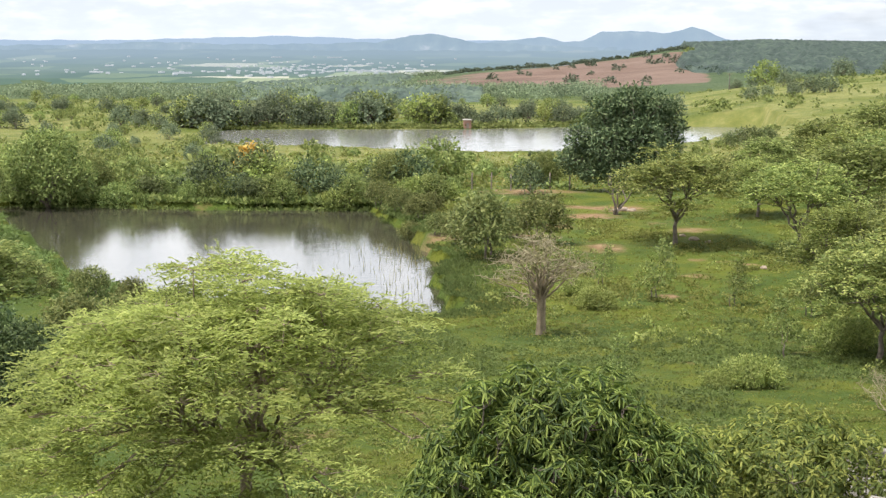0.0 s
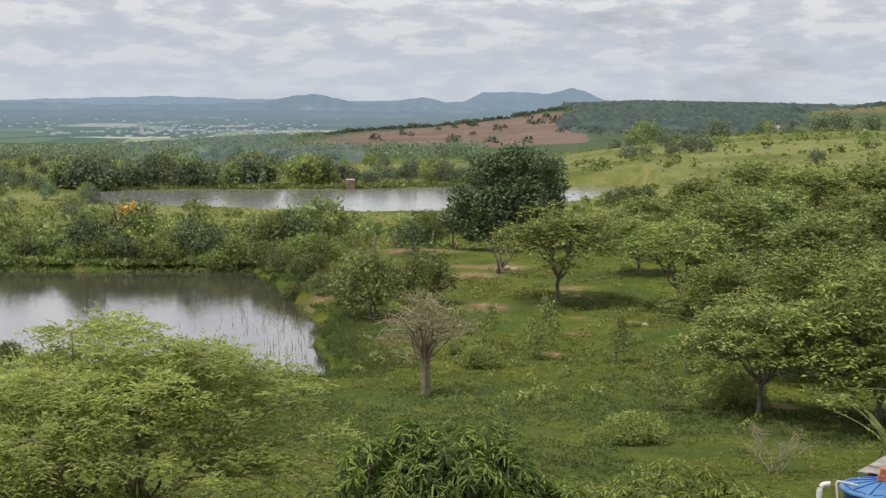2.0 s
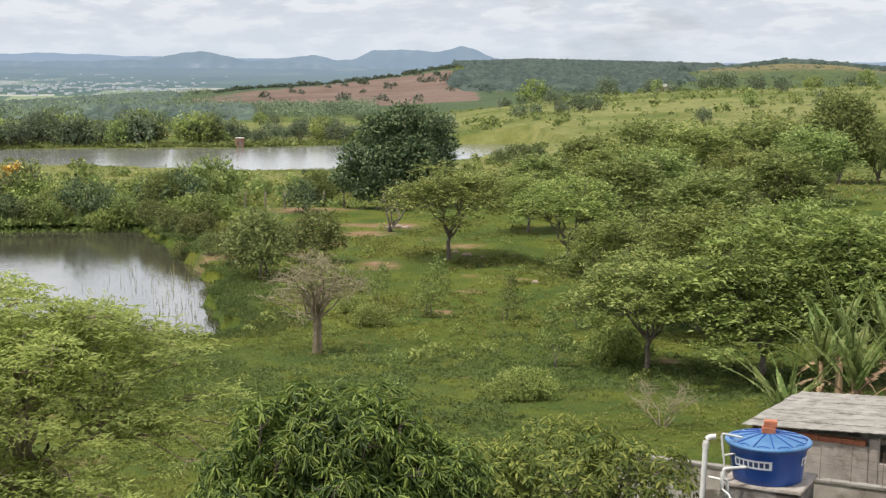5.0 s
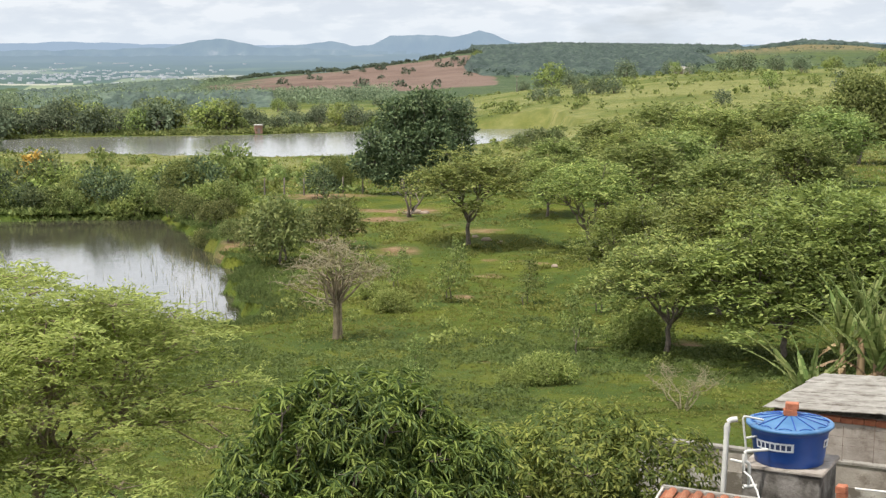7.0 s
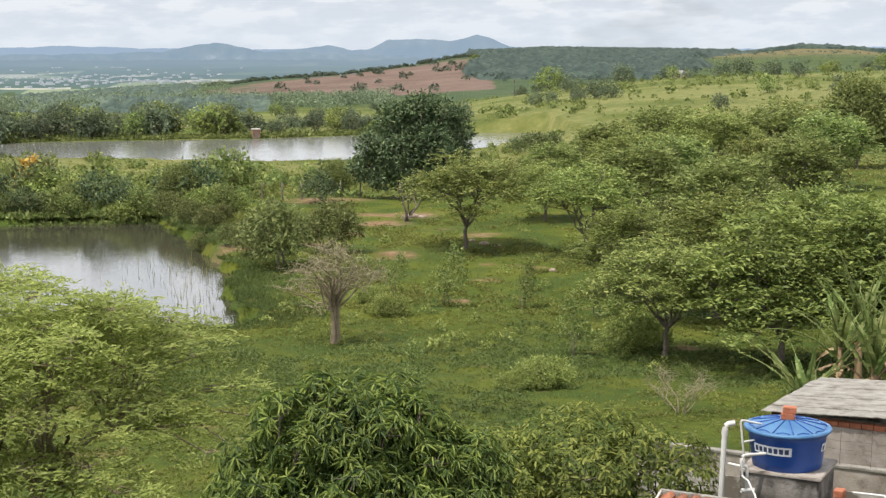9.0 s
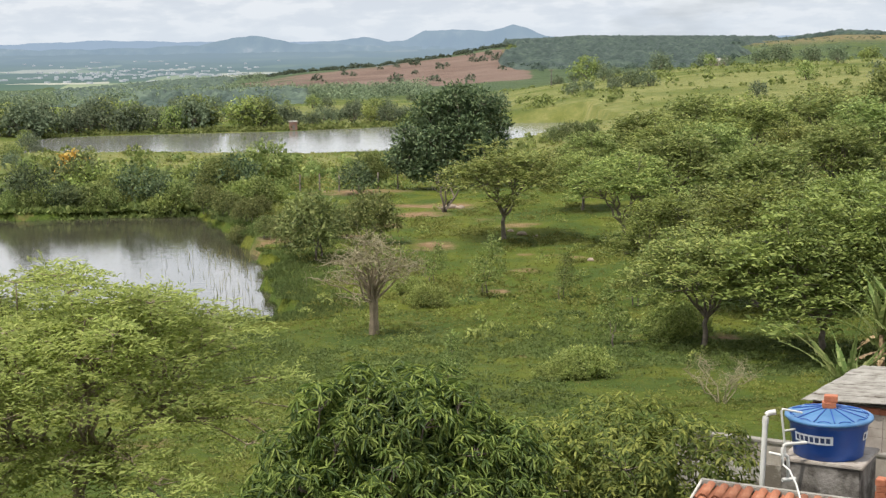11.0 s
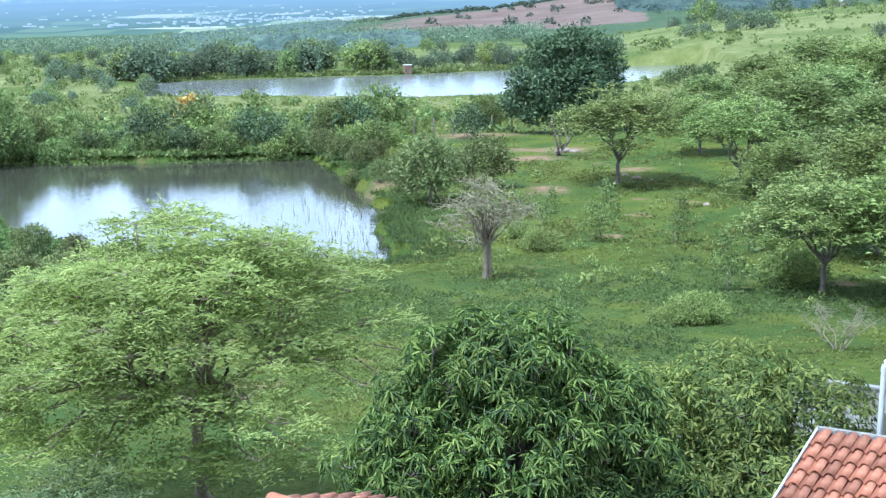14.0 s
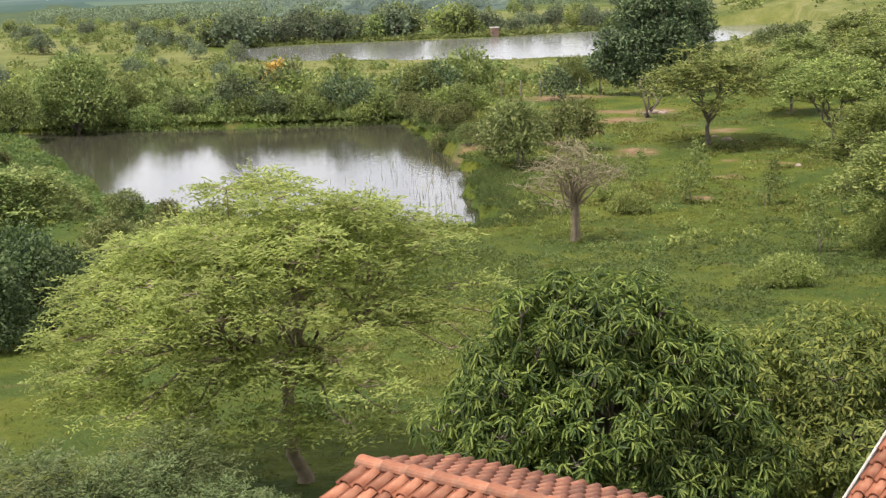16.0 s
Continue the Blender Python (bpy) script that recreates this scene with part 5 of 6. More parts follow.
def carpet(name, label, n, a0, a1, d0, d1, size, mat, seed, where, per=26, leaf=0.085):
    """Low herbs that cover the meadow in soft heaps: small leaves that face up and outwards."""
    rng = np.random.default_rng(seed)
    a, d = rng.uniform(a0, a1, n * 3), np.sqrt(rng.uniform(d0 * d0, d1 * d1, n * 3))
    x, y = -np.sin(np.radians(a)) * d, np.cos(np.radians(a)) * d
    ok = (pond1(x, y) > 0.12) & (spots(x, y, SOIL) < 0.2) & (where(x, y) > rng.uniform(-0.12, 0.12, n * 3))
    x, y = x[ok][:n], y[ok][:n]
    n = len(x)
    r = np.repeat(size * rng.uniform(0.4, 1.3, n) * (1 + 0.35 * nz2(x, y, 0.9, 2)), per)[:, None]
    dirs = rand_dirs(rng, n * per)
    dirs[:, 2] = np.abs(dirs[:, 2])
    q = np.repeat(np.stack([x, y, ground_z(x, y)], 1), per, 0) + dirs * r * (1.5, 1.5, 0.7) * rng.uniform(0.5, 1.0, (n * per, 1))
    way = unit(dirs * (1, 1, 0.4) + rng.normal(0, 0.6, (n * per, 3)))
    face = unit(dirs + np.array([[0, 0, 0.7]]) + rng.normal(0, 0.35, (n * per, 3)))
    v, f = kites(q, way, face, leaf * rng.uniform(0.6, 1.5, n * per), leaf * 0.55 * rng.uniform(0.7, 1.3, n * per))
    return tagged(quads_mesh(name, v, f, mat), label, "herbs", kind="stuff")


damp = lambda x, y: nz2(x, y, 0.16, 3) + 0.5 * nz2(x, y, 0.5, 1) + 0.5 * np.exp(-((np.hypot(x, y) - 50) / 6) ** 2) - 0.35
sunny = lambda x, y: 0.1 - nz2(x, y, 0.16, 3) + 0.4 * nz2(x, y, 0.6, 4) - 0.5 * np.exp(-((np.hypot(x, y) - 50) / 7) ** 2)
thin = lambda x, y: nz2(x, y, 0.22, 6) + 0.5 * nz2(x, y, 0.7, 2) - 0.15
carpet("damp_herbs", "deep green leafy herbs in the damp meadow", 1900, -20, 8, 36, 66, 0.2, MAT["weed"], 31, damp, 26, 0.10)
carpet("meadow_clover", "low yellow-green plants among the grass", 1500, -20, 12, 26, 60, 0.11, MAT["lush"], 32, sunny, 24, 0.075)
carpet("bank_herbs", "rank green plants on the pond's western bank", 900, 14, 25, 60, 103, 0.3, MAT["weed"], 34, lambda x, y: 1.6 - pond1(x, y), 24, 0.2)
carpet("slope_herbs", "low plants dotted over the grassy slope", 1500, -16, 5, 60, 106, 0.24, MAT["lush"], 33, thin, 24, 0.14)

# ------------------------------------------------------------ the yard: roofs, shed and water tank
MAT.update({
    "tile": surface("clay_roof_tile", [(0.3, (0.20, 0.066, 0.034)), (0.55, (0.30, 0.115, 0.06)), (0.75, (0.38, 0.185, 0.11))], scale=5, rough=0.85, bump=0.25, bump_scale=60, spot=((0.075, 0.055, 0.042), 2.2, 0.52, 0.70), random_value=0.3),
    "plaster": surface("grey_plaster", [(0.3, (0.11, 0.098, 0.08)), (0.55, (0.22, 0.20, 0.178)), (0.75, (0.34, 0.32, 0.29))], scale=3.6, detail=9.0, rough=0.9, bump=0.6, bump_scale=28, spot=((0.05, 0.043, 0.035), 2.0, 0.44, 0.60)),
    "fibre": surface("weathered_fibre_cement", [(0.3, (0.175, 0.16, 0.138)), (0.5, (0.255, 0.238, 0.208)), (0.7, (0.335, 0.318, 0.282))], scale=3.0, detail=9.0, rough=0.9, bump=0.4, bump_scale=30, spot=((0.12, 0.10, 0.08), 3.4, 0.5, 0.66)),
    "cement": surface("pale_cement_render", [(0.3, (0.20, 0.172, 0.142)), (0.5, (0.315, 0.275, 0.235)), (0.72, (0.43, 0.385, 0.335))], scale=2.2, detail=9.0, rough=0.9, bump=0.5, bump_scale=26, spot=((0.15, 0.12, 0.095), 2.6, 0.53, 0.68)),
    "worn_wash": surface("peeling_white_wash", [(0.3, (0.26, 0.235, 0.20)), (0.5, (0.40, 0.375, 0.335)), (0.7, (0.52, 0.49, 0.44))], scale=3.0, detail=9.0, rough=0.9, bump=0.4, bump_scale=22, spot=((0.14, 0.118, 0.095), 2.4, 0.46, 0.58)),
    "lime_wash": surface("white_wash", [(0.3, (0.36, 0.33, 0.29)), (0.7, (0.56, 0.53, 0.48))], scale=2.0, rough=0.9, bump=0.2, bump_scale=20, spot=((0.30, 0.27, 0.22), 1.4, 0.58, 0.75)),
    "tank": surface("blue_tank_plastic", [(0.3, (0.012, 0.055, 0.25)), (0.7, (0.022, 0.085, 0.34))], scale=2.5, rough=0.42, bump=0.05, bump_scale=20, spot=((0.06, 0.10, 0.24), 3.0, 0.6, 0.8)),
    "lid": surface("sun_bleached_lid_plastic", [(0.3, (0.04, 0.125, 0.27)), (0.7, (0.072, 0.18, 0.34))], scale=3, rough=0.5, bump=0.05, bump_scale=20, spot=((0.16, 0.25, 0.38), 4.0, 0.58, 0.8)),
    "sticker": surface("white_sticker", [(0.3, (0.55, 0.58, 0.60)), (0.7, (0.75, 0.77, 0.78))], scale=5, rough=0.6, bump=0.05, spot=((0.10, 0.16, 0.30), 7.0, 0.62, 0.75)),
    "ink": surface("dark_blue_print", [(0.3, (0.015, 0.025, 0.07)), (0.7, (0.03, 0.05, 0.12))], scale=6, rough=0.6, bump=0.0),
    "pvc": surface("white_pvc_pipe", [(0.3, (0.46, 0.45, 0.42)), (0.7, (0.64, 0.63, 0.59))], scale=4, rough=0.5, bump=0.05, spot=((0.42, 0.40, 0.34), 3.0, 0.6, 0.75)),
    "hut_brick": surface("faded_hut_brick", [(0.3, (0.22, 0.115, 0.08)), (0.7, (0.34, 0.20, 0.15))], scale=1.5, rough=0.9, bump=0.3, bump_scale=12),
    "brick": surface("red_hollow_brick", [(0.3, (0.28, 0.09, 0.045)), (0.7, (0.44, 0.17, 0.09))], scale=9, rough=0.9, bump=0.4, bump_scale=50, random_value=0.15),
    "rust": surface("rusty_wire", [(0.3, (0.07, 0.045, 0.035)), (0.7, (0.15, 0.10, 0.075))], scale=9, rough=0.9, bump=0.2),
    "wood": surface("grey_post_wood", [(0.3, (0.13, 0.105, 0.085)), (0.7, (0.27, 0.23, 0.19))], scale=8, rough=0.9, bump=0.4, bump_scale=30),
    "stone": surface("pale_field_stone", [(0.3, (0.18, 0.135, 0.10)), (0.7, (0.34, 0.27, 0.205))], scale=4, rough=0.9, bump=0.5, bump_scale=14),
    "dry_leaf2": leaf_mat("dry_banana_leaf", (0.16, 0.10, 0.045), (0.28, 0.19, 0.09), (0.40, 0.30, 0.16), rough=0.85, thin=0.25),
})

THETA = radians(31.0)
E1 = Vector((math.cos(THETA), -math.sin(THETA), 0))      # along the ridges
E2 = Vector((math.sin(THETA), math.cos(THETA), 0))       # away from the viewer
YARD = Matrix(((E1.x, E2.x, 0, 0), (E1.y, E2.y, 0, 0), (0, 0, 1, 0), (0, 0, 0, 1)))


def yard_pose(x, y, z, turn=0.0):
    """World place, turned with the yard's buildings."""
    return Matrix.Translation((x, y, z)) @ YARD @ pose(0, 0, 0, 0, 0, turn)


def bm_box(x0, x1, y0, y1, z0, z1, bevel=0.0):
    bm = bmesh.new()
    bmesh.ops.create_cube(bm, size=1, matrix=Matrix.Translation(((x0 + x1) / 2, (y0 + y1) / 2, (z0 + z1) / 2)) @ Matrix.Diagonal((x1 - x0, y1 - y0, z1 - z0, 1)))
    if bevel:
        bmesh.ops.bevel(bm, geom=bm.edges[:], offset=bevel, segments=2, affect="EDGES")
    return bm


def bm_lathe(profile, seg=40):
    """A body of revolution from (radius, height) pairs."""
    bm = bmesh.new()
    rings = []
    for r, z in profile:
        rings.append([bm.verts.new((max(r, 0.001) * math.cos(2 * math.pi * k / seg), max(r, 0.001) * math.sin(2 * math.pi * k / seg), z)) for k in range(seg)])
    for a, b in zip(rings, rings[1:]):
        for k in range(seg):
            bm.faces.new((a[k], a[(k + 1) % seg], b[(k + 1) % seg], b[k]))
    bm.faces.new(rings[-1])
    bm.faces.new(rings[0][::-1])
    return bm


def pipe_ob(name, points, r, mat, parent=None, label="", sides=10):
    v, f = tube(points, np.full(len(points), r), sides)
    ob = quads_mesh(name, v, f, mat, parent, smooth=True)
    return tagged(ob, label)


def rounded(points, r=0.06, n=4):
    """A path with rounded corners."""
    p = [Vector(q) for q in points]
    out = [p[0]]
    for a, b, c in zip(p, p[1:], p[2:]):
        u, w = (a - b).normalized() * min(r, (a - b).length * 0.45), (c - b).normalized() * min(r, (c - b).length * 0.45)
        for k in range(n + 1):
            t = k / n
            out.append((b + u) * (1 - t) ** 2 + b * 2 * t * (1 - t) + (b + w) * t * t)
    out.append(p[-1])
    return [tuple(q) for q in out]


def tile_mesh():
    """One clay tile: a channel and a cover in one piece, narrower at its upper end, with a thick lower lip. x across, y up the slope."""
    w, h = 0.185, 0.40
    prof = [(0.0, 0.004), (0.016, -0.014), (0.036, -0.016), (0.052, 0.002), (0.062, 0.028), (0.088, 0.05), (0.124, 0.054), (0.160, 0.042), (0.185, 0.008)]
    vs, fs = [], []
    n = len(prof)
    for y, s, dz in ((0.0, 1.0, 0.026), (h, 0.9, 0.0)):
        for x, z in prof:
            vs.append(((x - w / 2) * s, y, z * s + dz))
    for x, z in prof:
        vs.append((x - w / 2, 0.0, z + 0.026 - 0.016))
    for k in range(n - 1):
        fs.append((k, k + 1, n + k + 1, n + k))
        fs.append((2 * n + k, 2 * n + k + 1, k + 1, k))
    me = bpy.data.meshes.new("tile")
    me.from_pydata(vs, [], fs)
    me.polygons.foreach_set("use_smooth", [i % 2 == 0 for i in range(len(fs))])
    me.materials.append(MAT["tile"])
    return me


def cap_mesh():
    """A half-round ridge tile along x."""
    vs, fs, seg = [], [], 8
    for x, r in ((0.0, 0.105), (0.40, 0.085)):
        for q in (0.0, 0.014):
            for k in range(seg + 1):
                a = math.pi * k / seg
                vs.append((x, math.cos(a) * (r - q), math.sin(a) * (r - q) * 0.8))
    m = seg + 1
    for k in range(seg):
        fs.append((k, k + 1, 2 * m + k + 1, 2 * m + k))
        fs.append((m + k, m + k + 1, k + 1, k))
    me = bpy.data.meshes.new("ridge_tile")
    me.from_pydata(vs, [], fs)
    me.materials.append(MAT["tile"])
    return me


TILE, CAP = tile_mesh(), cap_mesh()
PITCH = math.atan(0.29)


def tiled_slope(parent, x0, cols, rows, facing, rng):
    """Tiles on one slope of a roof whose upper edge runs along local x at y = 0, z = 0; facing -1 falls towards -y."""
    for c in range(cols):
        for r in range(rows):
            ob = new("tile", TILE)
            ob.parent = parent
            down = 0.40 + r * 0.335
            m = Matrix.Translation((x0 + (c + 0.5) * 0.185 * 1.0, facing * down * math.cos(PITCH), -down * math.sin(PITCH) + 0.02))
            turn = pose(0, 0, 0, 0, 0, 0 if facing < 0 else 180)
            tilt = pose(0, 0, 0, math.degrees(PITCH) - 1.5 + rng.normal(0, 0.5), rng.normal(0, 0.8), rng.normal(0, 0.9))
            ob.matrix_local = m @ turn @ tilt @ Matrix.Translation((0, 0, rng.uniform(0, 0.006)))


def house_body(name, label, m, length, depth, eave_drop, floor_z, wall, lean_to):
    """Walls under a tiled roof whose upper edge lies at the origin of m. Returns the Empty."""
    ob = tagged(new(name), label, "house")
    ob.matrix_basis = m
    z0 = floor_z - m.translation.z
    bm = bmesh.new()
    back = 0.0 if lean_to else 1.65
    t = 0.15
    zf, zb = -depth * math.tan(PITCH) - 0.12, (-0.45 * math.tan(PITCH) - 0.12 if lean_to else -back * math.tan(PITCH) - 0.12)
    for x0, x1, y0, y1, za, zb2 in ((0.12, length - 0.12, -depth + 0.3, -depth + 0.3 + t, zf, zf), (0.12, length - 0.12, back - 0.3 - t, back - 0.3, zb, zb)):
        bmesh.ops.create_cube(bm, size=1, matrix=Matrix.Translation(((x0 + x1) / 2, (y0 + y1) / 2, (z0 + za) / 2)) @ Matrix.Diagonal((x1 - x0, y1 - y0, za - z0, 1)))
    for xa in (0.12, length - 0.12 - t):
        pts = [(-depth + 0.3 + t, z0), (back - 0.3 - t, z0), (back - 0.3 - t, zb)] + ([] if lean_to else [(0.0, -0.14)]) + [(-depth + 0.3 + t, zf)]
        a = [bm.verts.new((xa, y, z)) for y, z in pts]
        b = [bm.verts.new((xa + t, y, z)) for y, z in pts]
        bm.faces.new(a[::-1]), bm.faces.new(b)
        for k in range(len(pts)):
            q = (k + 1) % len(pts)
            bm.faces.new((a[k], a[q], b[q], b[k]))
    part("wall", bm, wall, ob)
    return ob


rngr = np.random.default_rng(5)

# the lean-to roof beside the tank
house_r = house_body("yard_house", "low house under a weathered orange clay tile roof", yard_pose(4.50, 19.92, 5.70), 6.4, 3.4, 0, 3.1, MAT["plaster"], True)
roof_r = part("roof", bm_box(-0.02, 6.4, -3.5, 0.0, -0.05, 0.0), MAT["tile"], house_r, "clay tile roof")
for v in roof_r.data.vertices:
    v.co.z += v.co.y * math.tan(PITCH) - 0.07
verge = part("verge_board", bm_box(-0.055, -0.02, -3.5, 0.03, -0.07, 0.045, 0.008), MAT["lime_wash"], house_r, "whitewashed verge of mortar")
for v in verge.data.vertices:
    v.co.z += v.co.y * math.tan(PITCH)
part("top_flashing", bm_box(-0.07, 6.4, 0.0, 0.10, -0.05, 0.055, 0.012), MAT["fibre"], house_r, "mortar strip along the roof's upper edge")
bm = bmesh.new()
bmesh.ops.create_icosphere(bm, subdivisions=3, radius=1)
for v in bm.verts:
    v.co = Vector((2.63 + v.co.x * 0.62, -0.10 + 0.03 * math.sin(v.co.x * 7) + v.co.y * 0.06 * (1 + 0.4 * math.sin(v.co.x * 11)), 0.06 + v.co.z * 0.04 * (1 + 0.4 * math.sin(v.co.x * 9 + 1))))
part("mortar_lump", bm, MAT["lime_wash"], house_r, "white lump of spilled mortar", smooth=True)

# the gabled roof at the foot of the viewer's house
house_l = house_body("front_house", "small gabled house with an orange clay tile roof", yard_pose(-2.36, 14.84, 6.595), 7.5, 3.0, 0, 3.3, MAT["lime_wash"], False)
for sgn, y0, y1 in ((-1, -3.1, 0.0), (1, 0.0, 1.75)):
    rb = part("roof", bm_box(-0.03, 7.5, y0, y1, -0.05, 0.0), MAT["tile"], house_l, "clay tile roof slope")
    for v in rb.data.vertices:
        v.co.z += -abs(v.co.y) * math.tan(PITCH) - 0.07
part("ridge_mortar", bm_box(0.0, 7.5, -0.09, 0.09, -0.05, 0.03, 0.02), MAT["tile"], house_l, "pinkish ridge mortar")

# the roof farther to the side
house_2 = house_body("neighbour_house", "neighbouring house with an orange clay tile roof", yard_pose(9.33, 22.15, 6.28), 5.5, 3.4, 0, 3.0, MAT["lime_wash"], True)
rb = part("roof", bm_box(-0.02, 5.5, -3.5, 0.0, -0.05, 0.0), MAT["tile"], house_2, "clay tile roof")
for v in rb.data.vertices:
    v.co.z += v.co.y * math.tan(PITCH) - 0.07
verge = part("verge_board", bm_box(-0.045, -0.02, -3.5, 0.03, -0.06, 0.03, 0.006), MAT["lime_wash"], house_2, "whitewashed verge of mortar")
for v in verge.data.vertices:
    v.co.z += v.co.y * math.tan(PITCH)
part("parapet", bm_box(-0.1, 5.5, 0.0, 0.15, -3.2, 0.14, 0.01), MAT["lime_wash"], house_2, "cream plastered parapet behind the roof")


def build_tank():
    ob = tagged(new("water_tank"), "round blue plastic water tank with a paler lid", "water tank")
    part("body", bm_lathe([(0.48, 0.0), (0.495, 0.01), (0.505, 0.10), (0.51, 0.11), (0.53, 0.30), (0.538, 0.31), (0.555, 0.46), (0.585, 0.50), (0.60, 0.515), (0.605, 0.53), (0.60, 0.545), (0.52, 0.548)], 56), MAT["tank"], ob, smooth=True)
    bm = bm_lathe([(0.62, 0.535), (0.63, 0.545), (0.625, 0.575), (0.60, 0.585), (0.57, 0.582), (0.33, 0.635), (0.13, 0.675), (0.10, 0.68)], 56)
    lid = part("lid", bm, MAT["lid"], ob, "sun-bleached lighter blue lid", smooth=True)
    for k in range(12):
        a = 2 * math.pi * k / 12 + 0.15
        pts = [(math.cos(a) * r, math.sin(a) * r, z + 0.006) for r, z in ((0.12, 0.677), (0.33, 0.637), (0.56, 0.586))]
        pipe_ob("rib", pts, 0.009, MAT["tank"], lid, sides=6)
        b = a + math.pi / 12
        arc = [(math.cos(b + q) * r, math.sin(b + q) * r, z + 0.004) for q, r, z in ((-0.16, 0.56, 0.586), (-0.10, 0.535, 0.590), (0, 0.52, 0.594), (0.10, 0.535, 0.590), (0.16, 0.56, 0.586))]
        pipe_ob("rib", arc, 0.007, MAT["tank"], lid, sides=5)

    def curved_panel(name, a0, a1, z0, z1, mat, parent, off, label=""):
        bm = bmesh.new()
        cols = []
        for k in range(9):
            a = a0 + (a1 - a0) * k / 8
            col = []
            for z in (z0, z1):
                r = 0.505 + (z - 0.11) / 0.35 * 0.05 + off
                col.append(bm.verts.new((math.cos(a) * r, math.sin(a) * r, z)))
            cols.append(col)
        for c, d in zip(cols, cols[1:]):
            bm.faces.new((c[0], d[0], d[1], c[1]))
        return part(name, bm, mat, parent, label)

    a0 = radians(-91 - 56)
    sticker = curved_panel("sticker", a0, a0 + radians(64), 0.255, 0.385, MAT["sticker"], ob, 0.012, "white sticker with dark print bars")
    for k in range(7):
        b = a0 + radians(4 + k * 8.3)
        curved_panel("print_bar", b, b + radians(6.0), 0.283, 0.358, MAT["ink"], sticker, 0.015)
    a1 = radians(-91 + 62)
    st2 = curved_panel("sticker", a1, a1 + radians(20), 0.28, 0.40, MAT["sticker"], ob, 0.012, "white sticker with dark print bars")
    curved_panel("print_bar", a1 + radians(3), a1 + radians(9), 0.30, 0.37, MAT["ink"], st2, 0.015)
    return ob


TX, TY, TZ = 6.50, 20.72, 5.86
tank = build_tank()
tank.matrix_basis = pose(TX, TY, TZ, 0, 0, -17.5)


def hollow_brick():
    """A red hollow brick with six round-cornered channels showing at its end."""
    bm = bm_box(-0.095, 0.095, -0.07, 0.07, 0, 0.09, 0.006)
    for k in range(4):
        bmesh.ops.create_cube(bm, size=1, matrix=Matrix.Translation((0, -0.0715, 0.016 + k * 0.019)) @ Matrix.Diagonal((0.188, 0.004, 0.009, 1)))
    me = bpy.data.meshes.new("hollow_brick")
    bm.to_mesh(me)
    bm.free()
    me.materials.append(MAT["brick"])
    return me


BRICK = hollow_brick()
for k, (x, y, z, t, lab) in enumerate(((TX - 0.01, TY - 0.02, TZ + 0.68, -12, "red hollow brick that weighs down the tank's lid"), (TX + 0.02, TY - 0.01, TZ + 0.770, -20, "red hollow brick on top of another brick"))):
    b = tagged(new("hollow_brick", BRICK), lab, "brick", "bricks on the lid")
    b.matrix_basis = pose(x, y, z, 0, 0, t)

base = tagged(new("tank_base"), "rough concrete slab on a plastered block pier", "tank base")
base.matrix_basis = yard_pose(TX, TY, 0)
part("slab", bm_box(-0.56, 0.62, -0.54, 0.58, TZ - 0.05, TZ, 0.012), MAT["cement"], base, "stained concrete slab")
part("pier", bm_box(-0.545, 0.58, -0.52, 0.5, 3.0, TZ - 0.05, 0.01), MAT["plaster"], base, "dirty plastered pier")

for k in range(5):
    b = tagged(new("hollow_brick", BRICK), "red hollow brick stacked beside the tank base", "brick", "stacked bricks")
    b.matrix_basis = yard_pose(TX, TY, 0) @ pose(0.86 + 0.01 * (k % 2), -0.42, 5.25 + k * 0.092, 0, 0, 90 + 4 * (k % 2))
col = tagged(new("brick_pier", None), "short pier of red bricks beside the tank", "brick pier")
col.matrix_basis = yard_pose(TX, TY, 0)
part("shaft", bm_box(0.74, 0.99, -0.55, -0.30, 3.0, 5.25, 0.01), MAT["plaster"], col)

# a ledge behind the tiles, with odds and ends lying on it
ledge = tagged(new("yard_ledge"), "rough cement ledge between the roof and the shed", "wall", kind="structure")
ledge.matrix_basis = yard_pose(TX, TY, 0)
part("ledge_wall", bm_box(1.02, 2.9, -0.60, -0.34, 3.0, 5.40, 0.012), MAT["worn_wash"], ledge, "peeling whitewashed wall")
part("ledge_top", bm_box(1.0, 2.9, -0.62, -0.32, 5.40, 5.44, 0.01), MAT["cement"], ledge, "cement capping")
plank = obj_from("plank", bm_box(-0.30, 0.30, -0.055, 0.055, 0.0, 0.028, 0.004), MAT["wood"])
tagged(plank, "weathered brown board lying on the ledge", "plank")
plank.matrix_basis = yard_pose(TX, TY, 0) @ pose(1.38, -0.47, 5.44, 0, 0, 6)
crate = tagged(new("crate"), "small dark crate on the ledge", "crate")
crate.matrix_basis = yard_pose(TX, TY, 0) @ pose(1.86, -0.47, 5.44, 0, 0, -8)
for k in range(3):
    for sgn in (-1, 1):
        part("slat", bm_box(-0.13, 0.13, sgn * 0.09 - 0.008, sgn * 0.09 + 0.008, 0.005 + k * 0.055, 0.05 + k * 0.055, 0.003), MAT["rust"], crate)
for sgn in (-1, 1):
    part("end_panel", bm_box(sgn * 0.115 - 0.01, sgn * 0.115 + 0.01, -0.08, 0.08, 0.0, 0.165, 0.003), MAT["rust"], crate)
part("base", bm_box(-0.10, 0.10, -0.08, 0.08, 0.0, 0.012), MAT["rust"], crate)
b = tagged(new("hollow_brick", BRICK), "loose red hollow brick lying on the ledge", "brick", "loose bricks")
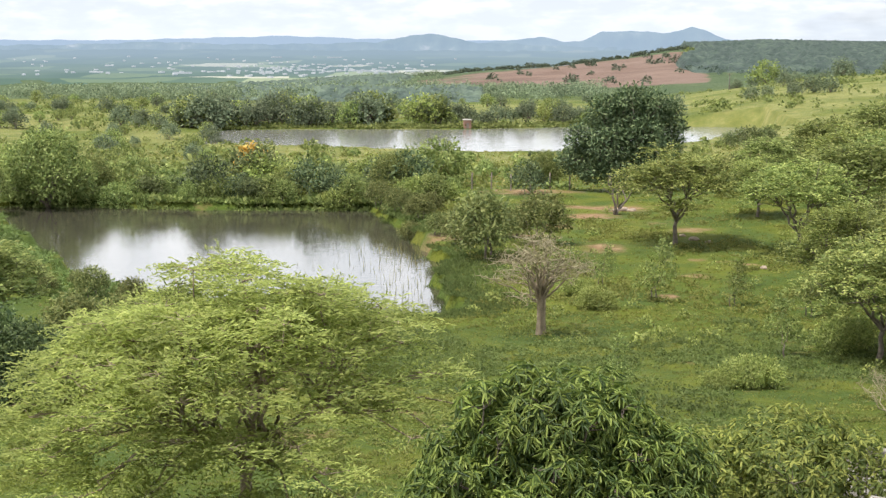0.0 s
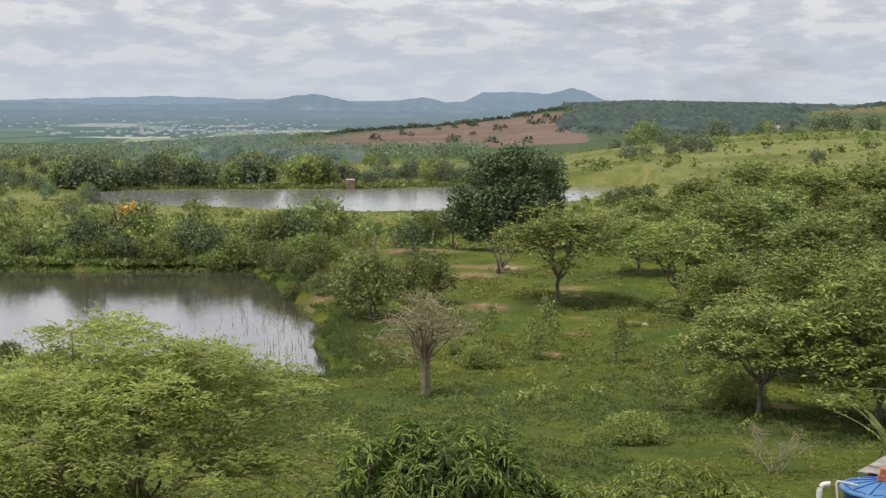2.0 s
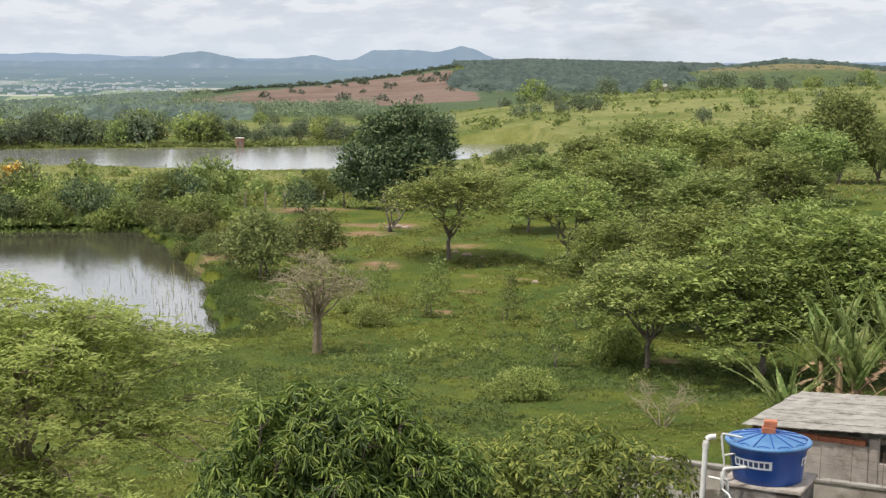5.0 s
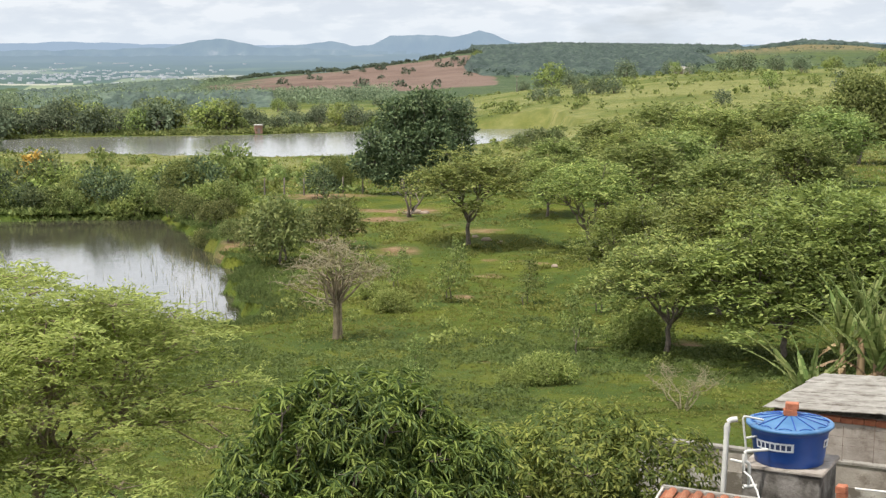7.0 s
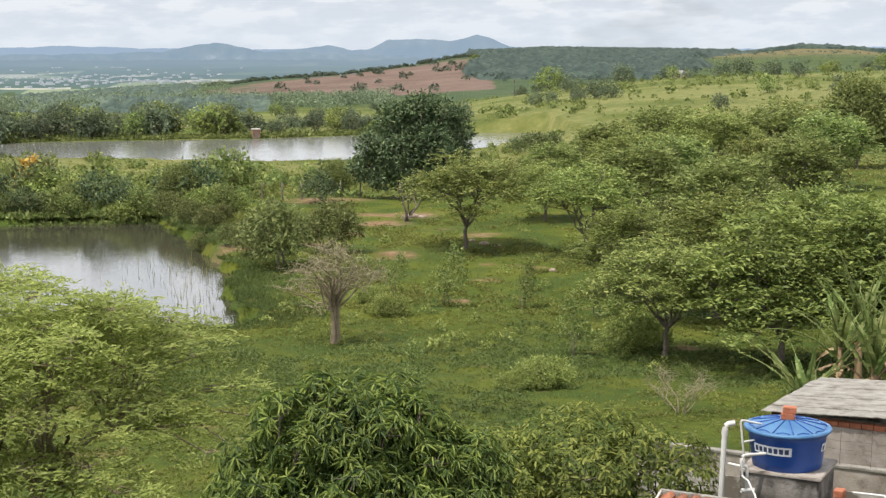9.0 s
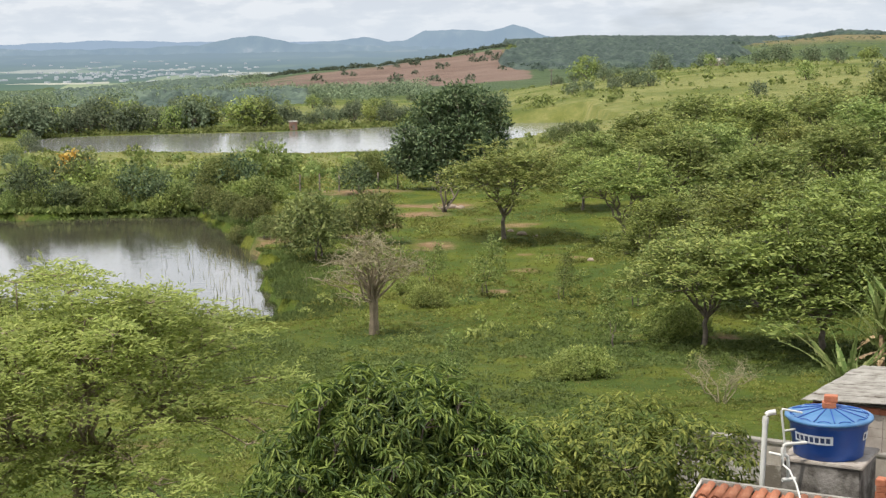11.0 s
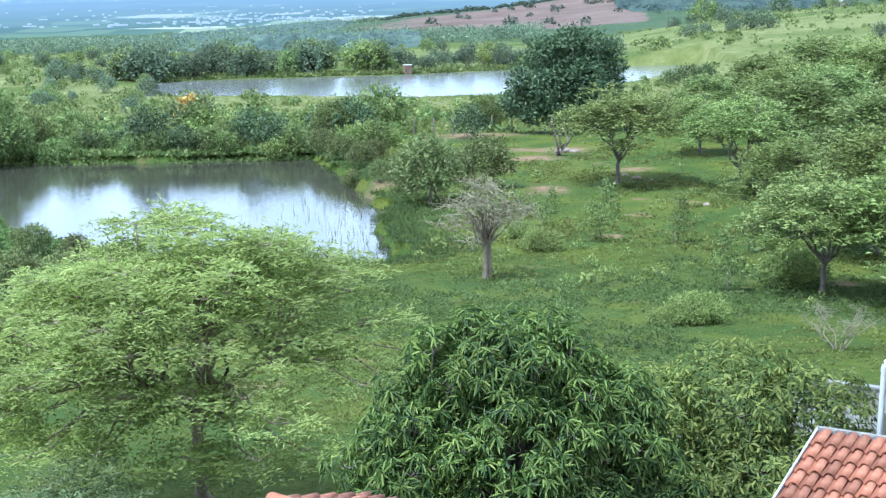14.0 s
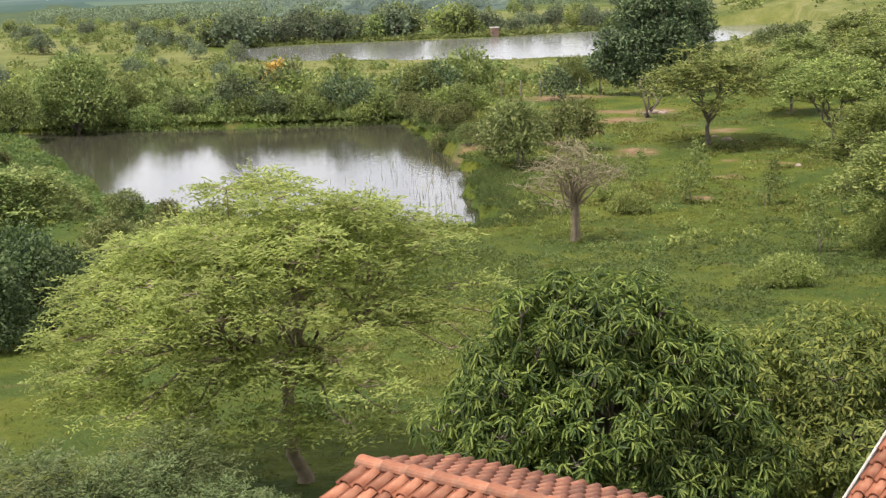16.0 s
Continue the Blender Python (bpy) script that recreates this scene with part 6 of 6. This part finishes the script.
b.matrix_basis = yard_pose(TX, TY, 0) @ pose(2.25, -0.47, 5.44, 0, 0, 25)

# white pipes round the tank
px, py = TX - 0.93, TY - 0.02
vent = tagged(new("vent_pipe"), "stout white drain pipe with an elbow at its top", "pipe")
pipe_ob("tube", rounded([(px - 0.13, py - 0.1, 3.2), (px - 0.06, py - 0.05, 5.2), (px, py, 6.48), (px + 0.14, py - 0.02, 6.50)], 0.09), 0.041, MAT["pvc"], vent, sides=12)
pipe_ob("collar", [(px - 0.005, py, 6.32), (px - 0.001, py, 6.40)], 0.049, MAT["pvc"], vent, sides=12)
thin = tagged(new("overflow_pipe"), "thin white pipe that climbs over the tank's lid", "pipe")
pipe_ob("tube", rounded([(px + 0.28, py - 0.15, 5.5), (px + 0.24, py - 0.15, 6.1), (px + 0.18, py - 0.15, 6.58), (px + 0.5, py - 0.1, 6.50)], 0.05), 0.016, MAT["pvc"], thin)
pipe_ob("branch", rounded([(px + 0.22, py - 0.15, 6.25), (px + 0.42, py - 0.12, 6.27)], 0.03), 0.015, MAT["pvc"], thin)
feed = tagged(new("feed_pipe"), "white feed pipe with a hose over the tiles", "pipe")
pipe_ob("tube", rounded([(px + 0.5, py - 0.35, 6.13), (px + 0.12, py - 0.45, 6.14), (px + 0.12, py - 0.5, 5.85)], 0.08), 0.022, MAT["pvc"], feed)
hx, hy = px + 0.12, py - 0.5
hose = [(hx, hy, 5.86)]
for k in range(9):
    t = k / 8
    q = Vector((hx + 0.05, hy - 0.18, 5.86)) + (-E2 * 2.4 + E1 * (0.93 + 0.10 * math.sin(t * 5))) * t
    roof_top = house_r.matrix_basis.inverted() @ q
    q.z = 5.70 + roof_top.y * math.tan(PITCH) + 0.115 if roof_top.y < 0 else 5.83
    hose.append(tuple(q))
pipe_ob("hose", hose, 0.014, MAT["pvc"], feed, "white garden hose")
pipe_ob("branch", rounded([(px + 0.12, py - 0.45, 6.0), (px + 0.22, py - 0.42, 5.96), (px + 0.22, py - 0.42, 5.65)], 0.05), 0.024, MAT["pvc"], feed)
pipe_ob("branch", rounded([(px - 0.02, py - 0.3, 5.98), (px + 0.12, py - 0.45, 5.98)], 0.03), 0.02, MAT["pvc"], feed)
pipe_ob("valve", [(px + 0.13, py - 0.45, 5.62), (px + 0.33, py - 0.42, 5.62)], 0.03, MAT["pvc"], feed, "white pipe coupling")
side = tagged(new("side_pipe"), "thin white pipe bent over the roof's edge", "pipe")
q0 = Vector((TX, TY, 0)) + E1 * 1.05 - E2 * 0.45
pipe_ob("tube", rounded([tuple(q0 + Vector((0, 0, 5.70))), tuple(q0 + E1 * 0.45 + Vector((0, 0, 5.71))), tuple(q0 + E1 * 0.45 - E2 * 0.1 + Vector((0, 0, 5.40)))], 0.03), 0.017, MAT["pvc"], side)

# the shed behind, with a roof of fibre-cement sheets
shed = tagged(new("shed"), "grey block shed roofed with weathered fibre-cement sheets", "shed")
SH = Matrix.Translation((7.60, 25.28, 0)) @ YARD
shed.matrix_basis = SH


def shed_z(x, y):
    return 5.48 + 0.05 * x - 0.075 * y


def sheet_roof(x0, x1, y0, y1):
    """A corrugated sheet with thickness, waves along the fall."""
    n = int((x1 - x0) / 0.045)
    bm = bmesh.new()
    rows_ = []
    for y in (y0, (y0 + y1) / 2, y1):
        for lay in (0.0, -0.012):
            rows_.append([bm.verts.new((x0 + (x1 - x0) * k / n, y + 0.01 * math.sin(k * 1.3), shed_z(x0 + (x1 - x0) * k / n, y) + lay + 0.0035 * math.sin(k * math.pi / 2))) for k in range(n + 1)])
    for a, b in ((0, 2), (2, 4)):
        for k in range(n):
            bm.faces.new((rows_[a][k], rows_[a][k + 1], rows_[b][k + 1], rows_[b][k]))
            bm.faces.new((rows_[a + 1][k + 1], rows_[a + 1][k], rows_[b + 1][k], rows_[b + 1][k + 1]))
    for k in range(n):
        bm.faces.new((rows_[1][k], rows_[1][k + 1], rows_[0][k + 1], rows_[0][k]))
        bm.faces.new((rows_[4][k], rows_[4][k + 1], rows_[5][k + 1], rows_[5][k]))
    for a, b in ((0, 2), (2, 4)):
        bm.faces.new((rows_[a][0], rows_[b][0], rows_[b + 1][0], rows_[a + 1][0]))
        bm.faces.new((rows_[a][n], rows_[a + 1][n], rows_[b + 1][n], rows_[b][n]))
    return bm


for k in range(7):
    y0 = -0.12 + k * 0.645
    sh = part("roof_sheet", sheet_roof(-0.14 + 0.02 * math.sin(k * 2.3), 2.38 + 0.025 * math.sin(k * 1.9), y0, y0 + 0.76), MAT["fibre"], shed, "weathered grey fibre-cement sheet", smooth=False)
    sh.location.z = 0.012 * (k % 2) + 0.022
part("front_wall", bm_box(0.0, 2.055, 0.0, 0.14, 2.6, 5.33, 0.008), MAT["cement"], shed, "rough grey rendered wall")
part("side_wall", bm_box(0.0, 0.14, 0.14, 4.3, 2.6, 5.08, 0.008), MAT["cement"], shed)
part("back_wall", bm_box(0.14, 2.3, 4.16, 4.3, 2.6, 5.10, 0.008), MAT["plaster"], shed)
part("corner_post", bm_box(2.06, 2.22, 0.0, 0.16, 2.6, 5.47, 0.008), MAT["cement"], shed)
for k in range(10):
    b = new("brick", BRICK)
    b.parent = shed
    b.matrix_local = pose(0.10 + k * 0.20, 0.06, 5.335 + 0.003 * (k % 3), 0, 0, rngr.normal(0, 1.5))
part("roof_beam", bm_box(0.0, 2.3, 0.15, 0.22, 5.36, 5.44, 0.006), MAT["wood"], shed)

low = tagged(new("yard_wall"), "low grey rendered yard wall with a pale coping", "wall", kind="structure")
low.matrix_basis = Matrix.Translation((7.60, 25.28, 0)) @ YARD
part("wall_front", bm_box(-2.3, 3.4, -0.62, -0.48, 2.7, 4.78, 0.006), MAT["cement"], low)
part("coping", bm_box(-2.32, 3.4, -0.64, -0.46, 4.78, 4.83, 0.008), MAT["fibre"], low)
part("plinth", bm_box(-2.3, 3.4, -0.645, -0.623, 2.7, 4.40, 0.004), MAT["worn_wash"], low, "whitewashed lower part with worn paint")
part("wall_rear", bm_box(2.22, 4.6, 0.02, 0.14, 2.7, 5.05, 0.006), MAT["cement"], low)

wires = tagged(new("wire_fence"), "rusty wire mesh on thin rods above the yard wall", "fence")
wires.matrix_basis = Matrix.Translation((7.60, 25.28, 0)) @ YARD
for k in range(6):
    x = -0.2 + k * 0.52
    pipe_ob("rod", [(x, -0.56, 4.8), (x + 0.01, -0.555, 5.45 + 0.05 * math.sin(k * 2.0))], 0.005, MAT["rust"], wires, sides=5)
for z in (5.10, 5.25, 5.40):
    pipe_ob("wire", [(-0.25 + 0.28 * k, -0.556, z + 0.012 * math.sin(k * 1.9)) for k in range(11)], 0.0022, MAT["rust"], wires, sides=4)

# the viewer's own house below the eye, out of view
own = tagged(new("viewer_house"), "plain plastered house with a flat roof terrace", "house")
part("wall", bm_box(-4, 4, -9, 0.45, 3.0, 10.2, 0.02), MAT["lime_wash"], own)
part("roof", bm_box(-4.1, 4.1, -9.1, 0.5, 10.2, 10.35, 0.01), MAT["plaster"], own)

# ------------------------------------------------------------ bananas


def banana_leaf(rng, length, width, mat, name, parent, m, torn=True):
    """A long arched blade with a thick midrib and torn edges."""
    n = 22
    vs, fs = [], []
    arch = rng.uniform(0.15, 0.7)
    ribs = []
    for k in range(n + 1):
        t = k / n
        a = 1.25 - arch * 1.5 * t
        ribs.append((0.0, 0.0, 0.0) if k == 0 else (0.0, ribs[-1][1] + math.cos(a) * length / n, ribs[-1][2] + math.sin(a) * length / n))
    for sgn in (-1, 1):
        droop = rng.uniform(0.1, 0.5)
        k = 1
        while k < n:
            step = int(rng.integers(1, 3)) if torn else 2
            e = min(n, k + step)
            gap = 0.22 if torn else 0.02
            i0 = len(vs)
            for kk, g in ((k, gap), (e, -gap)):
                t = kk / n
                w = width / 2 * math.sin(min(1.0, t * 1.25 + 0.12) * math.pi) ** 0.6 if t < 0.999 else 0.02
                x, y, z = ribs[kk]
                vs.append((x, y, z))
                vs.append((sgn * w, y + g * length / n + rng.normal(0, 0.02), z - w * droop + 0.25 * w))
            fs.append((i0, i0 + 1, i0 + 3, i0 + 2))
            k = e
    v2, f2 = tube(np.array(ribs), np.linspace(0.028, 0.006, n + 1), 5)
    v, f = joined([(np.array(vs), np.array(fs)), (v2, f2)])
    ob = quads_mesh(name, v, f, mat, parent)
    ob.matrix_local = m
    return ob


def banana(seed, h):
    rng = np.random.default_rng(seed)
    ob = tagged(new("banana_plant"), "banana plant with torn upright leaves and dry brown ones", "banana plant", "banana plants")
    pipe = [(0, 0, -0.3), (0.03, 0.02, h * 0.4), (0.05, 0.03, h)]
    v, f = tube(pipe, [0.13, 0.11, 0.06], 9)
    quads_mesh("stem", v, f, MAT["dry_leaf2"], ob, smooth=True)
    for k in range(13):
        a = k * 137.5 + rng.uniform(-15, 15)
        banana_leaf(rng, rng.uniform(1.3, 2.3), rng.uniform(0.16, 0.27), MAT["banana"], "leaf", ob, pose(0.05, 0.03, h * rng.uniform(0.85, 1.0), rng.uniform(-22, 18), 0, a))
    for k in range(4):
        a = k * 95 + rng.uniform(-20, 20)
        banana_leaf(rng, rng.uniform(1.1, 1.6), rng.uniform(0.18, 0.3), MAT["dry_leaf2"], "dry_leaf", ob, pose(0.04, 0.03, h * 0.85, -75 + rng.uniform(-20, 20), 0, a))
    return ob


for i, (a, d, h, t) in enumerate(((-18.0, 31.5, 1.6, 0), (-19.3, 33.5, 2.6, 60), (-20.6, 32.5, 2.4, 130), (-21.8, 33.5, 3.1, 200), (-23.2, 32.5, 2.9, 280), (-22.6, 35.5, 3.1, 20), (-20.0, 36.0, 2.9, 100), (-24.6, 33.5, 3.0, 45))):
    banana(300 + i % 4, h).matrix_basis = at(a, d, 1.0, t)

# ------------------------------------------------------------ small things on the land


def bare_shrub(name, label, seed, n, h, r0, mat, m, spread=0.5, twigs=5, category="shrub"):
    rng = np.random.default_rng(seed)
    out = []
    for k in range(n):
        a = k * 2.4
        e = np.array((math.cos(a) * h * spread * rng.uniform(0.3, 1), math.sin(a) * h * spread * rng.uniform(0.3, 1), h * rng.uniform(0.65, 1.0)))
        s = np.array((math.cos(a), math.sin(a), 0)) * r0 * 0.6
        out.append(limb(rng, s - (0, 0, 0.2), e, r0, r0 * 0.35, 0.08, 6, 6))
        for _ in range(twigs):
            t = rng.uniform(0.4, 1)
            g = s + (e - s) * t
            w = g + (rand_dirs(rng, 1)[0] * (1, 1, 0.5) + (0, 0, 0.35)) * h * 0.3
            out.append(limb(rng, g, w, r0 * 0.3, r0 * 0.1, 0.05, 4, 4))
            for _ in range(2):
                out.append(limb(rng, w, w + rand_dirs(rng, 1)[0] * h * 0.16, r0 * 0.12, r0 * 0.05, 0, 3, 3))
    v, f = joined(out)
    ob = quads_mesh(name, v, f, mat, smooth=True)
    tagged(ob, label, category)
    ob.matrix_basis = m
    return ob


bare_shrub("bare_shrub", "leafless pale shrub in the grass", 71, 7, 1.15, 0.022, MAT["pale_twig"], at(-13.3, 38.5, 1.0), 1.1, 22)
bare_shrub("forked_stump", "dry forked tree with bare upright stems", 72, 5, 2.6, 0.085, MAT["bark"], at(-2.7, 93, 1.0), 0.5, 2, "tree")

for i, (x, y, s) in enumerate(((8.1, 81.5, 0.3), (8.8, 80.6, 0.2), (4.9, 96.0, 0.42), (5.5, 95.6, 0.3), (4.3, 95.7, 0.25), (10.5, 71.5, 0.22), (7.6, 83.0, 0.2))):
    rng = np.random.default_rng(400 + i)
    bm = bmesh.new()
    bmesh.ops.create_icosphere(bm, subdivisions=2, radius=s)
    for v in bm.verts:
        v.co *= 1 + 0.25 * noise.noise(v.co * 3 / s + Vector((i * 7, 0, 0)))
        v.co.z *= 0.5
    ob = obj_from("field_stone", bm, MAT["stone"], smooth=True)
    tagged(ob, "pale weathered stone half sunk in the grass", "stone", "field stones")
    ob.matrix_basis = pose(x, y, gz1(x, y) + s * 0.12, 0, 0, i * 40)

v, f = tube([(-3.4, 61.2, 0.12), (-2.6, 61.3, 0.22), (-1.9, 61.2, 0.2), (-1.2, 61.5, 0.3)], [0.06, 0.10, 0.10, 0.07], 8)
tagged(quads_mesh("fallen_log", v, f, MAT["bark"], smooth=True), "dark fallen log on the pond's shore", "log")

# reeds that stand in the shallow end of the pond
rng = np.random.default_rng(81)
n = 300
ry = rng.uniform(60, 84, n)
rx = -4.4 - 0.115 * (ry - 60) - np.abs(rng.normal(0, 2.2, n))
ok = pond1(rx, ry) < 0.1
rx, ry = rx[ok], ry[ok]
way = unit(np.array([[0, 0, 1.0]]) + rng.normal(0, 0.12, (len(rx), 3)))
v, f = kites(np.stack([rx, ry, np.full(len(rx), -0.3)], 1), way, unit(np.array([[0.2, -1, 0]]) + rng.normal(0, 0.3, (len(rx), 3))), rng.uniform(0.4, 0.85, len(rx)), np.full(len(rx), 0.02), 0.02)
tagged(quads_mesh("reeds", v, f, MAT["straw"]), "thin pale reeds standing in the shallow water", "reeds", kind="stuff")

# pump house on the far shore, a house and a pole on the slope
hut = tagged(new("pump_house"), "small brick pump hut with a pale roof at the lake's edge", "hut")
hut.matrix_basis = pose(-math.sin(radians(3.05)) * 247.3, math.cos(radians(3.05)) * 247.3, -4.0, 0, 0, 12)
part("wall", bm_box(-0.6, 0.6, -0.6, 0.6, -0.4, 1.45, 0.02), MAT["hut_brick"], hut, "faded red brick wall")
part("roof", bm_box(-0.72, 0.72, -0.72, 0.72, 1.45, 1.6, 0.03), MAT["lime_wash"], hut, "pale flat roof")
part("door", bm_box(-0.22, 0.2, -0.64, -0.6, -0.1, 1.0), MAT["wood"], hut)

far_house = tagged(new("farmhouse"), "low white farmhouse with a grey roof on the hill", "house")
fx, fy = math.sin(radians(13.05)) * 455, math.cos(radians(13.05)) * 455
far_house.matrix_basis = pose(fx, fy, gz1(fx, fy), 0, 0, -10)
part("wall", bm_box(-3.2, 2.6, -2.5, 2.5, -0.8, 1.6, 0.03), MAT["lime_wash"], far_house)
bm = bmesh.new()
a = [bm.verts.new(p) for p in ((-3.6, -3, 1.5), (3, -3, 1.5), (3, 0, 2.3), (-3.6, 0, 2.3), (-3.6, 3, 1.5), (3, 3, 1.5))]
bm.faces.new((a[0], a[1], a[2], a[3])), bm.faces.new((a[3], a[2], a[5], a[4])), bm.faces.new((a[0], a[3], a[4])), bm.faces.new((a[1], a[5], a[2])), bm.faces.new((a[0], a[4], a[5], a[1]))
part("roof", bm, MAT["fibre"], far_house)
part("door", bm_box(-1.0, 0.0, -2.53, -2.5, -0.5, 1.3), MAT["wood"], far_house, "dark door")
part("window", bm_box(1.2, 2.2, -2.53, -2.5, 0.4, 1.2), MAT["wood"], far_house, "dark window")

pole = tagged(new("utility_pole"), "concrete utility pole with a crossbar on the slope", "pole")
fx, fy = math.sin(radians(6.82)) * 420, math.cos(radians(6.82)) * 420
pole.matrix_basis = pose(fx, fy, gz1(fx, fy), 0, 0, 0)
v, f = tube([(0, 0, -0.5), (0, 0, 4.6)], [0.17, 0.12], 8)
quads_mesh("shaft", v, f, MAT["plaster"], pole)
part("crossbar", bm_box(-0.7, 0.7, -0.06, 0.06, 4.2, 4.35), MAT["wood"], pole)

# the town far down in the valley: pale houses, too many to count
rng = np.random.default_rng(91)
bm = bmesh.new()
for k in range(210):
    a = rng.normal(8.6, 2.6) if k % 3 else rng.uniform(3, 21)
    d = rng.normal(2500, 260) if k % 3 else rng.uniform(2050, 3700)
    x, y = -math.sin(radians(a)) * d, math.cos(radians(a)) * d
    w = rng.uniform(3, 7) if k % 14 else rng.uniform(15, 40)
    bmesh.ops.create_cube(bm, size=1, matrix=Matrix.Translation((x, y, float(ground_z(np.array([x]), np.array([y]))[0]) + 2.3 + 3.0 * min(1.0, max(0.0, (d - 1330) / 1500)))) @ pose(0, 0, 0, 0, 0, rng.uniform(0, 90)) @ Matrix.Diagonal((w, 6, 2.4, 1)))
town = obj_from("backdrop_town", bm, MAT["town"])
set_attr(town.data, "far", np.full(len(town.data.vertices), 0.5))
tagged(town, "pale houses of a distant town in the valley", "town", kind="stuff")

# posts of the pasture fence between the ponds
v, f = tube([(0, 0, -0.3), (0.01, 0, 0.6), (0.0, 0.01, 1.25)], [0.07, 0.06, 0.055], 7)
post = quads_mesh("fence_post", v, f, MAT["wood"], smooth=True)
tagged(post, "weathered wooden fence post in the pasture", "post", "fence posts")
for i, a in enumerate(np.arange(-0.9, 3.6, 0.75)):
    d = 110 + 1.2 * math.sin(i * 1.7)
    if i == 0:
        post.matrix_basis = at(a, d)
    else:
        copy_thing(post, at(a, d, 1.0, i * 50))

# ------------------------------------------------------------ roof tiles, piece by piece
tiled_slope(house_r, 0.0, 34, 8, -1, rngr)
tiled_slope(house_l, 0.0, 40, 6, -1, rngr)
tiled_slope(house_l, 0.0, 40, 5, 1, rngr)
tiled_slope(house_2, 0.0, 20, 9, -1, rngr)
for k in range(22):
    ob = new("ridge_tile", CAP)
    ob.parent = house_l
    ob.matrix_local = pose(0.02 + k * 0.335, rngr.normal(0, 0.008), 0.035 + rngr.uniform(0, 0.01), 0, 1.5, rngr.normal(0, 1.5))
